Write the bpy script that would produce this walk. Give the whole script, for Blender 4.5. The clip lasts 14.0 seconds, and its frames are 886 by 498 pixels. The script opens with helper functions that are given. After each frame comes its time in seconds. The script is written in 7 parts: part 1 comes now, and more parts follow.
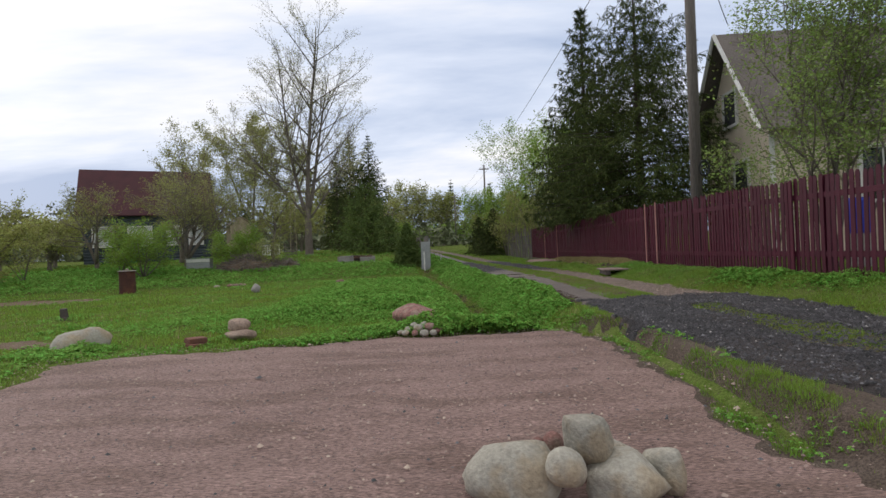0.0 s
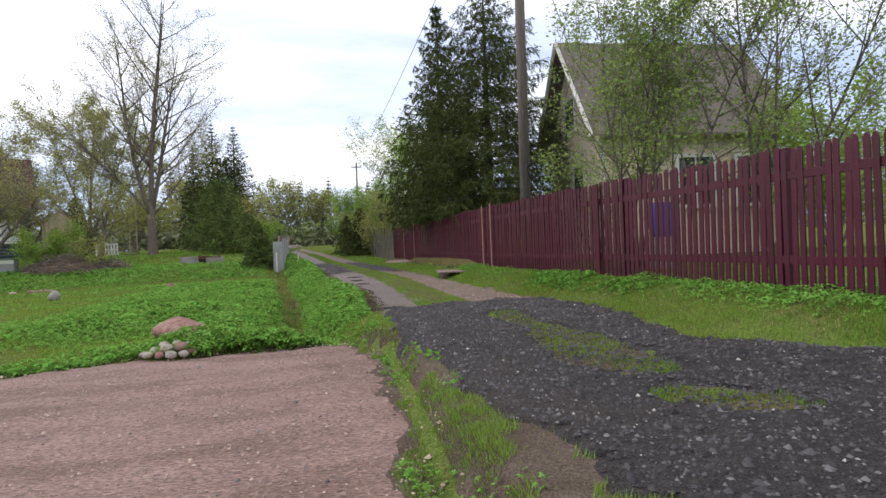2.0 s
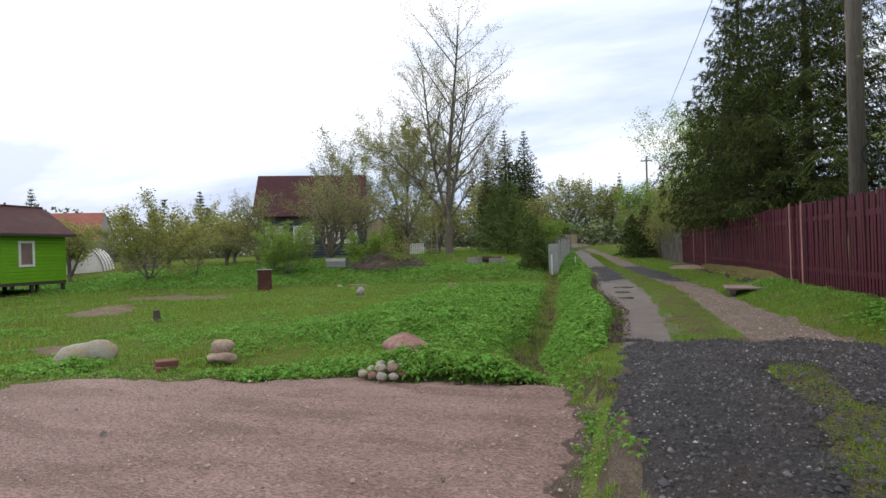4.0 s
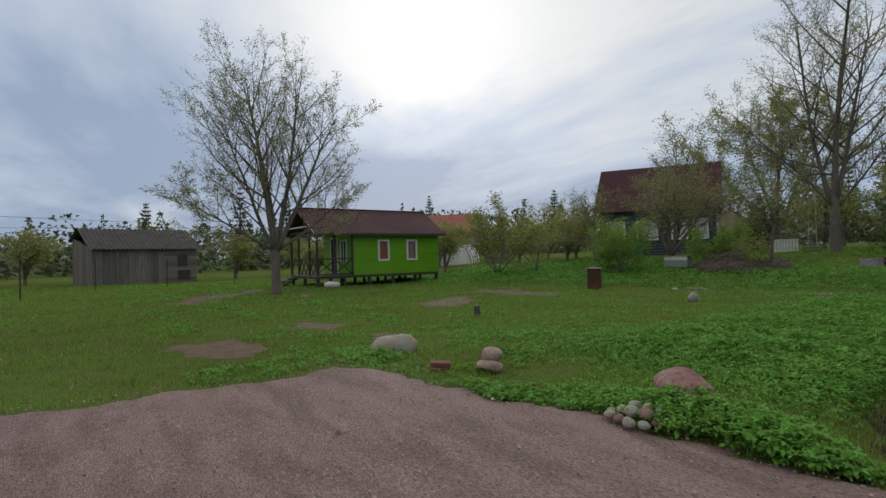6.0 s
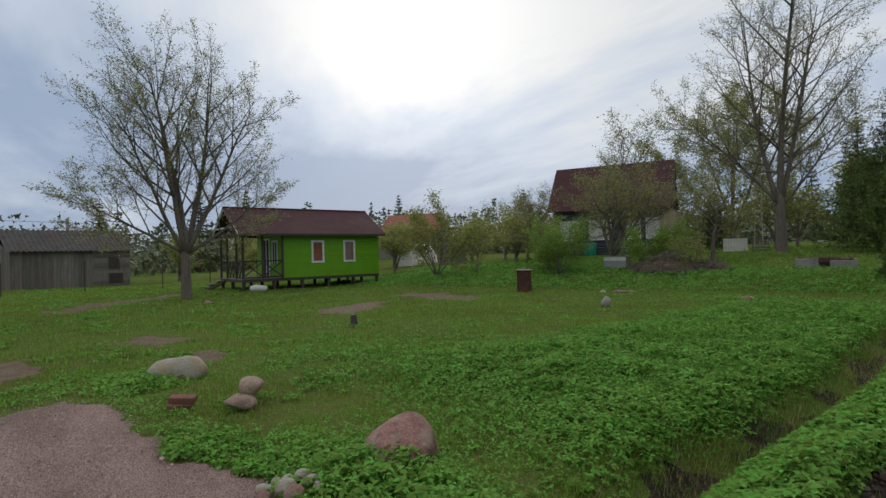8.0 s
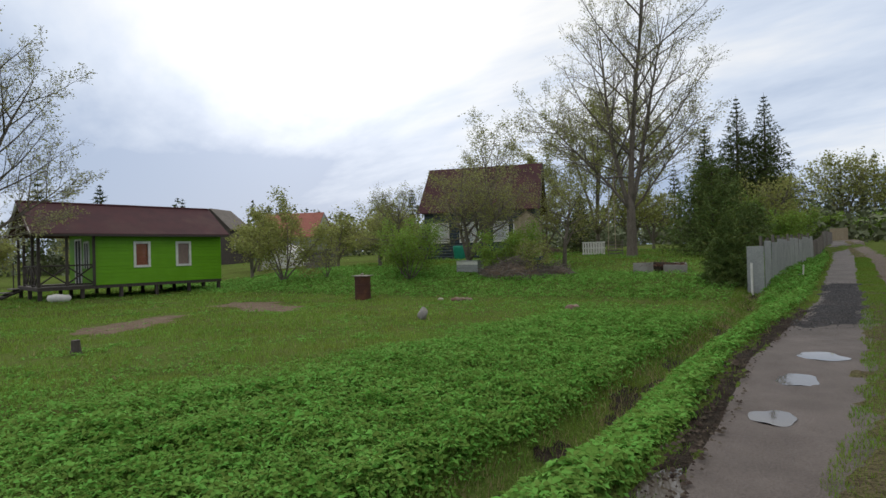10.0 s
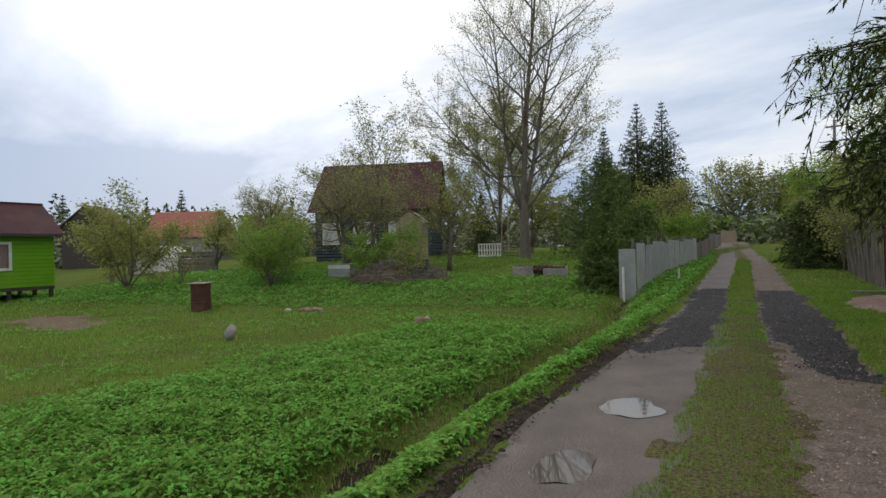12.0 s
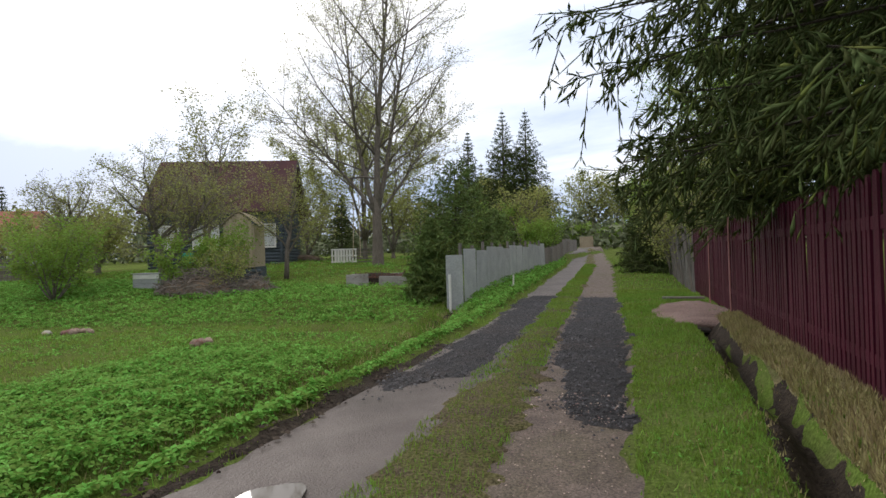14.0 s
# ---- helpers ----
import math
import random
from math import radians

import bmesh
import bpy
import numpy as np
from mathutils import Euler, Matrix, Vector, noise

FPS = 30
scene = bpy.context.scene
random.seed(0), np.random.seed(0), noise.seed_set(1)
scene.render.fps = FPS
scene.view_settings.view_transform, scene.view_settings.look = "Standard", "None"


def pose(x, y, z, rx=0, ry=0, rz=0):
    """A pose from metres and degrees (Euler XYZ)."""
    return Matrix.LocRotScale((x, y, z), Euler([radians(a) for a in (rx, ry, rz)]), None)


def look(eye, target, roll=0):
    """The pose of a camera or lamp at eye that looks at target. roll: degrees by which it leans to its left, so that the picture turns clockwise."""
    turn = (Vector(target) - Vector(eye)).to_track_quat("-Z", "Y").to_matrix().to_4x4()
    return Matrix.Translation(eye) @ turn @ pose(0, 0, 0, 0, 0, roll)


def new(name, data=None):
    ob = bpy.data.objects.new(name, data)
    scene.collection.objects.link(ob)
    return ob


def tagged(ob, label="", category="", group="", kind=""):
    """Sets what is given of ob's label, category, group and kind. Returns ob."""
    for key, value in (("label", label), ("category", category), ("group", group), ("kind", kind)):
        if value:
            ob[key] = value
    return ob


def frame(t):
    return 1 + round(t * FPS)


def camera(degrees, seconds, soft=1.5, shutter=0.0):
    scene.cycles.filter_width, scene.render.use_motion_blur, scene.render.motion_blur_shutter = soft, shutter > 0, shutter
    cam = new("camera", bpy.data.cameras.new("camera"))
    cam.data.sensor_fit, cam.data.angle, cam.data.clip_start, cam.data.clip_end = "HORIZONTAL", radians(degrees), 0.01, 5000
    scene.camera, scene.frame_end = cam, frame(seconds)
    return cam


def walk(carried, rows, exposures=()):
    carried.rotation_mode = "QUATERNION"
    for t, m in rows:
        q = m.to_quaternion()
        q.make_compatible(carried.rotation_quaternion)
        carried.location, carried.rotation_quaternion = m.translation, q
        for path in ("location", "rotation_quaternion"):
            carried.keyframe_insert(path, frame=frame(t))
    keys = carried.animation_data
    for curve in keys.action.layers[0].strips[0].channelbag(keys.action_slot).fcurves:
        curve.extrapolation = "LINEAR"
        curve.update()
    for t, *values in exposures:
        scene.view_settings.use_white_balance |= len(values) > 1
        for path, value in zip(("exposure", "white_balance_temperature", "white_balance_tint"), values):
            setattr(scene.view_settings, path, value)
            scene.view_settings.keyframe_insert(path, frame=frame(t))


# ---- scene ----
cam = camera(79.2, 14.0)

PATH = [
    (0, (-0.584, 0.137, 1.041), (-0.646, 2.136, 1.041), -2.5),
    (0.5, (-0.366, 0.298, 1.035), (-0.374, 2.298, 1.031), -2.4),
    (1, (-0.113, 0.469, 1.022), (-0.019, 2.467, 1.01), -2.2),
    (1.5, (0.31, 0.606, 1.046), (0.547, 2.592, 1.035), -2.4),
    (2, (0.699, 0.864, 1.037), (1.064, 2.83, 1.017), -2.3),
    (2.5, (0.926, 1.056, 1.098), (1.327, 3.015, 1.077), -2.0),
    (3, (1.098, 1.258, 1.172), (1.393, 3.236, 1.157), -1.9),
    (3.5, (1.21, 1.574, 1.22), (1.096, 3.57, 1.21), -1.8),
    (4, (1.389, 1.896, 1.249), (0.703, 3.774, 1.258), -1.9),
    (4.2, (1.406, 1.984, 1.262), (0.445, 3.738, 1.279), -1.8),
    (6.3, (1.784, 3.417, 1.41), (0.099, 4.494, 1.436), -1.5),
    (6.5, (1.78, 3.669, 1.406), (0.09, 4.738, 1.434), -1.6),
    (7, (1.775, 4.419, 1.411), (0.092, 5.498, 1.433), -1.5),
    (7.5, (1.911, 5.097, 1.467), (0.266, 6.234, 1.49), -1.6),
    (7.7, (1.964, 5.381, 1.418), (0.319, 6.518, 1.44), -1.6),
    (9.8, (2.187, 8.461, 1.476), (0.772, 9.875, 1.492), -1.5),
    (10, (2.195, 8.821, 1.491), (0.797, 10.252, 1.504), -1.5),
    (10.5, (2.22, 9.632, 1.456), (0.947, 11.174, 1.466), -1.6),
    (11, (2.232, 10.44, 1.455), (0.974, 11.994, 1.466), -1.5),
    (11.5, (2.326, 11.146, 1.496), (1.117, 12.74, 1.506), -1.6),
    (12, (2.37, 11.853, 1.495), (1.183, 13.462, 1.505), -1.5),
    (12.5, (2.461, 12.461, 1.51), (1.338, 14.116, 1.52), -1.5),
    (13, (2.536, 13.086, 1.508), (1.44, 14.758, 1.52), -1.5),
    (13.5, (2.727, 13.585, 1.513), (1.782, 15.347, 1.525), -1.5),
    (14, (3.04, 14.107, 1.489), (2.221, 15.931, 1.505), -1.7),
]
walk(cam, [(t, look(eye, target, roll)) for t, eye, target, roll in PATH],
     exposures=[(0, 0.15, 6500, 13), (1.5, 0.5, 6500, 15), (3, 0.85, 6500, 15), (4, 0.45, 6500, 12), (4.6, 0.1, 6450, 10), (6.3, -0.4, 6300, 9), (7.7, -0.35, 6350, 9), (9.8, 0.0, 6450, 10), (12, 0.05, 6500, 10), (13, 0.15, 6500, 11), (14, 0.45, 6500, 12)])

# ---- world, sun ----
SUN_YAW, SUN_ELEV = 58.0, 24.0
world = bpy.data.worlds.new("sky")
scene.world = world
world.use_nodes = True
wn, wl = world.node_tree.nodes, world.node_tree.links
wn.clear()
w_out = wn.new("ShaderNodeOutputWorld")
w_sky = wn.new("ShaderNodeTexSky")
w_sky.sky_type = 'NISHITA'
w_sky.sun_disc = False
w_sky.sun_elevation = radians(SUN_ELEV)
w_sky.sun_rotation = radians(-SUN_YAW)
w_sky.dust_density = 2.0
w_bg = wn.new("ShaderNodeBackground")
w_bg.inputs["Strength"].default_value = 0.05
w_cloud = wn.new("ShaderNodeBackground")
w_co = wn.new("ShaderNodeTexCoord")
w_sep = wn.new("ShaderNodeSeparateXYZ")
wl.new(w_co.outputs["Generated"], w_sep.inputs[0])


def wmath(op, a, b=None, clamp=False):
    n = wn.new("ShaderNodeMath")
    n.operation, n.use_clamp = op, clamp
    for i, v in enumerate((a, b)):
        if v is None:
            continue
        if isinstance(v, (int, float)):
            n.inputs[i].default_value = v
        else:
            wl.new(v, n.inputs[i])
    return n.outputs[0]


# cloud sheet seen in perspective: direction divided by height
w_up = wmath('ADD', wmath('MAXIMUM', w_sep.outputs[2], 0.0), 0.16)
w_comb = wn.new("ShaderNodeCombineXYZ")
wl.new(wmath('DIVIDE', w_sep.outputs[0], w_up), w_comb.inputs[0])
wl.new(wmath('DIVIDE', w_sep.outputs[1], w_up), w_comb.inputs[1])
w_map = wn.new("ShaderNodeMapping")
w_map.inputs["Rotation"].default_value = (0, 0, radians(28))
w_map.inputs["Scale"].default_value = (0.42, 0.85, 1)
w_map.inputs["Location"].default_value = (3.1, 1.5, 0)
wl.new(w_comb.outputs[0], w_map.inputs[0])
w_noise = wn.new("ShaderNodeTexNoise")
w_noise.inputs["Scale"].default_value = 0.8
w_noise.inputs["Detail"].default_value = 7
w_noise.inputs["Roughness"].default_value = 0.56
w_noise.inputs["Distortion"].default_value = 0.3
wl.new(w_map.outputs[0], w_noise.inputs["Vector"])
sun_dir = Vector((-math.sin(radians(SUN_YAW)) * math.cos(radians(SUN_ELEV)), math.cos(radians(SUN_YAW)) * math.cos(radians(SUN_ELEV)), math.sin(radians(SUN_ELEV))))
w_dot = wn.new("ShaderNodeVectorMath")
w_dot.operation = 'DOT_PRODUCT'
w_dot.inputs[1].default_value = sun_dir
wl.new(w_co.outputs["Generated"], w_dot.inputs[0])
w_glow = wmath('POWER', wmath('MAXIMUM', w_dot.outputs["Value"], 0.0), 30.0)
w_high = wmath('SUBTRACT', wmath('MULTIPLY', wmath('MAXIMUM', w_sep.outputs[2], 0.0), 0.54), 0.135)
w_val = wmath('ADD', wmath('ADD', w_noise.outputs[0], wmath('MULTIPLY', w_glow, 0.14)), w_high)
w_ramp = wn.new("ShaderNodeValToRGB")
wl.new(w_val, w_ramp.inputs[0])
w_ramp.color_ramp.elements[0].position, w_ramp.color_ramp.elements[0].color = 0.41, (0.41, 0.51, 0.69, 1)
w_ramp.color_ramp.elements[1].position, w_ramp.color_ramp.elements[1].color = 0.64, (1.0, 1.0, 0.99, 1)
w_e = w_ramp.color_ramp.elements.new(0.53)
w_e.color = (0.69, 0.77, 0.90, 1)
wl.new(w_ramp.outputs[0], w_cloud.inputs["Color"])
wl.new(wmath('ADD', wmath('MULTIPLY', w_glow, 0.30), 1.03), w_cloud.inputs["Strength"])
w_mix = wn.new("ShaderNodeMixShader")
w_mix.inputs[0].default_value = 0.9
wl.new(w_bg.outputs[0], w_mix.inputs[1])
wl.new(w_cloud.outputs[0], w_mix.inputs[2])
wl.new(w_sky.outputs[0], w_bg.inputs["Color"])
wl.new(w_mix.outputs[0], w_out.inputs[0])

sun = new("sun", bpy.data.lights.new("sun", 'SUN'))
sun.data.energy = 0.9
sun.data.angle = radians(25)
sun.data.color = (1.0, 0.95, 0.88)
sun.matrix_world = look((0, 0, 30), tuple(Vector((0, 0, 30)) - sun_dir * 10))


# ---- materials ----
def mat(name, a, b, scale=8.0, rough=0.8, bump=0.3, bscale=60.0, fine=0.25, metal=0.0, spec=0.3, coords="Object",
        stretch=(1, 1, 1), third=None, tscale=0.7, tamount=0.5, obj_random=0.0, island=0.0, bdist=0.01, translucent=0.0):
    """Two tones mixed by noise at two scales, a wide third tone, bump, and variation by piece."""
    m = bpy.data.materials.new(name)
    m.use_nodes = True
    N, L = m.node_tree.nodes, m.node_tree.links
    bsdf = N["Principled BSDF"]
    if coords == "World":
        co = N.new("ShaderNodeNewGeometry").outputs["Position"]
    else:
        co = N.new("ShaderNodeTexCoord").outputs[coords]
    mp = N.new("ShaderNodeMapping")
    mp.inputs["Scale"].default_value = stretch
    L.new(co, mp.inputs[0])

    def nz(sc, detail, roughness=0.6):
        n = N.new("ShaderNodeTexNoise")
        n.inputs["Scale"].default_value, n.inputs["Detail"].default_value = sc, detail
        n.inputs["Roughness"].default_value = roughness
        L.new(mp.outputs[0], n.inputs["Vector"])
        return n.outputs[0]

    def ramp(v, lo, hi):
        r = N.new("ShaderNodeMapRange")
        r.inputs[1].default_value, r.inputs[2].default_value = lo, hi
        L.new(v, r.inputs[0])
        return r.outputs[0]

    def mixc(f, x, y):
        n = N.new("ShaderNodeMix")
        n.data_type = 'RGBA'
        if isinstance(f, float):
            n.inputs[0].default_value = f
        else:
            L.new(f, n.inputs[0])
        for s, v in ((6, x), (7, y)):
            if isinstance(v, tuple):
                n.inputs[s].default_value = (*v, 1)
            else:
                L.new(v, n.inputs[s])
        return n.outputs[2]

    col = mixc(ramp(nz(scale, 5), 0.35, 0.65), a, b)
    if third:
        r = ramp(nz(tscale, 4), 0.48, 0.62)
        mu = N.new("ShaderNodeMath")
        mu.operation = 'MULTIPLY'
        mu.inputs[1].default_value = tamount
        L.new(r, mu.inputs[0])
        col = mixc(mu.outputs[0], col, third)
    hsv = N.new("ShaderNodeHueSaturation")
    L.new(col, hsv.inputs["Color"])
    v = ramp(nz(bscale, 3), 0.3, 0.7)
    r = N.new("ShaderNodeMapRange")
    r.inputs[3].default_value, r.inputs[4].default_value = 1 - fine, 1 + fine
    L.new(v, r.inputs[0])
    val = r.outputs[0]
    for amount, kind in ((obj_random, "o"), (island, "i")):
        if amount:
            src = N.new("ShaderNodeObjectInfo").outputs["Random"] if kind == "o" else N.new("ShaderNodeNewGeometry").outputs["Random Per Island"]
            r = N.new("ShaderNodeMapRange")
            r.inputs[3].default_value, r.inputs[4].default_value = 1 - amount, 1 + amount
            L.new(src, r.inputs[0])
            mu = N.new("ShaderNodeMath")
            mu.operation = 'MULTIPLY'
            L.new(val, mu.inputs[0])
            L.new(r.outputs[0], mu.inputs[1])
            val = mu.outputs[0]
            if kind == "i":
                r = N.new("ShaderNodeMapRange")
                r.inputs[3].default_value, r.inputs[4].default_value = 0.5 - amount * 0.06, 0.5 + amount * 0.06
                L.new(src, r.inputs[0])
                L.new(r.outputs[0], hsv.inputs["Hue"])
    L.new(val, hsv.inputs["Value"])
    L.new(hsv.outputs[0], bsdf.inputs["Base Color"])
    bsdf.inputs["Roughness"].default_value = rough
    bsdf.inputs["Metallic"].default_value = metal
    bsdf.inputs["Specular IOR Level"].default_value = spec
    if bump:
        bp = N.new("ShaderNodeBump")
        bp.inputs["Strength"].default_value, bp.inputs["Distance"].default_value = bump, bdist
        L.new(v, bp.inputs["Height"])
        L.new(bp.outputs[0], bsdf.inputs["Normal"])
    if translucent:
        tr = N.new("ShaderNodeBsdfTranslucent")
        L.new(hsv.outputs[0], tr.inputs[0])
        mx = N.new("ShaderNodeMixShader")
        mx.inputs[0].default_value = translucent
        out = N["Material Output"]
        L.new(bsdf.outputs[0], mx.inputs[1])
        L.new(tr.outputs[0], mx.inputs[2])
        L.new(mx.outputs[0], out.inputs[0])
    return m


M_SOIL = mat("turf", (0.110, 0.170, 0.034), (0.125, 0.150, 0.050), scale=2.2, spec=0.0, bscale=45, coords="World", bump=0.6, bdist=0.03, fine=0.45,
             third=(0.085, 0.075, 0.032), tscale=0.35, tamount=0.45)
M_YARD = mat("pink_gravel", (0.385, 0.260, 0.230), (0.306, 0.205, 0.180), scale=1.8, bscale=70, coords="World", bump=1.0, bdist=0.018, fine=0.6,
             third=(0.20, 0.13, 0.105), tscale=1.6, tamount=0.6, stretch=(0.5, 1.5, 1))
M_BLACK = mat("dark_slag_gravel", (0.030, 0.029, 0.034), (0.060, 0.057, 0.060), scale=14, bscale=110, coords="World", bump=1.0, bdist=0.016, fine=0.85,
              third=(0.085, 0.060, 0.048), tscale=0.9, tamount=0.35)
M_MUD = mat("trodden_mud", (0.105, 0.085, 0.076), (0.150, 0.124, 0.112), scale=2.0, bscale=60, coords="World", bump=0.5, bdist=0.012, fine=0.22, rough=0.6,
            third=(0.07, 0.056, 0.048), tscale=0.7, tamount=0.6)
M_PEBBLED = mat("stony_track", (0.20, 0.155, 0.13), (0.13, 0.10, 0.085), scale=7, bscale=60, coords="World", bump=0.8, bdist=0.014, fine=0.5,
                third=(0.11, 0.10, 0.05), tscale=1.1, tamount=0.4)
M_DIRT = mat("bare_earth", spec=0.05, a=(0.170, 0.122, 0.086), b=(0.235, 0.175, 0.126), scale=4, bscale=50, coords="World", bump=0.8, bdist=0.03, fine=0.35)
M_GRASS = mat("grass_blade", (0.165, 0.285, 0.045), (0.220, 0.325, 0.062), scale=0.9, spec=0.08, rough=0.75, bump=0, coords="World", fine=0.1, island=0.35,
              third=(0.19, 0.23, 0.035), tscale=0.45, tamount=0.45, translucent=0.35)
M_WEED = mat("weed_leaf", (0.145, 0.305, 0.052), (0.195, 0.370, 0.075), scale=1.2, spec=0.05, rough=0.85, bump=0, coords="World", fine=0.1, island=0.4, translucent=0.3)
M_DRY = mat("dry_grass", (0.38, 0.31, 0.16), (0.28, 0.25, 0.10), scale=2, rough=0.7, bump=0, coords="World", fine=0.1, island=0.35, translucent=0.25)
M_RED = mat("maroon_paint", (0.050, 0.0042, 0.0150), (0.068, 0.0060, 0.0205), scale=3, bscale=30, spec=0.22, rough=0.5, bump=0.2, fine=0.16, stretch=(6, 6, 0.5),
            obj_random=0.16, third=(0.064, 0.006, 0.014), tscale=1.0, tamount=0.5)
M_BAREWOOD = mat("bare_pinkish_timber", (0.40, 0.20, 0.18), (0.30, 0.15, 0.13), scale=4, bscale=30, rough=0.8, stretch=(6, 6, 0.6))
M_GREYWOOD = mat("weathered_grey_timber", (0.20, 0.185, 0.17), (0.13, 0.115, 0.10), scale=3, bscale=26, rough=0.85, stretch=(7, 7, 0.5), obj_random=0.25,
                 third=(0.16, 0.10, 0.075), tscale=0.9, tamount=0.4)
M_DARKWOOD = mat("dark_stained_timber", (0.050, 0.040, 0.035), (0.075, 0.062, 0.055), scale=3, bscale=26, rough=0.75, stretch=(5, 5, 0.6), obj_random=0.2)
M_LOG = mat("blue_grey_log", (0.085, 0.105, 0.125), (0.055, 0.068, 0.080), scale=3, bscale=26, rough=0.8, stretch=(0.6, 6, 6), obj_random=0.2)
M_POLE = mat("utility_pole_wood", (0.17, 0.15, 0.135), (0.11, 0.095, 0.085), scale=4, bscale=22, rough=0.9, stretch=(7, 7, 0.35))
M_GREEN = mat("lime_green_paint", (0.135, 0.335, 0.012), (0.150, 0.365, 0.016), scale=2, bscale=30, rough=0.45, bump=0.15, fine=0.07, obj_random=0.05)
M_WHITE = mat("white_paint", (0.72, 0.71, 0.68), (0.62, 0.60, 0.57), scale=3, bscale=40, rough=0.5, bump=0.15, fine=0.08)
M_MAROONROOF = mat("maroon_sheet_roof", (0.070, 0.022, 0.026), (0.052, 0.018, 0.022), scale=1.5, bscale=20, rough=0.65, spec=0.2, bump=0.15, fine=0.15,
                   third=(0.10, 0.055, 0.045), tscale=0.4, tamount=0.4)
M_SLATE = mat("corrugated_fibre_cement", (0.095, 0.090, 0.088), (0.062, 0.058, 0.056), scale=2.5, bscale=30, rough=0.9, fine=0.25, third=(0.10, 0.075, 0.05), tscale=0.8, tamount=0.5)
M_SLATEPALE = mat("pale_fibre_cement_sheet", (0.36, 0.37, 0.37), (0.29, 0.30, 0.30), scale=2.5, bscale=30, rough=0.9, fine=0.15, obj_random=0.12)
M_BRICKRED = mat("red_tile_roof", (0.33, 0.12, 0.09), (0.27, 0.095, 0.07), scale=2, bscale=14, rough=0.7)
M_CREAM = mat("cream_plaster", (0.68, 0.58, 0.46), (0.60, 0.51, 0.40), scale=1.5, bscale=30, rough=0.85, fine=0.08)
M_PALEBOARD = mat("pale_unpainted_board", (0.44, 0.37, 0.26), (0.36, 0.29, 0.20), scale=3, bscale=26, rough=0.8, stretch=(6, 6, 0.6), obj_random=0.15)
M_ROOFGREY = mat("grey_brown_roofing", (0.165, 0.142, 0.125), (0.125, 0.108, 0.095), scale=2, bscale=24, rough=0.85)
M_RUST = mat("rusty_steel", (0.085, 0.035, 0.025), (0.055, 0.026, 0.022), scale=6, bscale=45, rough=0.8, third=(0.17, 0.07, 0.035), tscale=3, tamount=0.5)
M_ROCK = mat("grey_granite", (0.36, 0.34, 0.285), (0.27, 0.255, 0.215), scale=7, bscale=50, rough=0.85, bump=0.6, bdist=0.008, fine=0.2, third=(0.38, 0.28, 0.16), tscale=3.5, tamount=0.5, obj_random=0.15)
M_PINKROCK = mat("pink_granite", (0.31, 0.165, 0.140), (0.18, 0.088, 0.080), scale=16, bscale=70, rough=0.85, bump=0.7, bdist=0.012, fine=0.3, third=(0.34, 0.28, 0.22), tscale=7, tamount=0.6, obj_random=0.12)
M_RUBBLE = mat("beige_rubble", (0.36, 0.27, 0.21), (0.26, 0.19, 0.15), scale=9, bscale=50, rough=0.9, bump=0.6, bdist=0.008, fine=0.3, obj_random=0.25)
M_BRICK = mat("old_red_brick", (0.22, 0.10, 0.07), (0.16, 0.08, 0.06), scale=8, bscale=50, rough=0.9, obj_random=0.2)
M_BARK = mat("grey_brown_bark", (0.21, 0.18, 0.15), (0.14, 0.118, 0.098), scale=5, bscale=24, rough=0.95, bump=0.8, bdist=0.02, stretch=(4, 4, 0.8), fine=0.3)
M_SPRUCEBARK = mat("dark_spruce_bark", (0.095, 0.075, 0.060), (0.060, 0.048, 0.038), scale=6, bscale=26, rough=0.95, bump=0.8, bdist=0.02, stretch=(4, 4, 0.8), fine=0.3)
M_TWIG = mat("twig_bark", (0.21, 0.18, 0.155), (0.15, 0.128, 0.108), scale=4, rough=0.95, bump=0, fine=0.1, island=0.15)
M_STALK = mat("reddish_dead_stalk", (0.16, 0.075, 0.055), (0.11, 0.055, 0.042), scale=4, rough=0.95, bump=0, fine=0.15, island=0.3)
M_BUD = mat("young_bud_leaf", (0.30, 0.32, 0.12), (0.37, 0.36, 0.17), scale=1.0, spec=0.1, rough=0.8, bump=0, fine=0.1, island=0.3, translucent=0.4)
M_FRESH = mat("fresh_spring_leaf", (0.20, 0.31, 0.055), (0.255, 0.35, 0.08), scale=1.0, spec=0.1, rough=0.8, bump=0, fine=0.1, island=0.35, translucent=0.4)
M_ROWAN = mat("rowan_leaf", (0.25, 0.345, 0.095), (0.305, 0.395, 0.125), scale=1.0, spec=0.1, rough=0.8, bump=0, fine=0.1, island=0.35, translucent=0.5)
M_OLIVE = mat("olive_spring_leaf", (0.28, 0.30, 0.09), (0.34, 0.345, 0.12), scale=1.0, spec=0.1, rough=0.8, bump=0, fine=0.1, island=0.35, translucent=0.35)
M_NEEDLE = mat("dark_spruce_needle", (0.060, 0.080, 0.028), (0.086, 0.106, 0.038), scale=1.5, spec=0.04, rough=0.75, bump=0, fine=0.1, island=0.4)
M_NEEDLE2 = mat("green_fir_needle", (0.110, 0.165, 0.048), (0.145, 0.195, 0.06), scale=1.5, spec=0.12, rough=0.75, bump=0, fine=0.1, island=0.4)
M_TIP = mat("pale_needle_tip", (0.110, 0.140, 0.034), (0.140, 0.165, 0.042), scale=1.5, spec=0.06, rough=0.8, bump=0, fine=0.1, island=0.3)
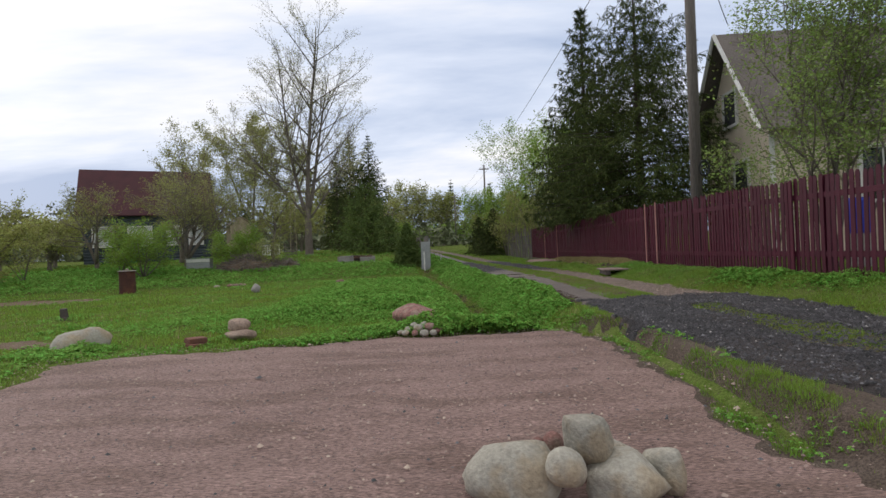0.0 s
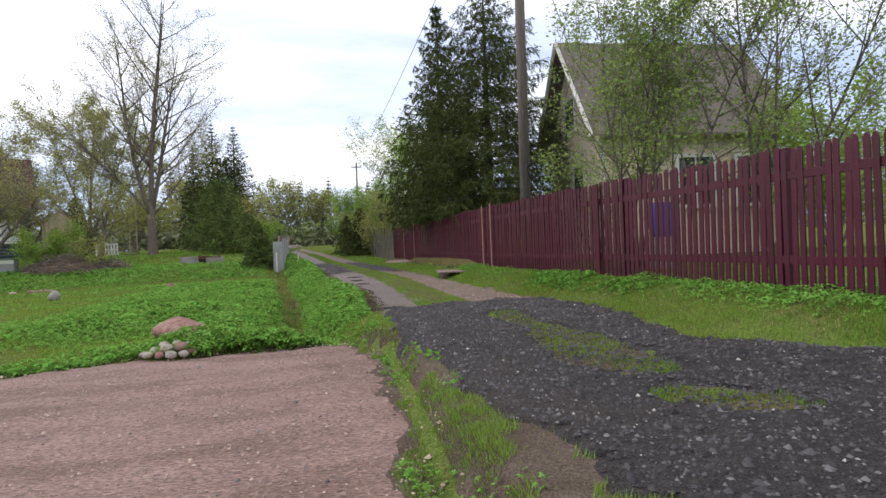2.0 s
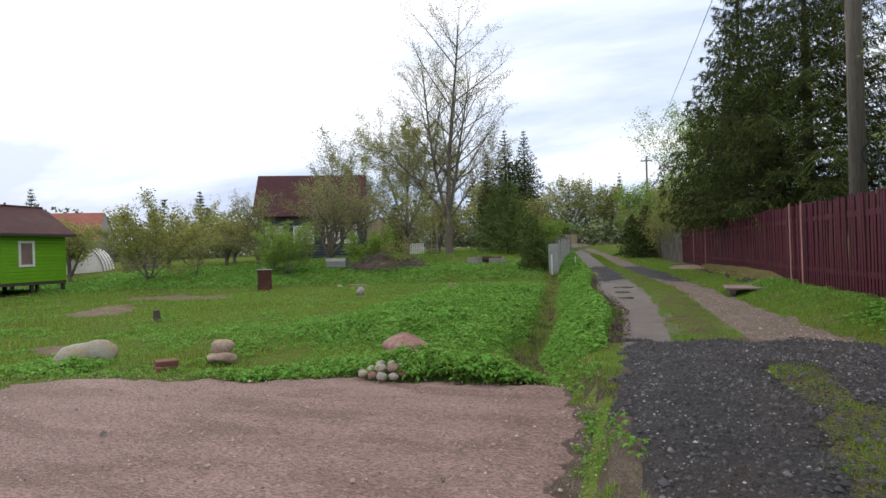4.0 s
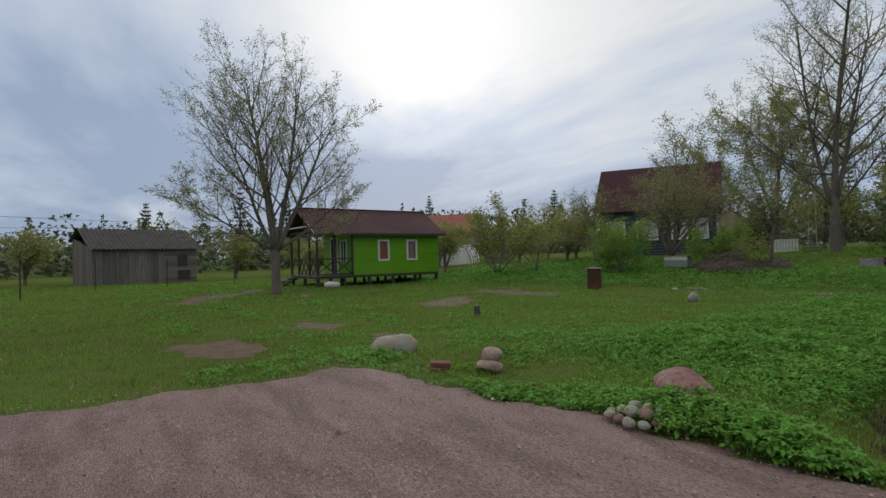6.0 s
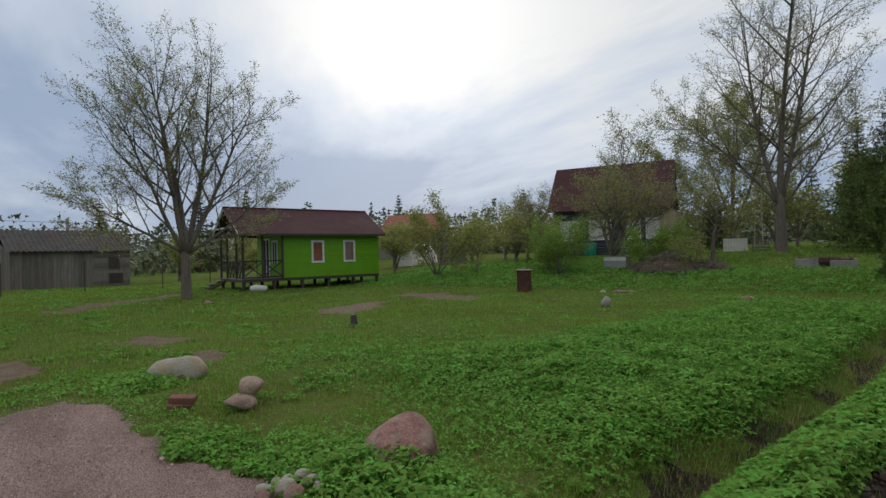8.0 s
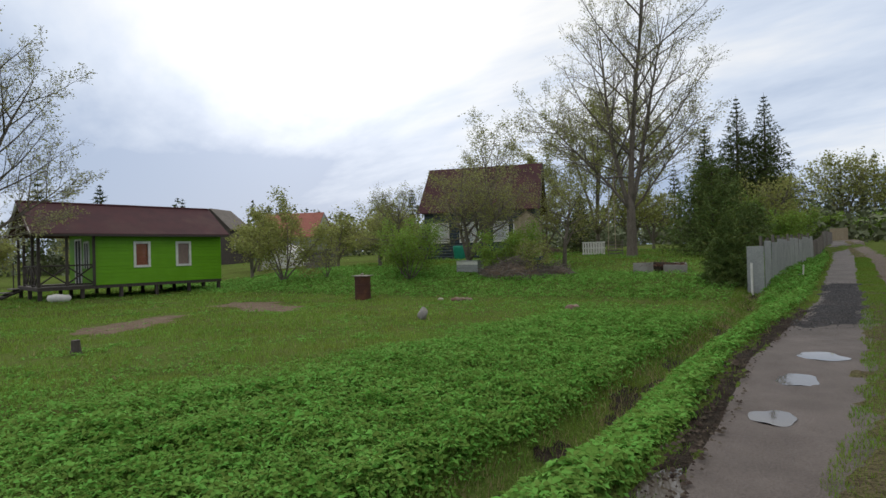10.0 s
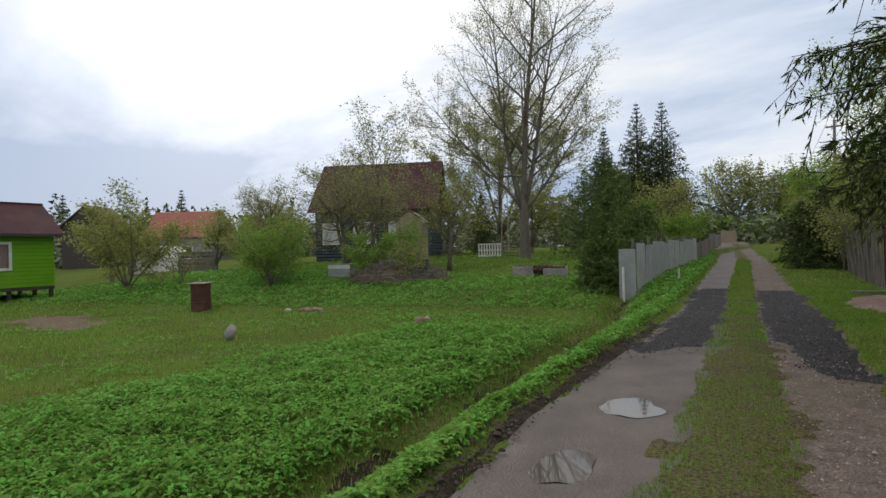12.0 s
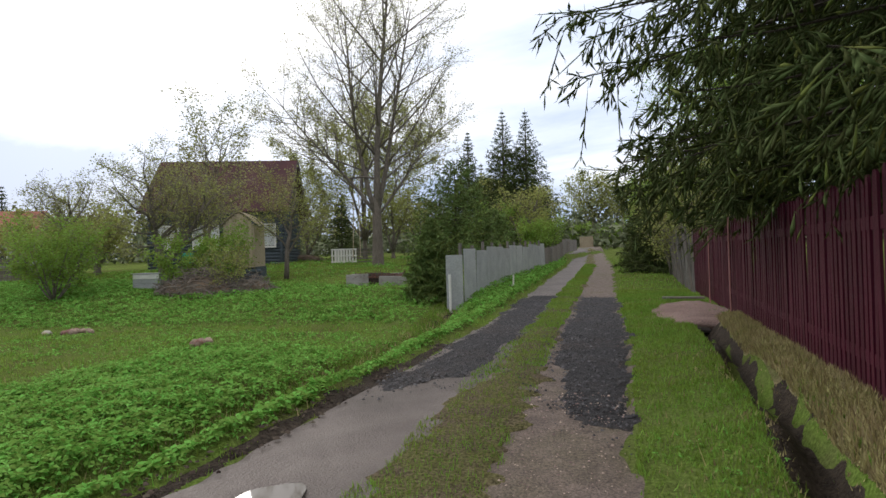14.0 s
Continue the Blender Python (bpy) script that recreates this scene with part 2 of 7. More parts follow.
M_FARWOOD = mat("far_wood_leaf", (0.115, 0.140, 0.075), (0.155, 0.172, 0.088), scale=0.3, rough=0.7, bump=0, coords="World", fine=0.1, island=0.2)
M_WIRE = mat("black_cable", (0.02, 0.02, 0.02), (0.03, 0.03, 0.03), rough=0.6, bump=0)
M_TEAL = mat("teal_plastic", (0.02, 0.26, 0.17), (0.03, 0.29, 0.20), rough=0.4, bump=0, fine=0.05)
M_BLUE = mat("blue_plastic", (0.02, 0.035, 0.30), (0.025, 0.045, 0.36), rough=0.4, bump=0, fine=0.05)
M_CURTAIN = mat("orange_curtain", (0.42, 0.15, 0.085), (0.36, 0.12, 0.07), scale=5, bscale=20, rough=0.9, stretch=(1, 6, 0.4))
M_CURTAIN2 = mat("pale_pink_curtain", (0.42, 0.28, 0.25), (0.35, 0.23, 0.21), scale=5, bscale=20, rough=0.9, stretch=(1, 6, 0.4))
M_DARKROOM = mat("dim_interior", (0.03, 0.032, 0.035), (0.05, 0.05, 0.05), scale=2, rough=0.9, bump=0)
M_BRIDGE = mat("pinkish_weathered_plank", (0.27, 0.20, 0.18), (0.20, 0.15, 0.135), scale=5, bscale=40, rough=0.9, obj_random=0.15)
M_CONCRETE = mat("grey_concrete", (0.30, 0.285, 0.265), (0.23, 0.215, 0.20), scale=4, bscale=50, rough=0.9, fine=0.2)

M_STRIP = mat("worn_verge_turf", spec=0.03, a=(0.150, 0.152, 0.055), b=(0.175, 0.150, 0.085), scale=6, bscale=45, coords="World", bump=1.0, bdist=0.03, fine=0.6, third=(0.15, 0.115, 0.085), tscale=2.8, tamount=0.85)
M_TRAMPLED = mat("trampled_earth_and_grit", spec=0.05, a=(0.195, 0.155, 0.130), b=(0.145, 0.112, 0.092), scale=5, bscale=80, coords="World", bump=1.0, bdist=0.02, fine=0.5,
                 third=(0.110, 0.085, 0.066), tscale=2.2, tamount=0.6)
M_STRAW = mat("matted_dry_grass", spec=0.03, a=(0.31, 0.26, 0.145), b=(0.23, 0.22, 0.09), scale=5, bscale=70, coords="World", bump=0.9, bdist=0.03, fine=0.4, third=(0.12, 0.16, 0.04), tscale=1.6, tamount=0.5)
M_PEAT = mat("wet_black_earth", spec=0.1, a=(0.035, 0.027, 0.020), b=(0.065, 0.050, 0.038), scale=6, bscale=40, coords="World", bump=0.9, bdist=0.03, fine=0.4)
M_GLASS = bpy.data.materials.new("window_glass")
M_GLASS.use_nodes = True
g = M_GLASS.node_tree.nodes["Principled BSDF"]
g.inputs["Base Color"].default_value = (0.9, 0.93, 0.95, 1)
g.inputs["Roughness"].default_value = 0.03
g.inputs["Transmission Weight"].default_value = 1.0
g.inputs["IOR"].default_value = 1.45
M_WATER = bpy.data.materials.new("puddle_water")
M_WATER.use_nodes = True
g = M_WATER.node_tree.nodes["Principled BSDF"]
g.inputs["Base Color"].default_value = (0.10, 0.085, 0.07, 1)
g.inputs["Roughness"].default_value = 0.03
g.inputs["Specular IOR Level"].default_value = 0.6


# ---- building helpers ----
def mesh_np(name, V, F, material, smooth=False):
    """A mesh from an array of places and an array of faces, all of one size."""
    V, F = np.asarray(V, np.float32).reshape(-1, 3), np.asarray(F, np.int32)
    k = F.shape[1]
    me = bpy.data.meshes.new(name)
    me.vertices.add(len(V))
    me.vertices.foreach_set("co", V.ravel())
    me.loops.add(F.size)
    me.loops.foreach_set("vertex_index", F.ravel())
    me.polygons.add(len(F))
    me.polygons.foreach_set("loop_start", np.arange(0, F.size, k, dtype=np.int32))
    if smooth:
        me.polygons.foreach_set("use_smooth", np.ones(len(F), bool))
    me.update(calc_edges=True)
    me.materials.append(material)
    return me


class Shape:
    """Collects boxes, tubes and rounded lumps of one mesh."""

    def __init__(self):
        self.v, self.f = [], []

    def add(self, verts, faces):
        n = len(self.v)
        self.v += [tuple(p) for p in verts]
        self.f += [tuple(i + n for i in q) for q in faces]
        return self

    def box(self, x0, y0, z0, x1, y1, z1, m=None, c=0.006):
        """A box with chamfered long edges."""
        x0, x1 = sorted((x0, x1))
        y0, y1 = sorted((y0, y1))
        z0, z1 = sorted((z0, z1))
        c = min(c, (x1 - x0) * 0.3, (y1 - y0) * 0.3, (z1 - z0) * 0.3)
        ring = [(x0 + c, y0), (x1 - c, y0), (x1, y0 + c), (x1, y1 - c), (x1 - c, y1), (x0 + c, y1), (x0, y1 - c), (x0, y0 + c)]
        inner = [(x0 + c, y0 + c), (x1 - c, y0 + c), (x1 - c, y0 + c), (x1 - c, y1 - c), (x1 - c, y1 - c), (x0 + c, y1 - c), (x0 + c, y1 - c), (x0 + c, y0 + c)]
        vs = [Vector((x, y, z0)) for x, y in inner] + [Vector((x, y, z0 + c)) for x, y in ring] + [Vector((x, y, z1 - c)) for x, y in ring] + [Vector((x, y, z1)) for x, y in inner]
        if m:
            vs = [m @ p for p in vs]
        fs = [tuple(range(7, -1, -1)), tuple(range(24, 32))]
        for r in range(3):
            for i in range(8):
                j = (i + 1) % 8
                fs.append((r * 8 + i, r * 8 + j, r * 8 + 8 + j, r * 8 + 8 + i))
        return self.add(vs, fs)

    def tube(self, pts, rad, n=6, caps=True):
        pts = [Vector(p) for p in pts]
        rad = [rad] * len(pts) if isinstance(rad, (int, float)) else list(rad)
        vs, fs = [], []
        side = None
        for i, p in enumerate(pts):
            d = (pts[min(i + 1, len(pts) - 1)] - pts[max(i - 1, 0)]).normalized()
            if side is None:
                side = d.cross(Vector((0, 0, 1)) if abs(d.z) < 0.9 else Vector((1, 0, 0))).normalized()
            side = (side - d * side.dot(d)).normalized()
            up = d.cross(side)
            for k in range(n):
                a = 2 * math.pi * k / n
                vs.append(p + (side * math.cos(a) + up * math.sin(a)) * rad[i])
        for i in range(len(pts) - 1):
            for k in range(n):
                j = (k + 1) % n
                fs.append((i * n + k, i * n + j, (i + 1) * n + j, (i + 1) * n + k))
        if caps:
            fs.append(tuple(range(n - 1, -1, -1)))
            fs.append(tuple(range((len(pts) - 1) * n, len(pts) * n)))
        return self.add(vs, fs)

    def slab(self, poly, lo, hi):
        """A prism: a plan outline between two heights."""
        n = len(poly)
        vs = [(x, y, lo) for x, y in poly] + [(x, y, hi) for x, y in poly]
        fs = [tuple(range(n - 1, -1, -1)), tuple(range(n, 2 * n))] + [(i, (i + 1) % n, n + (i + 1) % n, n + i) for i in range(n)]
        return self.add(vs, fs)

    def mesh(self, name, material, smooth=False):
        me = bpy.data.meshes.new(name)
        me.from_pydata(self.v, [], self.f)
        me.materials.append(material)
        if smooth:
            me.polygons.foreach_set("use_smooth", [True] * len(me.polygons))
        me.update()
        return me


def part(name, shape, material, parent=None, label="", smooth=False):
    """Links a Shape, or ready mesh data, as one object under a thing."""
    me = shape.mesh(name, material, smooth) if isinstance(shape, Shape) else shape
    ob = new(name, me)
    ob.parent = parent
    if label:
        ob["label"] = label
    return ob


def thing(name, label, category, m=None, group="", kind=""):
    ob = new(name)
    if m is not None:
        ob.matrix_basis = m
    return tagged(ob, label, category, group, kind)


def vnoise(x, y, seed=0):
    """Smooth value noise, -1 to 1."""
    x, y = np.asarray(x, float), np.asarray(y, float)
    xi, yi = np.floor(x).astype(np.int64), np.floor(y).astype(np.int64)
    u, v = x - xi, y - yi
    u, v = u * u * (3 - 2 * u), v * v * (3 - 2 * v)

    def h(a, b):
        n = (a * 374761393 + b * 668265263 + seed * 982451653) & 0x7FFFFFFF
        n = ((n ^ (n >> 13)) * 1274126177) & 0x7FFFFFFF
        return ((n ^ (n >> 16)) & 0xFFFF) / 32767.5 - 1
    return (h(xi, yi) * (1 - u) + h(xi + 1, yi) * u) * (1 - v) + (h(xi, yi + 1) * (1 - u) + h(xi + 1, yi + 1) * u) * v


def ramp01(v, lo, hi):
    s = np.clip((np.asarray(v, float) - lo) / (np.asarray(hi) - lo), 0, 1)
    return s * s * (3 - 2 * s)


# ---- plan: lines that run along the lane, as x for a given y ----
def along(pairs):
    ys, xs = [p[1] for p in pairs], [p[0] for p in pairs]
    return lambda y: np.interp(y, ys, xs)


X_DITCH = along([(1.0, -5), (1.0, 6.2), (0.45, 7.2), (-0.11, 9.3), (-0.41, 13.1), (-0.68, 14.9), (-1.19, 18.3), (-1.76, 23.5), (-2.05, 25), (-2.5, 28), (-4.5, 45)])
D_DITCH = along([(0, 6.8), (0.2, 8.2), (0.3, 10), (0.22, 14), (0.2, 20), (0.26, 25), (0.12, 27), (0, 29)])
X_LEFT = along([(2.4, -6), (1.7, 2), (1.45, 3.4), (1.28, 4.8), (1.17, 8.3), (1.1, 11), (0.85, 13), (0.38, 15.6), (0.25, 17.5), (0.08, 20), (-0.4, 25), (-1.2, 30.4), (-3.0, 44.4), (-5.4, 60), (-11, 95)])
X_MID0 = along([(1.76, 8.3), (1.63, 13.4), (1.40, 16.2), (1.15, 18.2), (0.63, 23.3), (-0.3, 30.4), (-2.0, 44.4), (-4.4, 60), (-9.8, 95)])
X_MID1 = along([(2.45, 8.3), (2.22, 14.5), (2.07, 16.5), (1.77, 18.5), (1.09, 23.4), (0.22, 30.4), (-1.43, 44.4), (-3.8, 60), (-9.2, 95)])
X_RIGHT = along([(8.5, -6), (6.5, 2.5), (5.1, 3.7), (4.2, 4.2), (3.6, 4.9), (3.75, 6.2), (3.7, 8), (3.32, 10.5), (2.86, 15.6), (2.79, 16.9), (2.68, 18.2), (2.33, 21.9), (1.28, 29.6), (-0.5, 44.4), (-2.9, 60), (-8.2, 95)])
FENCE = [(5.75, -9), (5.5, 0.5), (5.35, 4.5), (5.28, 5.8), (5.05, 7.3), (4.8, 8.5), (4.53, 9.9), (4.2, 13.6), (4.15, 18.6), (3.8, 23.8), (3.58, 25.8), (3.29, 28.84)]
X_FENCE = along(FENCE + [(2.7, 36), (1.2, 45), (-1.0, 60), (-6, 95)])
Z_ROAD = along([(0.12, -6), (0.16, 8), (0.2, 20), (0.28, 30), (0.55, 45), (0.9, 60), (1.5, 90), (2.2, 140), (3, 300)])
Z_FIELD = along([(-0.05, -30), (-0.04, 6), (-0.1, 9), (-0.15, 13), (-0.16, 20), (-0.12, 24.4), (0.12, 26.2), (0.27, 27.5), (0.5, 30.5), (0.9, 38), (1.15, 46), (1.9, 95), (3, 300)])
Z_VERGE = along([(0.30, -6), (0.40, 6), (0.42, 14), (0.40, 18), (0.33, 24), (0.30, 29), (0.34, 34), (0.6, 45), (1.0, 60), (1.6, 90), (2.3, 140), (3, 300)])
PUDDLES = [(0.97, 16.27, 0.235, 0.27), (0.99, 14.9, 0.17, 0.30), (1.12, 13.45, 0.15, 0.20), (0.95, 11.6, 0.13, 0.4)]
YARD = [(1.02, -8), (1.05, 2.5), (0.98, 3.4), (1.05, 4.4), (1.0, 5.6), (0.8, 6.6), (0.5, 7.1), (0.1, 6.95), (-0.7, 6.85), (-1.4, 6.85), (-2.2, 6.62), (-3.3, 6.2), (-3.9, 6.3),
        (-4.6, 6.2), (-5.0, 5.7), (-4.75, 4.9), (-4.85, 3.8), (-4.7, 3.1), (-5.0, 2.2), (-5.3, 0), (-5.4, -8)]


def height(x, y):
    """The lie of the land."""
    x, y = np.asarray(x, float), np.asarray(y, float)
    tilt = np.where(x < -3, 0.3 * (-3 - np.maximum(x, -22)), 0) - np.where(x < -22, 0.6 * (-22 - np.maximum(x, -34)), 0)
    field = Z_FIELD(y + tilt * ramp01(y, 12, 20))
    field = field + 0.05 * vnoise(x * 0.35, y * 0.35, 3) * ramp01(X_DITCH(y) - x, 0.3, 3) * ramp01(y, 6.5, 9)
    xd, xl, xr, xf = X_DITCH(y), X_LEFT(y), X_RIGHT(y), X_FENCE(y)
    road = Z_ROAD(y)
    s = ramp01(x, xd + 0.1, np.maximum(xl - 0.2, xd + 0.25))
    z = np.where(x < xd, field, field * (1 - s) + (road + 0.05 * np.exp(-((x - xl + 0.35) / 0.25) ** 2) * ramp01(y, 8, 10)) * s)
    z = z - D_DITCH(y) * np.exp(-((x - xd) / 0.32) ** 2)
    mid = (X_MID0(y) + X_MID1(y)) / 2
    z = z + np.where((x > xl - 0.2) & (x < xr), 0.03 * np.exp(-((x - mid) / 0.3) ** 2) - 0.02, 0) * ramp01(y, 6, 9)
    s = ramp01(x, xr, np.maximum(xf - 0.3, xr + 0.3))
    z = np.where(x > xr, road * (1 - s) + Z_VERGE(y) * s, z)
    gate = ramp01(y, 14.6, 15.6) * (1 - ramp01(y, 23.4, 24.2))
    z = z - 0.26 * gate * np.exp(-((x - xf + 0.5 + 0.04 * np.sin(y * 2)) / 0.115) ** 2) + 0.08 * gate * np.exp(-((x - xf + 0.1) / 0.25) ** 2)
    for px, py, rx, ry in PUDDLES:
        z = z - 0.03 * np.exp(-(((x - px) / rx) ** 2 + ((y - py) / ry) ** 2) ** 2)
    calm = 1 - 0.65 * ramp01(inside(YARD, x, y), -0.1, 0.4)
    z = z + (0.012 * vnoise(x * 2.3, y * 2.3, 5) + 0.006 * vnoise(x * 7, y * 7, 6)) * calm
    far = np.hypot(x + 4, y - 15)
    return z + ramp01(far, 60, 160) * 0.8 * vnoise(x * 0.02, y * 0.02, 9)


def hz(x, y):
    return float(height(x, y))


def inside(poly, x, y):
    """Distance to an outline, positive within."""
    x, y = np.asarray(x, float), np.asarray(y, float)
    d, odd = np.full(x.shape, 1e9), np.zeros(x.shape, bool)
    for (ax, ay), (bx, by) in zip(poly, poly[1:] + poly[:1]):
        t = np.clip(((x - ax) * (bx - ax) + (y - ay) * (by - ay)) / ((bx - ax) ** 2 + (by - ay) ** 2), 0, 1)
        d = np.minimum(d, np.hypot(x - ax - t * (bx - ax), y - ay - t * (by - ay)))
        odd ^= ((ay > y) != (by > y)) & (x < (bx - ax) * (y - ay) / (by - ay + 1e-12) + ax)
    return np.where(odd, d, -d)


def grid_mesh(name, xs, ys, fz, material, keep=None):
    X, Y = np.meshgrid(xs, ys)
    Z = fz(X, Y)
    nx, ny = len(xs), len(ys)
    i = (np.arange(ny - 1)[:, None] * nx + np.arange(nx - 1)[None, :]).ravel()
    F = np.stack([i, i + 1, i + nx + 1, i + nx], 1)
    V = np.stack([X.ravel(), Y.ravel(), Z.ravel()], 1)
    if keep is not None:
        k = keep(X, Y).ravel()
        F = F[k[F].any(1)]
        used = np.unique(F)
        back = np.zeros(len(V), int)
        back[used] = np.arange(len(used))
        V, F = V[used], back[F]
    return mesh_np(name, V, F, material, smooth=True)


def spaced(lo, hi, near0, near1, step, grow=1.16):
    mid = list(np.arange(near0, near1, step))
    out, s = [], step
    p = mid[-1]
    while p < hi:
        s = min(s * grow, 60)
        p += s
        out.append(p)
    low, s, p = [], step, mid[0]
    while p > lo:
        s = min(s * grow, 60)
        p -= s
        low.append(p)
    return np.array(low[::-1] + mid + out)


# ---- ground ----
tagged(new("ground", grid_mesh("ground", spaced(-1500, 1500, -7.0, 6.0, 0.12, 1.12), spaced(-1500, 1500, 1.5, 28, 0.14, 1.10), height, M_SOIL)),
       "uneven spring meadow turf with patches of bare soil", "ground", kind="structure")


def drape(name, sd, xs, ys, material, lift, label, category):
    """A loose surface that lies on the ground and thins out at its ragged rim."""
    def z(x, y):
        return height(x, y) + lift * np.clip(sd(x, y) / 0.10, -1.6, 1)
    ob = new(name, grid_mesh(name, xs, ys, z, material, keep=lambda x, y: sd(x, y) > -0.14))
    return tagged(ob, label, category, kind="structure")


def rag(x, y, a=0.10):
    return a * vnoise(x * 1.7, y * 1.7, 11) + a * 0.7 * vnoise(x * 5, y * 5, 12)


drape("pavement", lambda x, y: inside(YARD, x, y) + rag(x, y, 0.10) + 0.06 * vnoise(x * 11, y * 11, 15), np.arange(-5.8, 1.4, 0.05), np.arange(-4, 7.5, 0.05), M_YARD, 0.018,
      "raked reddish pink crushed granite yard surface", "gravel yard")


def sd_black(x, y):
    main = np.minimum(np.minimum(x - X_LEFT(y), X_RIGHT(y) - x), 8.45 + 0.35 * vnoise(x * 1.3, 0 * x, 4) - y)
    main = np.minimum(main, 0.6 + inside(ISLAND, x, y) * -1 - 0.6)
    tuft = np.minimum(main, -inside(TUFT, x, y))
    return tuft + rag(x, y, 0.12) + 0.07 * vnoise(x * 11, y * 11, 14)


ISLAND = [(2.55, 7.2), (2.35, 5.6), (2.22, 4.25), (2.5, 4.0), (2.78, 4.1), (2.85, 5.2), (2.75, 6.4), (2.7, 7.2)]
TUFT = [(2.45, 3.55), (2.55, 3.3), (2.85, 3.15), (2.95, 3.35), (2.7, 3.55)]
drape("road", lambda x, y: np.maximum(np.minimum(x - X_LEFT(y), X_MID0(y) + 0.22 - x), 0 * x - 9) + rag(x, y, 0.055) - 0.5 * (y < 7.9),
      np.arange(-12, 3, 0.07), np.concatenate([np.arange(7.6, 32, 0.07), np.arange(32, 95, 0.6)]), M_MUD, 0.016,
      "wet grey-brown mud wheel track of the lane", "road")
drape("road_stony", lambda x, y: np.minimum(x - X_MID0(y) - 0.03, X_RIGHT(y) - x) + rag(x, y, 0.06) - 0.5 * (y < 7.9),
      np.arange(-11, 4, 0.07), np.concatenate([np.arange(7.6, 32, 0.07), np.arange(32, 95, 0.6)]), M_PEBBLED, 0.016,
      "stony brown wheel track of the lane", "road")
drape("verge", lambda x, y: np.minimum(x - X_MID0(y) - 0.02, X_MID1(y) + 0.06 - x) + rag(x, y, 0.15) + 0.10 * vnoise(x * 11, y * 11, 13) - 0.5 * (y < 7.9), np.arange(-9, 3, 0.07), np.concatenate([np.arange(7.6, 32, 0.07), np.arange(32, 70, 0.6)]), M_STRIP, 0.028,
      "worn grassy strip between the wheel tracks", "grass strip")
drape("road_gravel", sd_black, np.arange(1.0, 8, 0.06), np.arange(-6, 9, 0.06), M_BLACK, 0.03, "coarse black slag gravel spread over the lane", "gravel road")


def sd_patch(x, y):
    left = np.minimum(np.minimum(x - X_LEFT(y), X_MID0(y) + 0.05 - x), np.minimum(y - 18.9 - (x - 0.6) * 0.8 + 0.5 * vnoise(x * 2.2, y * 0.7, 71), 28.4 - y))
    right = np.minimum(np.minimum(x - X_MID1(y), X_RIGHT(y) + 0.02 - x), np.minimum(y - 18.7 + (x - 2.2) * 1.2 + 0.7 * vnoise(x * 2.2, y * 0.7, 72), 28.0 - y))
    return np.maximum(left, right) + rag(x, y, 0.09)


drape("road_gravel", sd_patch, np.arange(-1.6, 3.4, 0.07), np.arange(17.5, 29.5, 0.07), M_BLACK, 0.018, "black slag gravel filling the wheel tracks", "gravel road")
for px, py, rx, ry in PUDDLES:
    ang = np.linspace(0, 2 * np.pi, 40, endpoint=False)
    k = 1 + 0.12 * np.sin(3 * ang + px * 9) + 0.08 * np.sin(5 * ang + py * 7)
    sh = Shape()
    zz = hz(px, py) + 0.038
    sh.add([(px + rx * 1.05 * a * math.cos(b), py + ry * 1.05 * a * math.sin(b), zz) for a, b in zip(k, ang)], [tuple(range(40))])
    tagged(part("puddle", sh, M_WATER), "shallow puddle of rainwater in the mud track", "puddle", "puddles", "structure")


# ---- maroon picket fence along the lane ----
def on_fence(s_list):
    """Places and directions at given lengths along the fence."""
    pts = np.array(FENCE)
    seg = np.hypot(*np.diff(pts, axis=0).T)
    cum = np.concatenate([[0], np.cumsum(seg)])
    out = []
    for s in s_list:
        i = min(max(np.searchsorted(cum, s) - 1, 0), len(seg) - 1)
        t = (s - cum[i]) / seg[i]
        p = pts[i] * (1 - t) + pts[i + 1] * t
        d = (pts[i + 1] - pts[i]) / seg[i]
        out.append((p[0], p[1], math.degrees(math.atan2(d[1], d[0]))))
    return out, cum[-1]


FENCE_LEN = on_fence([0])[1]
fence = thing("picket_fence", "tall maroon painted wooden picket fence with rounded tops", "fence")


def picket_mesh(w, h, t):
    sh = Shape()
    prof = [(-w / 2, 0), (w / 2, 0), (w / 2, h - 0.05), (w * 0.38, h - 0.02), (w * 0.18, h), (-w * 0.18, h), (-w * 0.38, h - 0.02), (-w / 2, h - 0.05)]
    n = len(prof)
    sh.add([(x, -t / 2, z) for x, z in prof] + [(x, t / 2, z) for x, z in prof],
           [tuple(range(n)), tuple(range(2 * n - 1, n - 1, -1))] + [(i, n + i, n + (i + 1) % n, (i + 1) % n) for i in range(n)])
    return sh.mesh("picket", M_RED)


PICKETS = [picket_mesh(0.063, 1.50, 0.018), picket_mesh(0.066, 1.515, 0.018), picket_mesh(0.060, 1.49, 0.018)]
rng = random.Random(4)
s = 9.6
while s < FENCE_LEN - 0.03:
    (x, y, a), = on_fence([s])[0]
    ob = new("picket", rng.choice(PICKETS))
    ob.parent = fence
    a1 = radians(a)
    ob.matrix_basis = pose(x - 0.035 * math.sin(a1) * -1 - 0.05, y, max(1.90 - 1.51, hz(x - 0.1, y) - 0.06) + rng.uniform(-0.012, 0.012), rng.uniform(-0.5, 0.5), rng.uniform(-0.7, 0.7), a + rng.uniform(-1.5, 1.5))
    s += 0.095 + rng.uniform(-0.004, 0.004)
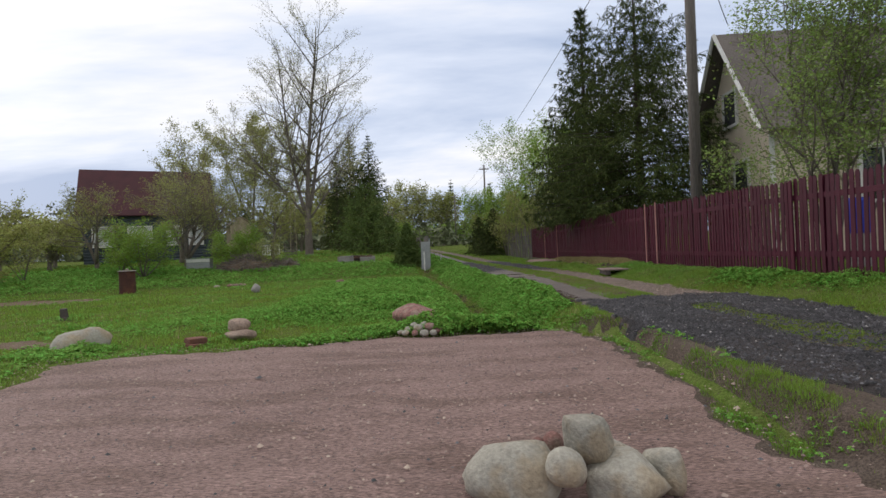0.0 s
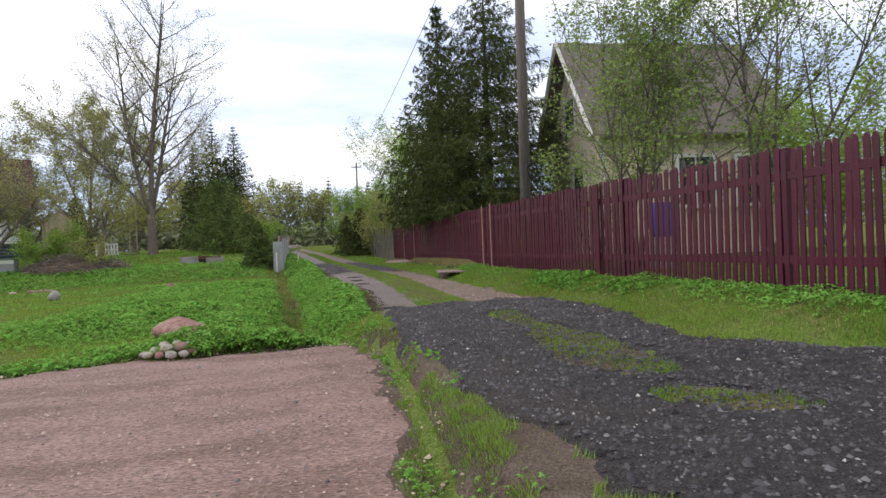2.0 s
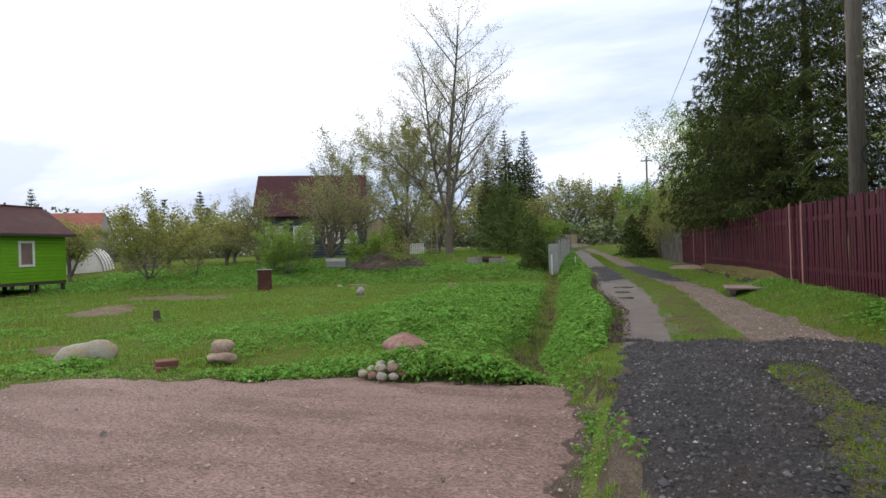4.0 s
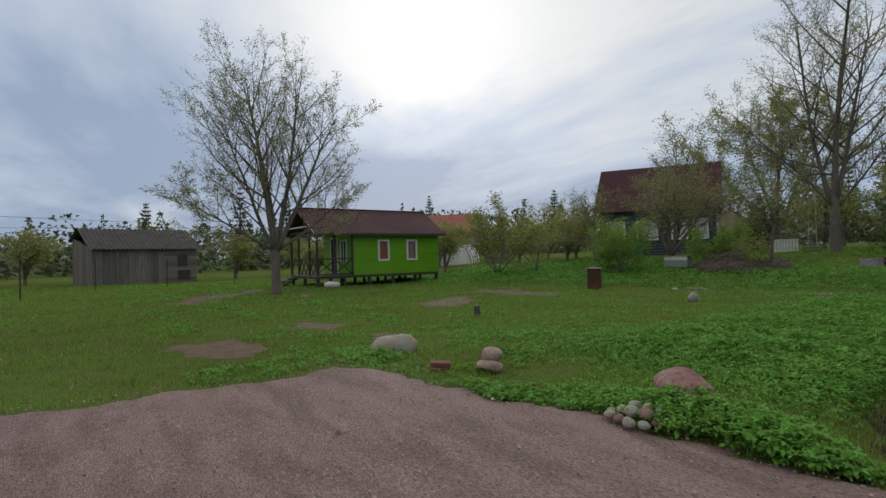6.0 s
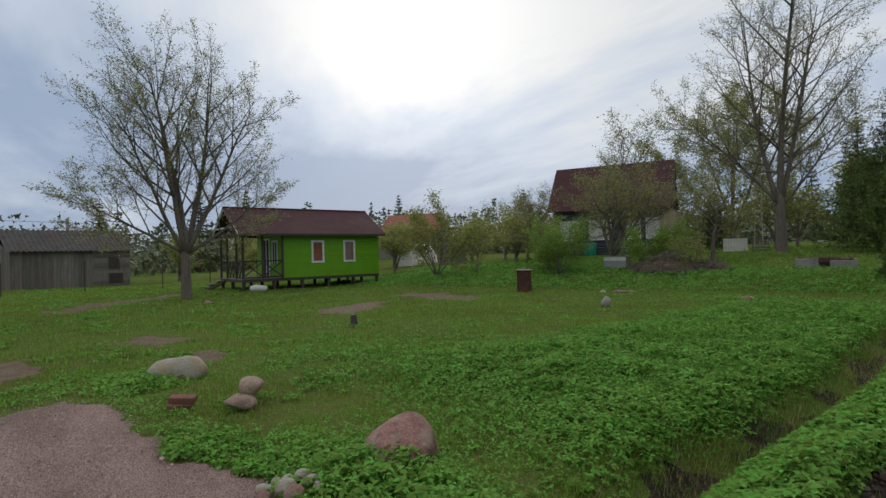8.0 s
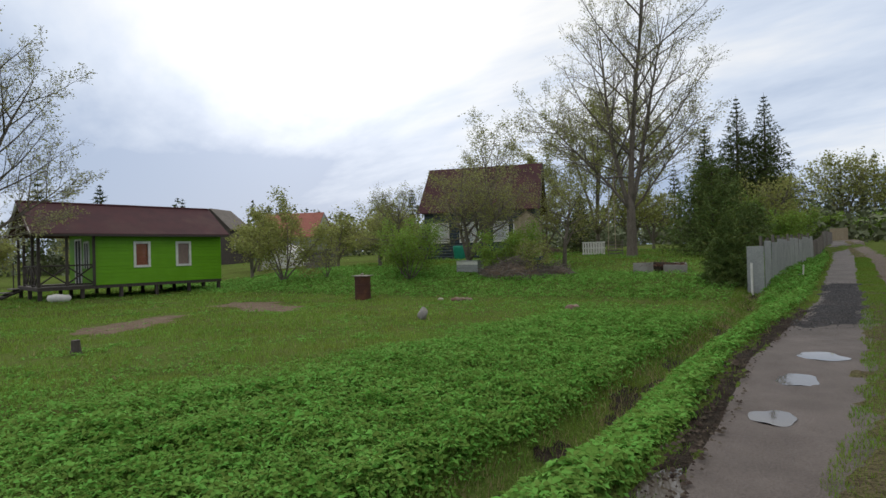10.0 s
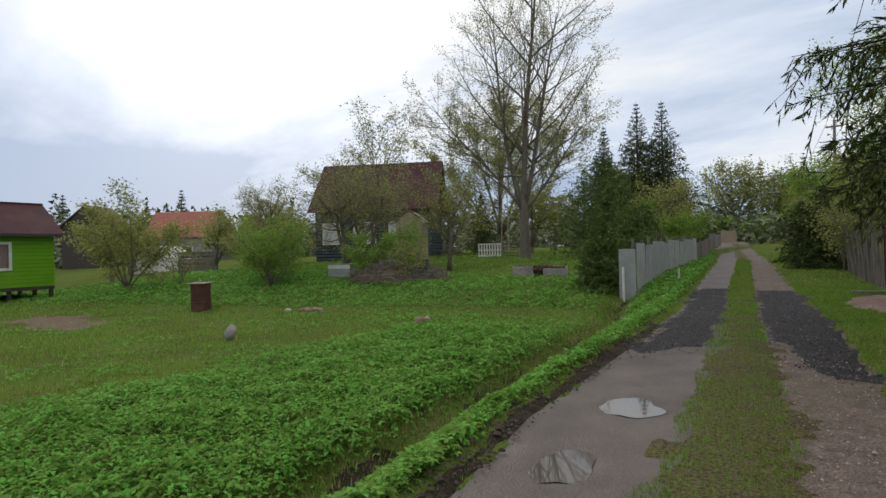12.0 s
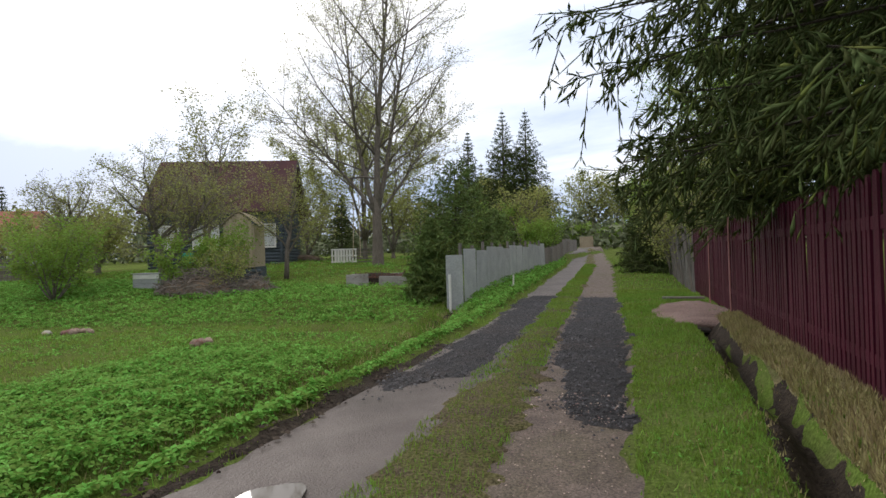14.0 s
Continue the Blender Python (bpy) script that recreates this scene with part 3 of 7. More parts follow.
# rails and posts behind the pickets
for z in (0.72, 1.60):
    for i in range(len(FENCE) - 1):
        (x0, y0), (x1, y1) = FENCE[i], FENCE[i + 1]
        if y1 < 0.6:
            continue
        a = math.degrees(math.atan2(y1 - y0, x1 - x0))
        part("rail", Shape().box(0, -0.02, -0.045, math.hypot(x1 - x0, y1 - y0), 0.02, 0.045, pose(x0 + 0.0, y0, z, 0, 0, a)), M_RED, fence)
for s in np.arange(9.8, FENCE_LEN, 2.5):
    (x, y, a), = on_fence([s])[0]
    part("fence_post", Shape().box(-0.05, -0.05, -0.6, 0.05, 0.05, 1.55, pose(x + 0.07, y, 0.35, 0, 0, a)), M_RED, fence)
for y in (13.15, 13.75, 23.82, 25.81):
    x = float(X_FENCE(y)) - 0.085
    part("batten", Shape().box(-0.02, -0.022, 0, 0.0, 0.022, 1.58, pose(x, y, 0.36, 0, 0, 0)), M_BAREWOOD, fence, "unpainted pinkish timber batten")
(gx, gy, ga), = on_fence([17.85])[0]
part("gate_post", Shape().box(-0.035, -0.012, -0.1, 0.035, 0.012, 1.53, pose(gx - 0.06, gy, 0.35, 0, 0, ga)), M_RED, fence)
blue = thing("water_tank", "blue plastic drum behind the picket fence", "drum", pose(6.15, 9.35, 0.45))
part("body", Shape().tube([(0, 0, 0.55), (0, 0, 0.6), (0, 0, 1.1), (0, 0, 1.15)], [0.16, 0.19, 0.19, 0.16], 18), M_BLUE, blue)
part("base", Shape().tube([(0, 0, 0), (0, 0, 0.55)], 0.2, 14), M_CONCRETE, blue, "grey concrete ring under the drum")

# footbridges over the roadside ditch: planks, and a trodden gravel deck
br = thing("ditch_bridge", "weathered plank footbridge over the roadside ditch", "bridge", pose(3.55, 13.9, 0.36, 0, 0, -4), "ditch bridges")
for i in range(6):
    yy = -0.45 + (i + 0.5) * 0.15
    part("plank", Shape().box(-0.575, yy - 0.066, -0.03, 0.575 + 0.03 * (i % 3), yy + 0.066, 0.005), M_BRIDGE, br)
for xx in (-0.455, 0.455):
    part("bearer", Shape().box(xx - 0.05, -0.45, -0.14, xx + 0.05, 0.45, -0.032), M_DARKWOOD, br)


def deck_top(x, y):
    """The verge as it would lie without its ditch."""
    k = ramp01(x, X_RIGHT(y), X_FENCE(y) - 0.3)
    return Z_ROAD(y) * (1 - k) + Z_VERGE(y) * k + 0.035


DECK = [(2.42, 24.7), (2.95, 23.15), (3.5, 22.95), (3.80, 24.3), (3.62, 25.6), (3.3, 26.6), (2.62, 26.3)]


def deck_mesh():
    """A slab of gravel with a ragged rim that sinks into the ground on the lane side."""
    ring = []
    for (ax, ay), (bx, by) in zip(DECK, DECK[1:] + DECK[:1]):
        for k in range(7):
            x, y = ax + (bx - ax) * k / 7, ay + (by - ay) * k / 7
            ring.append((x + 0.06 * float(vnoise(x * 4, y * 4, 91)), y + 0.09 * float(vnoise(x * 4, y * 4, 92))))
    cx, cy, n = 3.1, 24.7, len(ring)
    sh, vs = Shape(), []
    for f, dz in ((0.97, -0.13), (1.0, -0.055), (0.95, -0.012), (0.75, 0.012), (0.5, 0.016), (0.25, 0.016)):
        for x, y in ring:
            x, y = cx + (x - cx) * f, cy + (y - cy) * f
            vs.append((x, y, float(deck_top(x, y)) + dz + 0.012 * float(vnoise(x * 6, y * 6, 93))))
    fs = [tuple(range(n - 1, -1, -1)), tuple(range(5 * n, 6 * n))] + [(r * n + i, r * n + (i + 1) % n, (r + 1) * n + (i + 1) % n, (r + 1) * n + i) for r in range(5) for i in range(n)]
    return sh.add(vs, fs)


br = thing("ditch_bridge", "trodden pinkish gravel footbridge over the roadside ditch", "bridge", None, "ditch bridges")
part("gravel_deck", deck_mesh(), M_YARD, br, "pinkish trodden gravel surface", smooth=True)
for yy in (22.98, 23.12):
    part("bearer", Shape().tube([(2.95, yy + 0.14, 0.20), (3.72, yy + 0.1, 0.24)], 0.05, 8), M_DARKWOOD, br)
part("edge_plank", Shape().box(-0.42, -0.07, -0.015, 0.42, 0.07, 0.025, pose(3.0, 26.75, float(deck_top(3.0, 26.75)) + 0.03, 0, 0, 6)), M_GREYWOOD, br, "grey weathered plank at the rim")

# ---- poles and wires ----
def utility_pole(x, y, h, r, arm):
    p = thing("utility_pole", "weathered wooden utility pole beside the lane", "utility pole", pose(x, y, hz(x, y) - 0.05, 0, 0.4, 0), "utility poles")
    part("shaft", Shape().tube([(0, 0, 0), (0, 0, h * 0.5), (0, 0, h)], [r, r * 0.88, r * 0.72], 12), M_POLE, p, smooth=True)
    part("crossarm", Shape().box(-arm, -0.05, h - 0.5, arm, 0.05, h - 0.4), M_POLE, p)
    for xx in (-arm * 0.85, -arm * 0.3, arm * 0.3, arm * 0.85):
        part("insulator", Shape().tube([(xx, 0, h - 0.4), (xx, 0, h - 0.34), (xx, 0, h - 0.28)], [0.02, 0.04, 0.02], 8), M_WHITE, p, "white porcelain insulator")
    return p


utility_pole(4.65, 12.05, 9.2, 0.125, 0.7)
utility_pole(2.3, 57, 8.9, 0.11, 0.5)
utility_pole(-1.1, 90, 8.6, 0.11, 0.5)
lamp = thing("cable_reel", "small black cable loop hanging on the utility pole", "cable loop", pose(4.80, 11.95, 2.55))
part("loop", Shape().tube([(0.11 * math.cos(a), 0, 0.16 * math.sin(a)) for a in np.linspace(0, 2 * math.pi, 17)], 0.02, 6), M_WIRE, lamp)


def wire(a, b, sag):
    a, b = Vector(a), Vector(b)
    sh = Shape()
    sh.tube([a.lerp(b, t) - Vector((0, 0, sag * 4 * t * (1 - t))) for t in np.linspace(0, 1, 13)], 0.011, 4, False)
    tagged(part("overhead_wire", sh, M_WIRE), "thin black overhead power wire between poles", "wire", "overhead wires")


for o in (-0.5, 0.5):
    wire((4.65 + o, 12.05, 8.95), (2.3 + o, 57, 9.3), 0.7)
    wire((2.3 + o, 57, 9.3), (-1.1 + o, 90, 9.6), 0.5)
    wire((4.65 + o, 12.05, 8.95), (6.5 + o, -20, 9), 0.6)
wire((4.65, 12.05, 8.9), (7.6, 16.2, 7.3), 0.2)


# ---- trees ----
def frame_of(d):
    d = d.normalized()
    s = d.cross(Vector((0, 0, 1)) if abs(d.z) < 0.95 else Vector((1, 0, 0))).normalized()
    return d, s, d.cross(s)


def grow(rng, out, base, d, length, radius, levels, k=0):
    """Adds a branch and its side branches: (points, radii, level)."""
    L = levels[k]
    n = L["seg"]
    pts, rad, p = [base.copy()], [radius], base.copy()
    d = d.normalized()
    for i in range(n):
        d = (d + Vector((rng.uniform(-1, 1), rng.uniform(-1, 1), rng.uniform(-1, 1))) * L["bend"] + Vector((0, 0, L["up"]))).normalized()
        p = p + d * (length / n)
        pts.append(p.copy())
        rad.append(radius * (1 - (i + 1) / n * L["taper"]))
    out.append((pts, rad, k))
    if k + 1 >= len(levels):
        return
    C = levels[k + 1]
    for c in range(C["n"]):
        t = C["from"] + (C["to"] - C["from"]) * (c + rng.random()) / C["n"]
        f = t * n
        i = min(int(f), n - 1)
        q = pts[i].lerp(pts[i + 1], f - i)
        ax, sd, up = frame_of(pts[i + 1] - pts[i])
        a = rng.uniform(0, 2 * math.pi) if C.get("spin") is None else c * 2.4 + rng.uniform(-0.5, 0.5)
        ang = radians(rng.uniform(*C["angle"]))
        nd = ax * math.cos(ang) + (sd * math.cos(a) + up * math.sin(a)) * math.sin(ang)
        ln = length * rng.uniform(*C["len"]) * (1 - C["short"] * t)
        r0 = rad[i] * (1 - (f - i)) + rad[i + 1] * (f - i)
        grow(rng, out, q, nd, ln, min(r0 * 0.8, max(ln * C["thick"], 0.004)), levels, k + 1)


def leaf_quads(P, size, rg, flat=0.5, long=1.5, droop=0.0, level=0.0, plain=False):
    """Folded diamond leaves at places P, as arrays of corners and faces."""
    n = len(P)
    a = rg.normal(size=(n, 3))
    a[:, 2] = a[:, 2] * (1 - flat) - droop
    a /= np.linalg.norm(a, axis=1)[:, None] + 1e-9
    b = rg.normal(size=(n, 3))
    b[:, 2] *= 1 - level
    b -= (b * a).sum(1)[:, None] * a
    b /= np.linalg.norm(b, axis=1)[:, None] + 1e-9
    c = np.cross(a, b)
    s = (size * rg.uniform(0.6, 1.3, n))[:, None]
    if plain:
        V = np.stack([P + b * s * 0.5, P + a * s * long, P - b * s * 0.5], 1)
        return V.reshape(-1, 3), np.arange(n * 3).reshape(n, 3)
    V = np.stack([P, P + a * s * 0.5 * long + b * s * 0.42 + c * s * 0.12, P + a * s * long, P + a * s * 0.5 * long - b * s * 0.42 + c * s * 0.12], 1)
    return V.reshape(-1, 3), np.arange(n * 4).reshape(n, 4)


def tree(name, label, category, x, y, spec, leaf, leaf_n, leaf_size, seed, stems=((0, 0, 1),), trunk_len=8.0, trunk_r=0.25, z=None, lean=0.0, thin=2, group="", z0=0.0, spread=0.18):
    rng, rg = random.Random(seed), np.random.default_rng(seed)
    t = thing(name, label, category, pose(x, y, hz(x, y) - 0.05 if z is None else z), group)
    out = []
    for d in stems:
        k = d[3] if len(d) > 3 else 1.0
        grow(rng, out, Vector((rng.uniform(-0.05, 0.05), rng.uniform(-0.05, 0.05), z0)), Vector(d[:3]), trunk_len * k * rng.uniform(0.95, 1.04), trunk_r * k ** 1.3, spec)
    wood, twigs = Shape(), Shape()
    for pts, rad, k in out:
        if k < thin:
            wood.tube(pts, rad, 9 if k == 0 else 6)
        else:
            twigs.tube(pts, [max(r, 0.004) for r in rad], 3, False)
    if z0 > 0:
        wood.tube([(0, 0, -0.05), (0, 0, 0.15), (0, 0, z0 * 0.5), (0, 0, z0), (0, 0, z0 + 0.5), (0, 0, z0 + 1.1)], [trunk_r * 1.95, trunk_r * 1.6, trunk_r * 1.35, trunk_r * 1.2, trunk_r * 1.05, trunk_r * 0.8], 12)
    part("trunk", wood, M_BARK, t, smooth=True)
    if twigs.v:
        part("twig_growth", twigs, M_TWIG, t)["kind"] = "stuff"
    last = [o for o in out if o[2] >= len(spec) - 2]
    A, B = [], []
    for pts, rad, k in last:
        for p, q in zip(pts[:-1], pts[1:]):
            A.append(p)
            B.append(q)
    A, B = np.array([tuple(p) for p in A]), np.array([tuple(p) for p in B])
    i = rg.integers(0, len(A), leaf_n)
    u = rg.random(leaf_n)[:, None]
    P = A[i] * (1 - u) + B[i] * u + rg.normal(size=(leaf_n, 3)) * spread * np.array([1, 1, 0.7])
    V, F = leaf_quads(P, leaf_size, rg, plain=leaf_size > 0.072)
    part("crown", mesh_np("crown", V, F, leaf), leaf, t)["kind"] = "stuff"
    return t


BIG = [dict(seg=9, bend=0.05, up=0.02, taper=0.85),
       dict(n=17, **{"from": 0.16, "to": 0.95}, angle=(34, 66), len=(0.48, 0.70), short=0.55, thick=0.013, seg=6, bend=0.10, up=0.10, taper=0.85, spin=1),
       dict(n=9, **{"from": 0.2, "to": 1.0}, angle=(25, 55), len=(0.28, 0.5), short=0.4, thick=0.013, seg=4, bend=0.14, up=0.08, taper=0.8),
       dict(n=7, **{"from": 0.2, "to": 1.0}, angle=(25, 60), len=(0.28, 0.55), short=0.3, thick=0.009, seg=2, bend=0.16, up=0.06, taper=0.6)]
TWIN = [dict(seg=9, bend=0.06, up=0.03, taper=0.9),
        dict(n=11, **{"from": 0.18, "to": 0.95}, angle=(32, 66), len=(0.46, 0.72), short=0.45, thick=0.012, seg=6, bend=0.10, up=0.09, taper=0.85, spin=1),
        dict(n=8, **{"from": 0.2, "to": 1.0}, angle=(25, 60), len=(0.28, 0.5), short=0.4, thick=0.012, seg=4, bend=0.14, up=0.07, taper=0.8),
        dict(n=6, **{"from": 0.2, "to": 1.0}, angle=(25, 60), len=(0.3, 0.55), short=0.3, thick=0.008, seg=2, bend=0.16, up=0.05, taper=0.6)]
APPLE = [dict(seg=5, bend=0.12, up=0.0, taper=0.6),
         dict(n=9, **{"from": 0.3, "to": 1.0}, angle=(35, 75), len=(0.55, 0.9), short=0.25, thick=0.022, seg=6, bend=0.18, up=0.05, taper=0.8, spin=1),
         dict(n=7, **{"from": 0.2, "to": 1.0}, angle=(30, 70), len=(0.3, 0.55), short=0.3, thick=0.013, seg=4, bend=0.2, up=0.04, taper=0.8),
         dict(n=6, **{"from": 0.15, "to": 1.0}, angle=(30, 75), len=(0.3, 0.6), short=0.2, thick=0.010, seg=2, bend=0.2, up=0.03, taper=0.6)]
SHRUB = [dict(seg=6, bend=0.12, up=0.05, taper=0.85),
         dict(n=7, **{"from": 0.2, "to": 1.0}, angle=(25, 60), len=(0.3, 0.55), short=0.3, thick=0.012, seg=4, bend=0.15, up=0.05, taper=0.8),
         dict(n=6, **{"from": 0.2, "to": 1.0}, angle=(30, 70), len=(0.3, 0.55), short=0.3, thick=0.010, seg=2, bend=0.2, up=0.03, taper=0.6)]

TWOTOP = [TWIN[0], dict(TWIN[1], n=13, angle=(28, 58)), dict(TWIN[2], n=9), dict(TWIN[3], n=8)]
tree("tree", "tall grey-barked tree with two leaders and opening buds", "tree", -21.9, 9.8, TWOTOP, M_BUD, 20000, 0.055, 21,
     stems=((0.0, -0.06, 1), (-0.08, 0.20, 1, 0.98), (0.1, -0.50, 0.9, 0.76), (0.12, 0.50, 0.95, 0.88), (0.05, -0.28, 1, 0.9), (-0.1, 0.85, 0.6, 0.66), (0, -0.95, 0.55, 0.62)), trunk_len=7.55, trunk_r=0.14, z0=1.9, spread=0.09)
SWING = [BIG[0], dict(BIG[1], n=19, angle=(34, 64), len=(0.46, 0.66), thick=0.0105, up=0.08), dict(BIG[2], n=9, thick=0.010), dict(BIG[3], n=7, thick=0.0075)]
tree("tree", "very tall nearly bare tree with upright limbs and a rope swing", "tree", -11.2, 37.7, SWING, M_BUD, 15000, 0.07, 35,
     stems=((0, 0, 1), (0.24, 0.1, 1, 0.82), (-0.26, -0.1, 1, 0.8), (-0.6, -0.25, 0.8, 0.6), (0.6, 0.4, 0.8, 0.5)), trunk_len=13.4, trunk_r=0.19, z0=2.6, spread=0.14)
FAN = [BIG[0], dict(BIG[1], n=10, angle=(22, 45), len=(0.4, 0.6), thick=0.008), dict(BIG[2], n=7, thick=0.008), dict(BIG[3], n=5, thick=0.006)]
tree("tree", "broad olive-green budding tree behind the log house", "tree", -20.1, 50.5, FAN, M_OLIVE, 34000, 0.10, 41,
     stems=((0, 0, 1), (0.35, 0.1, 0.9), (-0.35, 0.05, 0.9), (0.6, 0.2, 0.8, 0.85), (-0.65, -0.2, 0.8, 0.85), (0.15, -0.3, 1)), trunk_len=10.3, trunk_r=0.13, z0=1.4, spread=0.22)
tree("tree", "slim budding tree standing in front of the log house", "tree", -17.8, 32.8, TWIN, M_BUD, 3500, 0.08, 51, stems=((0, 0, 1), (0.2, 0.1, 1)), trunk_len=6.4, trunk_r=0.09, z0=0.8, spread=0.15)
TWIGGY = [APPLE[0], dict(APPLE[1], n=10), dict(APPLE[2], n=9, thick=0.010), dict(APPLE[3], n=9, thick=0.008)]
tree("apple_tree", "old gnarled apple tree with sparse olive leaves", "apple tree", -15.2, 28.4, TWIGGY, M_OLIVE, 13000, 0.05, 61, stems=((0.1, -0.1, 1), (-0.5, 0.2, 1), (0.45, 0.2, 0.9), (0.1, 0.5, 1)), trunk_len=3.4, trunk_r=0.1, z0=0.5, spread=0.12)
tree("apple_tree", "old gnarled apple tree with sparse olive leaves", "apple tree", -11.6, 31.2, TWIGGY, M_OLIVE, 6000, 0.05, 62, stems=((0.15, 0, 1),), trunk_len=3.0, trunk_r=0.11, spread=0.12)
tree("apple_tree", "old gnarled apple tree with sparse olive leaves", "apple tree", -20.0, 28.2, TWIGGY, M_OLIVE, 6000, 0.05, 63, stems=((0.3, -0.1, 1), (-0.4, 0.2, 1)), trunk_len=2.9, trunk_r=0.09, z0=0.4, spread=0.12)
tree("shrub", "round multi-stemmed shrub with yellow-green leaves", "shrub", -21.7, 22.1, SHRUB, M_OLIVE, 9000, 0.075, 71, stems=((0.3, 0, 1), (-0.35, 0.1, 1), (0.1, 0.4, 1), (0, -0.4, 1), (0.6, 0.3, 0.8), (-0.6, -0.2, 0.8)), trunk_len=3.5, trunk_r=0.045, spread=0.16)
tree("shrub", "dense bright green bush on the garden bank", "shrub", -15.3, 24.6, SHRUB, M_FRESH, 8500, 0.055, 72, stems=((0.3, 0, 1), (-0.4, 0.1, 1), (0.1, 0.5, 1), (0, -0.5, 1), (0.8, 0.3, 0.8), (-0.8, -0.2, 0.8), (0.5, -0.6, 0.8)), trunk_len=2.3, trunk_r=0.03, spread=0.13)
tree("shrub", "dense bright green bush on the garden bank", "shrub", -17.0, 25.6, SHRUB, M_FRESH, 6000, 0.06, 73, stems=((0.3, 0, 1), (-0.4, 0.1, 1), (0.1, 0.5, 1), (0.6, -0.4, 0.8)), trunk_len=1.9, trunk_r=0.03, spread=0.13)
tree("shrub", "twiggy brown shrub with few leaves", "shrub", -20.2, 23.6, SHRUB, M_OLIVE, 1500, 0.06, 74, stems=((0.3, 0, 1), (-0.4, 0.1, 1), (0.1, 0.5, 1), (0.5, -0.4, 0.8), (-0.4, -0.5, 0.9)), trunk_len=2.2, trunk_r=0.02, spread=0.1)
tree("shrub", "green bush beside the brushwood heap", "shrub", -12.4, 27.0, SHRUB, M_FRESH, 4500, 0.06, 75, stems=((0.5, 0, 1), (-0.5, 0.1, 1), (0.1, 0.5, 1), (0, -0.6, 0.8)), trunk_len=1.7, trunk_r=0.02, spread=0.12)
tree("shrub", "green elder bush in front of the outbuilding", "shrub", -11.9, 28.4, SHRUB, M_FRESH, 4500, 0.06, 76, stems=((0.4, 0, 1), (-0.4, 0.1, 1), (0.1, 0.5, 1), (0, -0.5, 0.9)), trunk_len=1.9, trunk_r=0.02, spread=0.14)
tree("shrub", "thin reddish-twigged bush on the bank", "shrub", -10.2, 26.9, SHRUB, M_OLIVE, 1500, 0.05, 77, stems=((0.3, 0, 1), (-0.4, 0.1, 1), (0.1, 0.5, 1), (0, -0.5, 0.9)), trunk_len=1.5, trunk_r=0.018, spread=0.1)
# rowans behind the fence
ROWAN = [TWIN[0], dict(TWIN[1], n=14, angle=(25, 52), len=(0.30, 0.48)), TWIN[2], TWIN[3]]
tree("rowan_tree", "rowan tree with fresh green leaves behind the fence", "rowan tree", 5.95, 9.75, ROWAN, M_ROWAN, 27000, 0.042, 81, stems=((0.08, -0.05, 1), (0.28, 0.05, 1), (-0.08, 0.05, 1), (0.4, -0.3, 0.9), (0.12, 0.2, 1, 0.8)), trunk_len=5.8, trunk_r=0.034, spread=0.12)
tree("rowan_tree", "rowan tree with fresh green leaves behind the fence", "rowan tree", 7.9, 9.0, ROWAN, M_ROWAN, 8500, 0.042, 82, stems=((0.1, 0.0, 1), (0.3, -0.2, 1), (-0.15, -0.1, 1)), trunk_len=6.4, trunk_r=0.036, spread=0.13)
tree("shrub", "leafy green bush behind the fence", "shrub", 6.9, 13.3, SHRUB, M_ROWAN, 2600, 0.05, 83, stems=((0.3, 0, 1), (-0.4, 0.1, 1), (0.1, 0.5, 1), (0, -0.5, 1)), trunk_len=2.6, trunk_r=0.03, spread=0.12)
for i, (x, y, ln) in enumerate(((12.5, 12.0, 3.6), (15, 14.5, 4.2), (17.5, 11, 4.0))):
    tree("shrub", "tall leafy green bush in the garden behind the fence", "shrub", x, y, SHRUB, M_FRESH, 6000, 0.075, 84 + i, stems=((0.3, 0, 1), (-0.4, 0.1, 1), (0.1, 0.5, 1), (0, -0.5, 1), (0.6, 0.4, 1)), trunk_len=ln, trunk_r=0.04, spread=0.18)
# bright young trees on the far side of the lane
for i, (x, y, ln) in enumerate(((3.9, 36.5, 3.3), (6.1, 33.5, 6.6), (6.8, 37.5, 8.0), (3.2, 43.0, 4.3), (1.6, 52.0, 4.8), (5.6, 47, 9.5))):
    tree("birch_tree", "slender young birch with bright fresh leaves", "birch tree", x, y, TWIN[:3], M_FRESH, 11000, 0.085, 91 + i, stems=((0, 0, 1), (0.2, 0.15, 1), (-0.2, -0.1, 1)), trunk_len=ln, trunk_r=0.07, spread=0.22, group="birches beside the lane")
for i, (x, y, ln) in enumerate(((3.6, 31.0, 3.4), (3.0, 33.5, 3.2), (4.4, 30.2, 3.8), (2.6, 36.5, 2.6), (1.4, 47, 3.0))):
    tree("shrub", "leggy pale-stemmed shrub leaning over the hurdle fence", "shrub", x, y, SHRUB, M_OLIVE, 2600, 0.06, 101 + i, stems=((-0.3, 0, 1), (-0.1, 0.2, 1), (0.1, 0.4, 1), (0, -0.3, 1), (-0.15, -0.1, 1)), trunk_len=ln, trunk_r=0.028, spread=0.14)
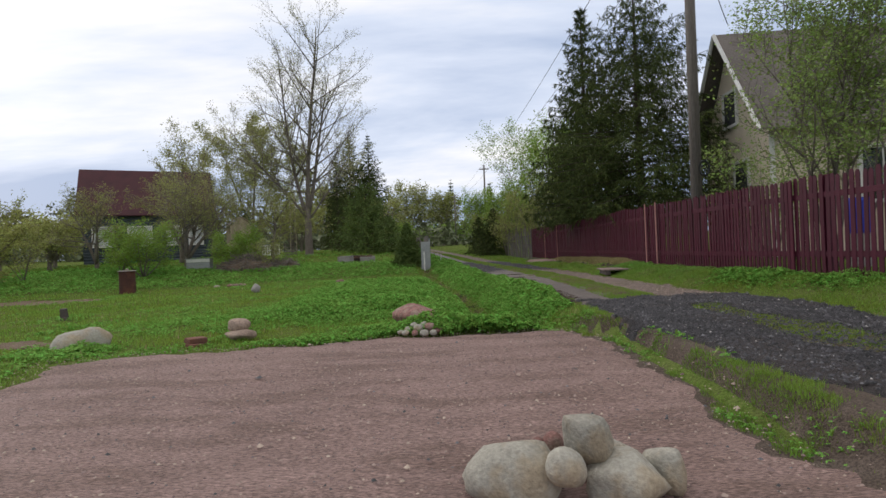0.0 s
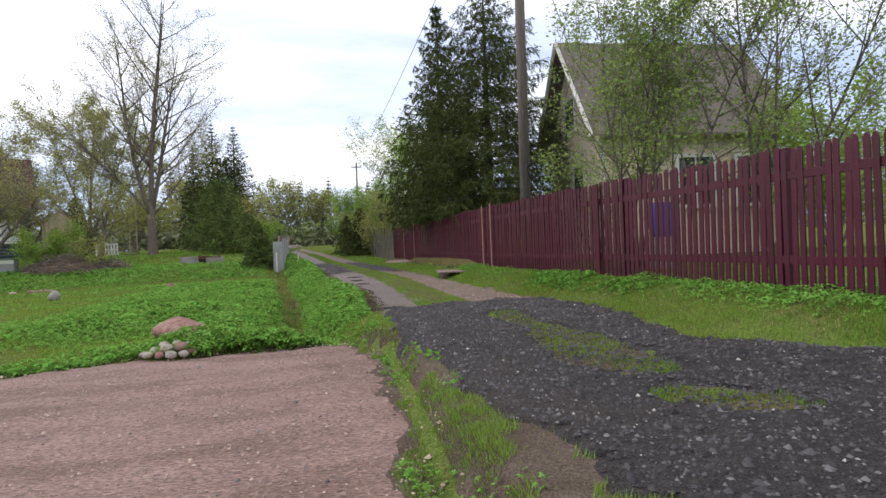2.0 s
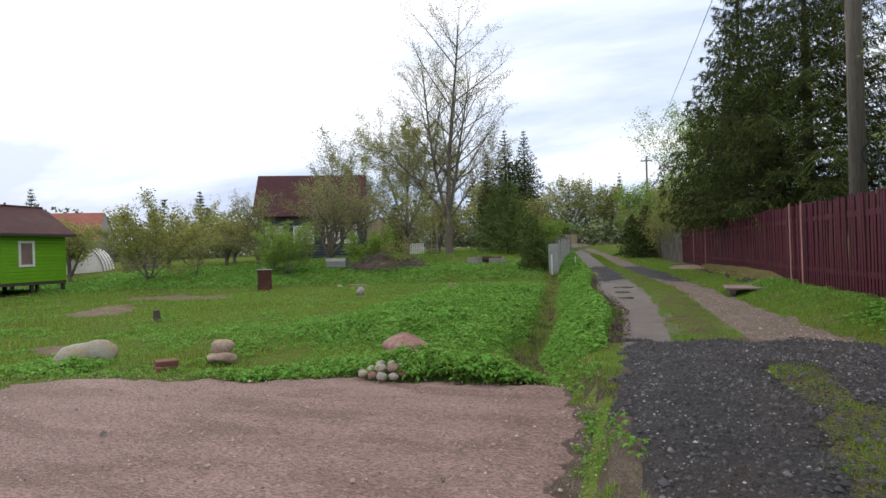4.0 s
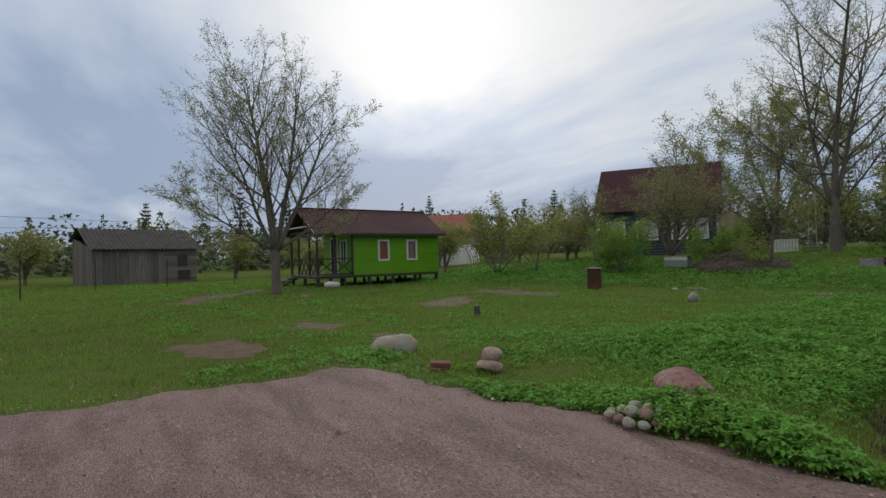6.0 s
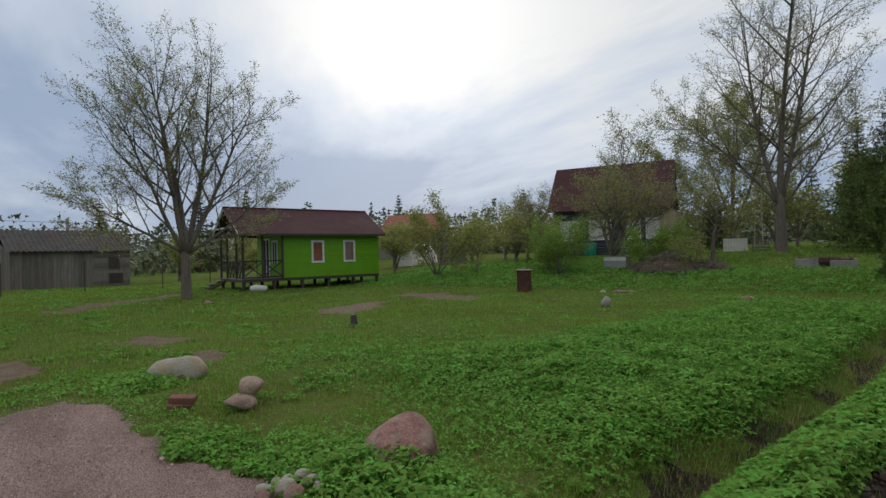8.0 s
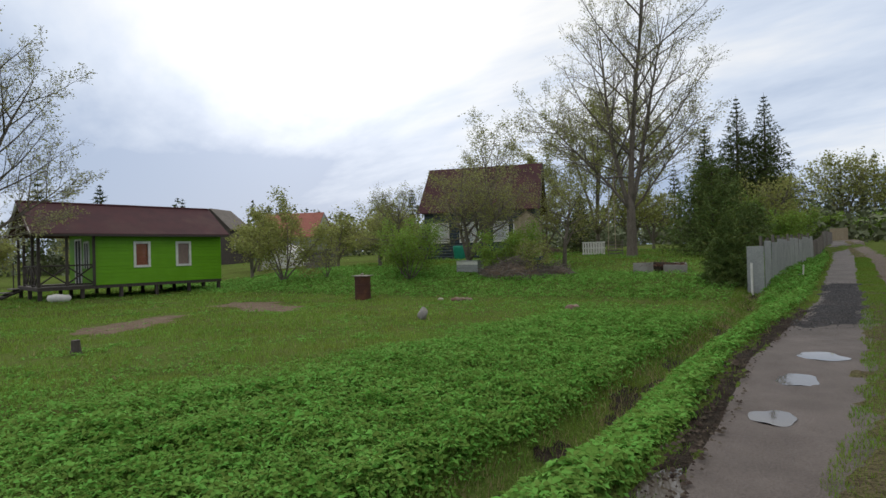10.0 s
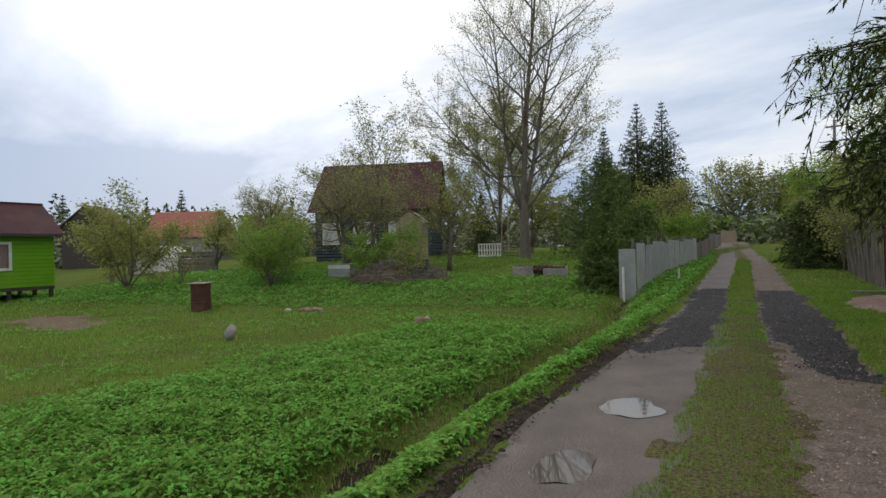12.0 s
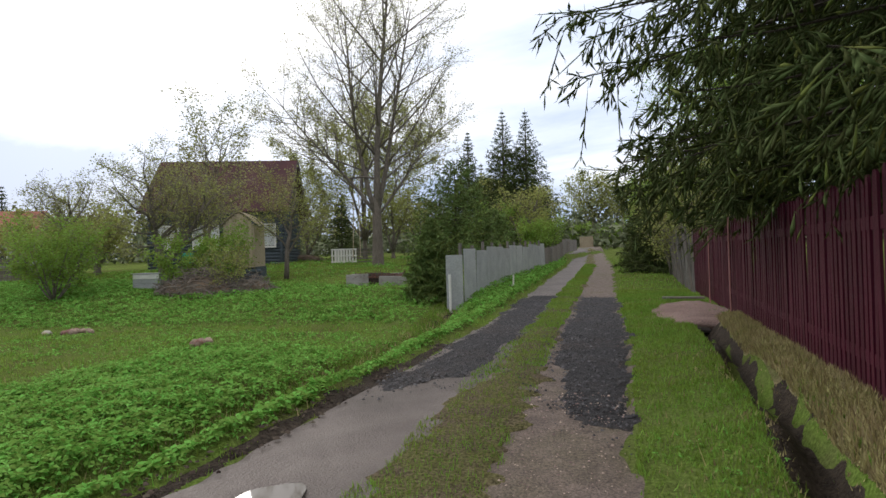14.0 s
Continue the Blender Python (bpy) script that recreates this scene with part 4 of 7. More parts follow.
# trees at the far end of the lane and along its left side
for i, (x, y, ln) in enumerate(((-10, 102, 10.2), (-16.5, 92, 7), (-3.5, 100, 8), (-21, 84, 8))):
    tree("tree", "rounded yellow-green tree at the end of the lane", "tree", x, y, BIG[:3], M_OLIVE, 5000, 0.22, 111 + i, stems=((0, 0, 1), (0.3, 0.1, 0.9), (-0.3, 0.05, 0.9)), trunk_len=ln * 0.85, trunk_r=0.16, z0=2.0, spread=0.45, group="trees at the end of the lane")
for i, (x, y, ln) in enumerate(((-7.0, 58, 2.6), (-9.5, 62, 3.2), (-6.2, 50, 2.0), (-8.5, 47, 2.6), (-10.5, 54, 3.6))):
    tree("shrub", "yellow-green garden shrub beyond the sheet fence", "shrub", x, y, SHRUB, M_FRESH, 3500, 0.09, 121 + i, stems=((0.3, 0, 1), (-0.4, 0.1, 1), (0.1, 0.5, 1), (0, -0.5, 1)), trunk_len=ln, trunk_r=0.03, spread=0.2)
FARAPPLE = [dict(APPLE[0], seg=3), dict(APPLE[1], seg=3), dict(APPLE[2], seg=2, n=8)]
for i, (x, y, ln) in enumerate(((-9.2, 88, 2.6), (-5.6, 93, 3.0), (-12.5, 95, 3.4), (-1.5, 92, 3.6), (-7.5, 101, 3.4))):
    tree("shrub", "yellow-green bush at the end of the lane", "shrub", x, y, SHRUB, M_FRESH, 2600, 0.16, 171 + i, stems=((0.4, 0, 1), (-0.5, 0.1, 1), (0.1, 0.5, 1), (0, -0.5, 1), (0.9, 0.1, 0.7), (-0.9, 0.1, 0.7)), trunk_len=ln, trunk_r=0.03, spread=0.3, group="bushes at the end of the lane")
# garden trees behind the big swing tree and around the houses
for i, (x, y, ln) in enumerate(((-16, 52, 4.5), (-8.5, 55, 5), (-26, 33, 2.8), (-30, 31, 3.2), (-34, 38, 5), (-24, 30, 2.6), (-33, 26, 3.2), (-40, 30, 3.6), (-44, 22, 4.0), (-15, 46, 4.2), (-23, 47, 5.5), (-47, -1, 3.4), (-52, 7, 4.2), (-47, 13.5, 3.4), (-52, 20, 3.8), (-57, 28, 4), (-46, -8, 4), (-54, -12, 4.4), (-38, 17.5, 2.2), (-36, 22, 2.4), (-43, -4, 3))):
    tree("fruit_tree", "sparse budding fruit tree in the garden", "fruit tree", x, y, FARAPPLE, M_OLIVE, 3200, 0.11, 131 + i, stems=((0.2, -0.1, 1), (-0.4, 0.2, 1), (0.3, 0.3, 0.9)), trunk_len=ln * 0.75, trunk_r=0.09, z0=0.5, spread=0.22, group="garden fruit trees")


def spruce(label, x, y, h, r, seed, needle, per=16, detail=1.0, low=0.06, droop=0.35, tips=0.12, name="spruce_tree", needle_size=0.10, taper=0.85, slim=0.2, more=1.0, hang=0, clad_r=0.02):
    """A conifer: whorls of drooping boughs with side twigs and needles."""
    rng, rg = random.Random(seed), np.random.default_rng(seed)
    t = thing(name, label, "spruce tree" if h > 3 else "conifer shrub", pose(x, y, hz(x, y) - 0.05))
    wood = Shape()
    wood.tube([(0, 0, 0), (0, 0, h * 0.5), (0, 0, h)], [h * 0.017, h * 0.010, 0.008], 9)
    A, B, S = [], [], []
    zz = h * low
    while zz < h * 0.985:
        f = zz / h
        R = r * (1 - f) ** taper * rng.uniform(0.85, 1.12) + 0.04
        n = max(4, int((7 if f < 0.7 else 5) * detail))
        a0 = rng.uniform(0, 6.28)
        for k in range(n):
            a = a0 + 6.283 * k / n + rng.uniform(-0.25, 0.25)
            L = R * rng.uniform(0.7, 1.15)
            pts = []
            for q in np.linspace(0, 1, 6):
                dz = L * (0.30 * f * q - droop * (1 - 0.7 * f) * q * q + 0.16 * q ** 4)
                pts.append(Vector((math.cos(a) * L * q, math.sin(a) * L * q, zz + dz)))
            wood.tube(pts, [max(0.005, 0.0085 * L * (1 - q * 0.85)) for q in np.linspace(0, 1, 6)], 4, False)
            m = max(5, int(L * per / 2))
            for j in range(m):
                q = 0.15 + 0.85 * (j + rng.random()) / m
                i = min(int(q * 5), 4)
                p = pts[i].lerp(pts[i + 1], q * 5 - i)
                side = Vector((-math.sin(a), math.cos(a), 0)) * (1 if j % 2 else -1)
                out = Vector((math.cos(a), math.sin(a), 0))
                tl = L * 0.27 * (1.1 - q * 0.6) * rng.uniform(0.5, 1.25)
                e = p + (side * rng.uniform(0.3, 1.0) + out * rng.uniform(-0.1, 0.8)).normalized() * tl + Vector((0, 0, -tl * rng.uniform(-0.15, 1.3)))
                A.append(tuple(p))
                B.append(tuple(e))
                S.append(min(1.0, 0.35 + 0.65 * R / (0.35 * r)))
            A.append(tuple(pts[3]))
            B.append(tuple(pts[5]))
            S.append(min(1.0, 0.35 + 0.65 * R / (0.35 * r)))
        zz += h * 0.030 * rng.uniform(0.8, 1.25) / max(detail, 0.6) * (1.2 if h < 3 else 1)
    part("trunk", wood, M_SPRUCEBARK, t)
    A, B = np.array(A), np.array(B)
    size = np.array(S)
    clad = None
    if hang:
        # short twiglets that hang from every side twig, each a spindle clad in needles
        i = np.repeat(np.arange(len(A)), hang)
        u = rg.random(len(i))[:, None] ** 0.8
        p0 = A[i] * (1 - u) + B[i] * u
        d = (B - A)[i]
        ln = np.linalg.norm(d, axis=1)[:, None] + 1e-9
        d = d / ln * 0.7 + rg.normal(size=d.shape) * 0.40
        d[:, 2] -= rg.uniform(-0.1, 1.3, len(i))
        d /= np.linalg.norm(d, axis=1)[:, None] + 1e-9
        p1 = p0 + d * np.minimum(0.14, ln * 0.5) * rg.uniform(0.5, 1.4, (len(i), 1))
        A, B, main = np.concatenate([A, p0]), np.concatenate([B, p1]), len(A)
        size = np.ones(len(A))
        ax = B - A
        ln = np.linalg.norm(ax, axis=1)[:, None] + 1e-9
        ax = ax / ln
        e1 = np.cross(ax, rg.normal(size=ax.shape))
        e1 /= np.linalg.norm(e1, axis=1)[:, None] + 1e-9
        e2 = np.cross(ax, e1)
        mid = A + ax * ln * 0.6
        w = rg.uniform(0.6, 1.25, (len(A), 1)) * clad_r
        w[:main] *= 0.7
        ring = [mid + (e1 * math.cos(q) + e2 * math.sin(q)) * w for q in (0, 2.094, 4.189)]
        clad = np.stack([A] + ring + [B], 1).reshape(-1, 3)
        fs = np.array([(0, 2, 1), (0, 3, 2), (0, 1, 3), (4, 1, 2), (4, 2, 3), (4, 3, 1)])
        clad_f = (fs[None] + 5 * np.arange(len(A))[:, None, None]).reshape(-1, 3)
    k = max(3, int(per * 0.6 * detail * more))
    i = np.repeat(np.arange(len(A)), k)
    u = rg.random(len(i))[:, None]
    P = A[i] * (1 - u) + B[i] * u
    d = (B - A)[i]
    d /= np.linalg.norm(d, axis=1)[:, None] + 1e-9
    s = (needle_size * size[i] * rg.uniform(0.7, 1.3, len(i)))[:, None]
    w = rg.normal(size=(len(i), 3)) * 0.75
    tip = P + (d * 0.75 + w * 0.95) * s
    b = np.cross(d, rg.normal(size=(len(i), 3)))
    b /= np.linalg.norm(b, axis=1)[:, None] + 1e-9
    V = np.stack([P - d * s * 0.2 + b * s * slim, tip, P - d * s * 0.2 - b * s * slim], 1)
    fresh = (rg.random(len(i)) < tips) & (u[:, 0] > 0.5)
    if clad is not None:
        young = np.repeat(rg.random(len(A)) < tips, 6)
        for nm, mask, mt in (("needle_growth", ~young, needle), ("young_growth", young, M_TIP)):
            part(nm, mesh_np(nm, clad, clad_f[mask], mt), mt, t)["kind"] = "stuff"
    for nm, mask, mt in (("needle_growth", ~fresh, needle), ("young_growth", fresh, M_TIP)):
        W = V[mask]
        if len(W):
            part(nm, mesh_np(nm, W.reshape(-1, 3), np.arange(len(W) * 3).reshape(-1, 3), mt), mt, t)["kind"] = "stuff"
    return t


spruce("large dark spruce with drooping boughs behind the fence", 5.85, 19.1, 10.4, 4.7, 201, M_NEEDLE, per=26, detail=1.2, low=0.20, needle_size=0.032, droop=0.42, slim=0.15, more=0.2, tips=0.14, hang=9, clad_r=0.0125)
spruce("dark spruce with drooping boughs behind the fence", 4.75, 22.2, 10.4, 2.9, 202, M_NEEDLE, per=22, detail=1.1, low=0.18, needle_size=0.085, slim=0.14, more=0.75, tips=0.12, hang=2, clad_r=0.02)
spruce("tall dark twin spruce far behind the garden", -14.4, 69.5, 15.4, 5.0, 203, M_NEEDLE, more=1.1, per=11, detail=1.2, needle_size=0.20, taper=1.0, droop=0.4)
spruce("tall dark twin spruce far behind the garden", -12.0, 69.9, 15.2, 5.0, 204, M_NEEDLE, more=1.1, per=11, detail=1.2, needle_size=0.20, taper=1.0, droop=0.4)
spruce("bushy green fir in the garden behind the fence", -7.2, 38.6, 5.2, 2.7, 205, M_NEEDLE2, more=0.9, per=14, detail=1.1, needle_size=0.12, taper=0.55, droop=0.0, tips=0.3)
spruce("slender dark spruce behind the garden firs", -13.1, 55.7, 10.3, 2.0, 206, M_NEEDLE, per=12, detail=1.1, needle_size=0.16)
spruce("bushy green fir in the garden behind the fence", -6.0, 41.0, 2.8, 1.6, 207, M_NEEDLE2, per=12, detail=0.9, needle_size=0.15, taper=0.7)
spruce("small bushy spruce at the end of the sheet fence", -3.25, 27.3, 2.25, 0.85, 208, M_NEEDLE2, per=24, detail=1.3, low=0.03, needle_size=0.075, tips=0.3, droop=0.1)
spruce("dark young spruce in the garden", -19.5, 46.5, 4.6, 1.6, 209, M_NEEDLE, per=9, detail=0.9, needle_size=0.16)
spruce("dark bushy spruce beside the lane", 1.9, 38.5, 3.4, 1.5, 210, M_NEEDLE, per=14, detail=1.0, needle_size=0.13)
spruce("dark bushy spruce beside the lane", 1.0, 42.5, 3.0, 1.3, 211, M_NEEDLE, per=10, detail=0.9, needle_size=0.15)
for i, (x, y, h) in enumerate(((-92, 10, 11), (-80.7, 21.4, 12.8), (-79.4, 27.8, 11.5), (-99.8, 45.6, 11.5), (-91.9, 61.3, 12.5), (-70, 75, 12), (-62, 84, 12), (-28, 100, 15), (-34, 104, 14), (-8, 118, 14), (-2, 121, 15), (6, 110, 13))):
    spruce("distant dark conifer on the skyline", x, y, h, h * 0.2, 220 + i, M_NEEDLE, per=5, detail=0.6, needle_size=0.42)


# ---- far woods ----
def far_woods():
    rg = np.random.default_rng(5)
    P, S = [], []
    for i in range(1000):
        a = rg.uniform(-2.1, 1.2) if i < 520 else rg.uniform(-3.14, 3.14)
        d = rg.uniform(85, 170)
        x, y = -4 + math.sin(a) * d, 15 + math.cos(a) * d
        h, r = rg.uniform(4.5, 9), rg.uniform(2.2, 4.2)
        if i >= 760:
            a, d = rg.uniform(-2.1, 0.5), rg.uniform(66, 100)
            x, y = -4 + math.sin(a) * d, 15 + math.cos(a) * d
            h, r = rg.uniform(2.2, 4.0), rg.uniform(2.5, 4.0)
        conic = rg.random() < 0.35
        n = 115
        u = rg.random(n)
        ph = rg.uniform(0, 6.28, n)
        rr = r * (np.sqrt(rg.random(n))) * ((1 - u) * 1.0 if conic else np.sqrt(np.clip(1 - (2 * u - 1) ** 2, 0, 1)) + 0.15)
        z = (0.05 + 0.95 * u) * h * (1.25 if conic else 1)
        P.append(np.stack([x + rr * np.cos(ph), y + rr * np.sin(ph), float(height(x, y)) + z], 1))
    P = np.concatenate(P)
    V, F = leaf_quads(P, 0.58, rg, flat=0.3, long=1.2, plain=True)
    return mesh_np("far_woods", V, F, M_FARWOOD)


tagged(new("far_woods", far_woods()), "distant mixed spring woodland along the skyline", "woodland", kind="stuff")


# ---- green garden cabin ----
def window_unit(parent, x, z, w, h, pane_mat, y=0.0, fr=0.11, name="window", label="white framed window", bars=0, m=None):
    """A window on a wall whose face lies at y, looking to -y."""
    win = part(name, Shape().box(x - w / 2, y + 0.05, z - h / 2, x + w / 2, y + 0.08, z + h / 2), pane_mat, parent, label)
    for nm, b in (("frame_left", (x - w / 2 - fr, z - h / 2 - fr, x - w / 2, z + h / 2 + fr)), ("frame_right", (x + w / 2, z - h / 2 - fr, x + w / 2 + fr, z + h / 2 + fr)),
                  ("frame_top", (x - w / 2, z + h / 2, x + w / 2, z + h / 2 + fr)), ("sill", (x - w / 2, z - h / 2 - fr, x + w / 2, z - h / 2))):
        part(nm, Shape().box(b[0], y - 0.035, b[1], b[2], y + 0.05, b[3]), M_WHITE, win, "white painted board")
    for k in range(bars):
        xx = x - w / 2 + w * (k + 1) / (bars + 1)
        part("glazing_bar", Shape().box(xx - 0.02, y - 0.01, z - h / 2, xx + 0.02, y + 0.04, z + h / 2), M_WHITE, win)
    gl = part("pane", Shape().box(x - w / 2, y + 0.012, z - h / 2, x + w / 2, y + 0.018, z + h / 2, None, 0.001), M_GLASS, win, "clear glass pane")
    gl.visible_shadow = False
    return win


# local frame: x along the long front wall, y into the house, z up from the floor
cab = thing("garden_cabin", "lime green boarded garden cabin on stilts with a porch", "cabin", pose(-25.55, 15.05, 0.43, 0, 0, 92.6))
LX, DY, HH = 5.75, 3.9, 2.35
for i in range(14):
    z0 = 0.0 + i * HH / 14
    for a, b in (((0, 1.67), (2.19, 3.57), (4.09, LX)) if 5 <= i <= 10 else ((0, LX),)):
        part("board", Shape().box(a, -0.004 * (i % 2), z0 + 0.004, b, 0.03, z0 + HH / 14 - 0.001, None, 0.008), M_GREEN, cab)
    part("board", Shape().box(-0.03, 0.03, z0 + 0.004, 0.0, DY, z0 + HH / 14 - 0.001, None, 0.008), M_GREEN, cab)
part("wall", Shape().box(LX - 0.03, 0.03, 0, LX, DY, HH), M_GREEN, cab)
part("wall", Shape().box(0, DY - 0.03, 0, LX - 0.03, DY, HH), M_GREEN, cab)
part("floor_frame", Shape().box(-2.1, 0.02, -0.14, LX, DY, -0.002), M_DARKWOOD, cab, "dark timber floor frame")
window_unit(cab, 1.93, 1.345, 0.52, 1.0, M_CURTAIN, label="white framed window with an orange curtain")
window_unit(cab, 3.83, 1.345, 0.52, 1.0, M_CURTAIN2, label="white framed window with a pale pink curtain")
for k in range(6):
    xx = -2.0 + k * (LX + 1.9) / 5
    for yy in (0.15, DY / 2, DY - 0.15):
        part("stilt", Shape().box(xx - 0.07, yy - 0.07, -0.75, xx + 0.07, yy + 0.07, -0.142), M_DARKWOOD, cab)
# roof: gable along x, over the porch too
RX0, RX1, OV, RIDGE, EAVE = -2.45, LX + 0.28, 0.38, 1.35, HH + 0.02
for sgn in (0, 1):
    y0, y1 = (-OV, DY / 2) if sgn == 0 else (DY + OV, DY / 2)
    ze = EAVE - 0.12
    v = [(RX0, y0, ze), (RX1, y0, ze), (RX1, y1, EAVE + RIDGE), (RX0, y1, EAVE + RIDGE)]
    part("roof", Shape().add(v + [(a, b, c + 0.05) for a, b, c in v], [(3, 2, 1, 0), (4, 5, 6, 7), (0, 1, 5, 4), (1, 2, 6, 5), (2, 3, 7, 6), (3, 0, 4, 7)]), M_MAROONROOF, cab, "maroon corrugated sheet roof")
part("ridge_cap", Shape().tube([(RX0, DY / 2, EAVE + RIDGE + 0.05), (RX1, DY / 2, EAVE + RIDGE + 0.05)], 0.06, 8), M_MAROONROOF, cab)
part("fascia", Shape().box(RX0, -OV - 0.02, EAVE - 0.2, RX1, -OV + 0.01, EAVE - 0.10), M_DARKWOOD, cab, "dark painted fascia board")
part("gable", Shape().add([(LX, 0, HH), (LX, DY, HH), (LX, DY / 2, HH + RIDGE - 0.08), (LX - 0.03, 0, HH), (LX - 0.03, DY, HH), (LX - 0.03, DY / 2, HH + RIDGE - 0.08)],
                          [(0, 1, 2), (5, 4, 3), (0, 3, 4, 1), (1, 4, 5, 2), (2, 5, 3, 0)]), M_GREEN, cab)
part("gable", Shape().add([(0, 0, HH), (0, DY, HH), (0, DY / 2, HH + RIDGE - 0.08), (0.03, 0, HH), (0.03, DY, HH), (0.03, DY / 2, HH + RIDGE - 0.08)],
                          [(2, 1, 0), (3, 4, 5), (1, 4, 3, 0), (2, 5, 4, 1), (0, 3, 5, 2)]), M_GREEN, cab)
# porch
for k in range(16):
    xx = -2.1 + k * 2.1 / 16
    part("deck_board", Shape().box(xx + 0.003, 0.0, 0.0, xx + 2.1 / 16 - 0.003, DY, 0.03), M_GREYWOOD, cab)
for xx, yy in ((-2.05, 0.06), (-1.05, 0.06), (-0.06, -0.05), (-2.05, 1.1), (-2.05, 2.7), (-2.05, DY - 0.06)):
    part("porch_post", Shape().box(xx - 0.05, yy - 0.05, 0.03, xx + 0.05, yy + 0.05, HH), M_DARKWOOD, cab)
part("porch_beam", Shape().box(-2.12, 0.0, HH, 0, 0.1, HH + 0.12), M_DARKWOOD, cab)
part("porch_beam", Shape().box(-2.12, 0.1, HH, -2.0, DY, HH + 0.12), M_DARKWOOD, cab)
for a, b in (((-2.05, 0.06), (-1.05, 0.06)), ((-1.05, 0.06), (-0.06, 0.06)), ((-2.05, 0.06), (-2.05, 0.6)), ((-2.05, 0.6), (-2.05, 1.1)), ((-2.05, 1.1), (-2.05, 1.65)), ((-2.05, 1.65), (-2.05, 2.2)), ((-2.05, 2.2), (-2.05, 2.7))):
    for z0, z1 in ((0.12, 0.88), (0.88, 0.12), (0.92, 0.92), (0.10, 0.10)):
        part("railing_bar", Shape().tube([(*a, z0), (*b, z1)], 0.032, 4), M_DARKWOOD, cab)
part("rafter", Shape().tube([(-2.4, -OV, EAVE - 0.1), (-2.4, DY / 2, EAVE + RIDGE - 0.03)], 0.05, 4), M_WHITE, cab, "pale gable rafter")
part("rafter", Shape().tube([(-2.4, DY + OV, EAVE - 0.1), (-2.4, DY / 2, EAVE + RIDGE - 0.03)], 0.05, 4), M_WHITE, cab, "pale gable rafter")
part("tie_beam", Shape().tube([(-2.4, 0.6, EAVE + 0.3), (-2.4, DY - 0.6, EAVE + 0.3)], 0.04, 4), M_WHITE, cab, "pale gable tie beam")
# porch window and door on the end wall, looking along -x
for nm, y0, y1, z0, z1, mt in (("door", 1.9, 2.75, 0.03, 2.05, M_DARKROOM), ("window_pane", 0.75, 1.35, 0.75, 1.9, M_DARKROOM)):
    o = part(nm, Shape().box(-0.06, y0, z0, -0.034, y1, z1), mt, cab)
    for b in ((y0 - 0.09, z0, y0, z1), (y1, z0, y1 + 0.09, z1), (y0 - 0.09, z1, y1 + 0.09, z1 + 0.09), (y0, z0, y0 + 0.001, z0 + 0.001), ((y0 + y1) / 2 - 0.03, z0, (y0 + y1) / 2 + 0.03, z1)):
        if b[2] - b[0] > 0.01:
            part("frame", Shape().box(-0.085, b[0], b[1], -0.034, b[2], b[3]), M_WHITE, o, "white painted frame")
for k in range(4):
    part("step", Shape().box(-2.5 - 0.28 * k, 2.75, -0.12 - 0.16 * k, -2.16 - 0.28 * k, 3.75, -0.07 - 0.16 * k), M_GREYWOOD, cab, "grey timber step")
for yy in (2.8, 3.7):
    part("stringer", Shape().tube([(-2.1, yy, -0.14), (-3.4, yy, -0.72)], 0.05, 4), M_DARKWOOD, cab)
bag = thing("white_sack", "white plastic sack lying under the porch edge", "sack", pose(-25.0, 13.6, hz(-25.0, 13.6) + 0.12, 0, 0, 80))
sk = Shape()
sk.tube([(-0.42, 0, 0), (-0.36, 0, 0.02), (-0.1, 0.03, 0.03), (0.2, -0.02, 0.0), (0.36, 0, 0.02), (0.42, 0, 0)], [0.04, 0.15, 0.19, 0.17, 0.13, 0.03], 10)
part("sack", sk, M_WHITE, bag, smooth=True)


# ---- old plank shed ----
shed = thing("plank_shed", "old weathered grey plank shed with a corrugated roof", "shed", pose(-39.2, 3.06, hz(-39, 5) - 0.08, 0, 0, 104))
SW, SD, SH = 6.56, 4.6, 2.45
n = 34
for i in range(n):
    x0 = i * SW / n
    if 0.66 < (i + 0.5) / n < 0.99:
        continue
    part("plank", Shape().box(x0 + 0.004, -0.012 * (i % 2), 0.06, x0 + SW / n - 0.004, 0.025, SH - 0.02 * (i % 3)), M_GREYWOOD, shed)
for i in range(14):
    part("plank", Shape().box(SW * 0.66, -0.008 * (i % 2), 0.06 + i * 0.17, SW, 0.025, 0.06 + (i + 1) * 0.17 - 0.006), M_GREYWOOD, shed, "silvery grey horizontal plank")
    part("plank", Shape().box(-0.03, 0.03 + i * SD / 14, 0.06, -0.005, 0.03 + (i + 1) * SD / 14 - 0.008, SH + 1.0 * min(i + 1, 14 - i) / 7 * 0.0 + 0.9 * (i + 0.5) / 14), M_GREYWOOD, shed)
part("door", Shape().box(SW * 0.60, -0.045, 0.08, SW * 0.66, -0.014, 2.2), M_GREYWOOD, shed, "pale grey narrow door")
part("hatch", Shape().box(SW * 0.80, -0.05, 1.2, SW * 0.90, -0.012, 2.0), M_DARKWOOD, shed, "dark boarded hatch")
part("hatch", Shape().box(SW * 0.80, -0.05, 0.25, SW * 0.93, -0.012, 0.9), M_DARKWOOD, shed, "dark boarded hatch")
part("wall", Shape().box(0, SD - 0.05, 0, SW, SD, SH + 0.9), M_GREYWOOD, shed)
part("wall", Shape().box(SW - 0.05, 0.03, 0, SW, SD - 0.05, SH), M_GREYWOOD, shed)
part("sill_beam", Shape().box(-0.04, -0.03, -0.1, SW + 0.04, 0.1, 0.055), M_DARKWOOD, shed)


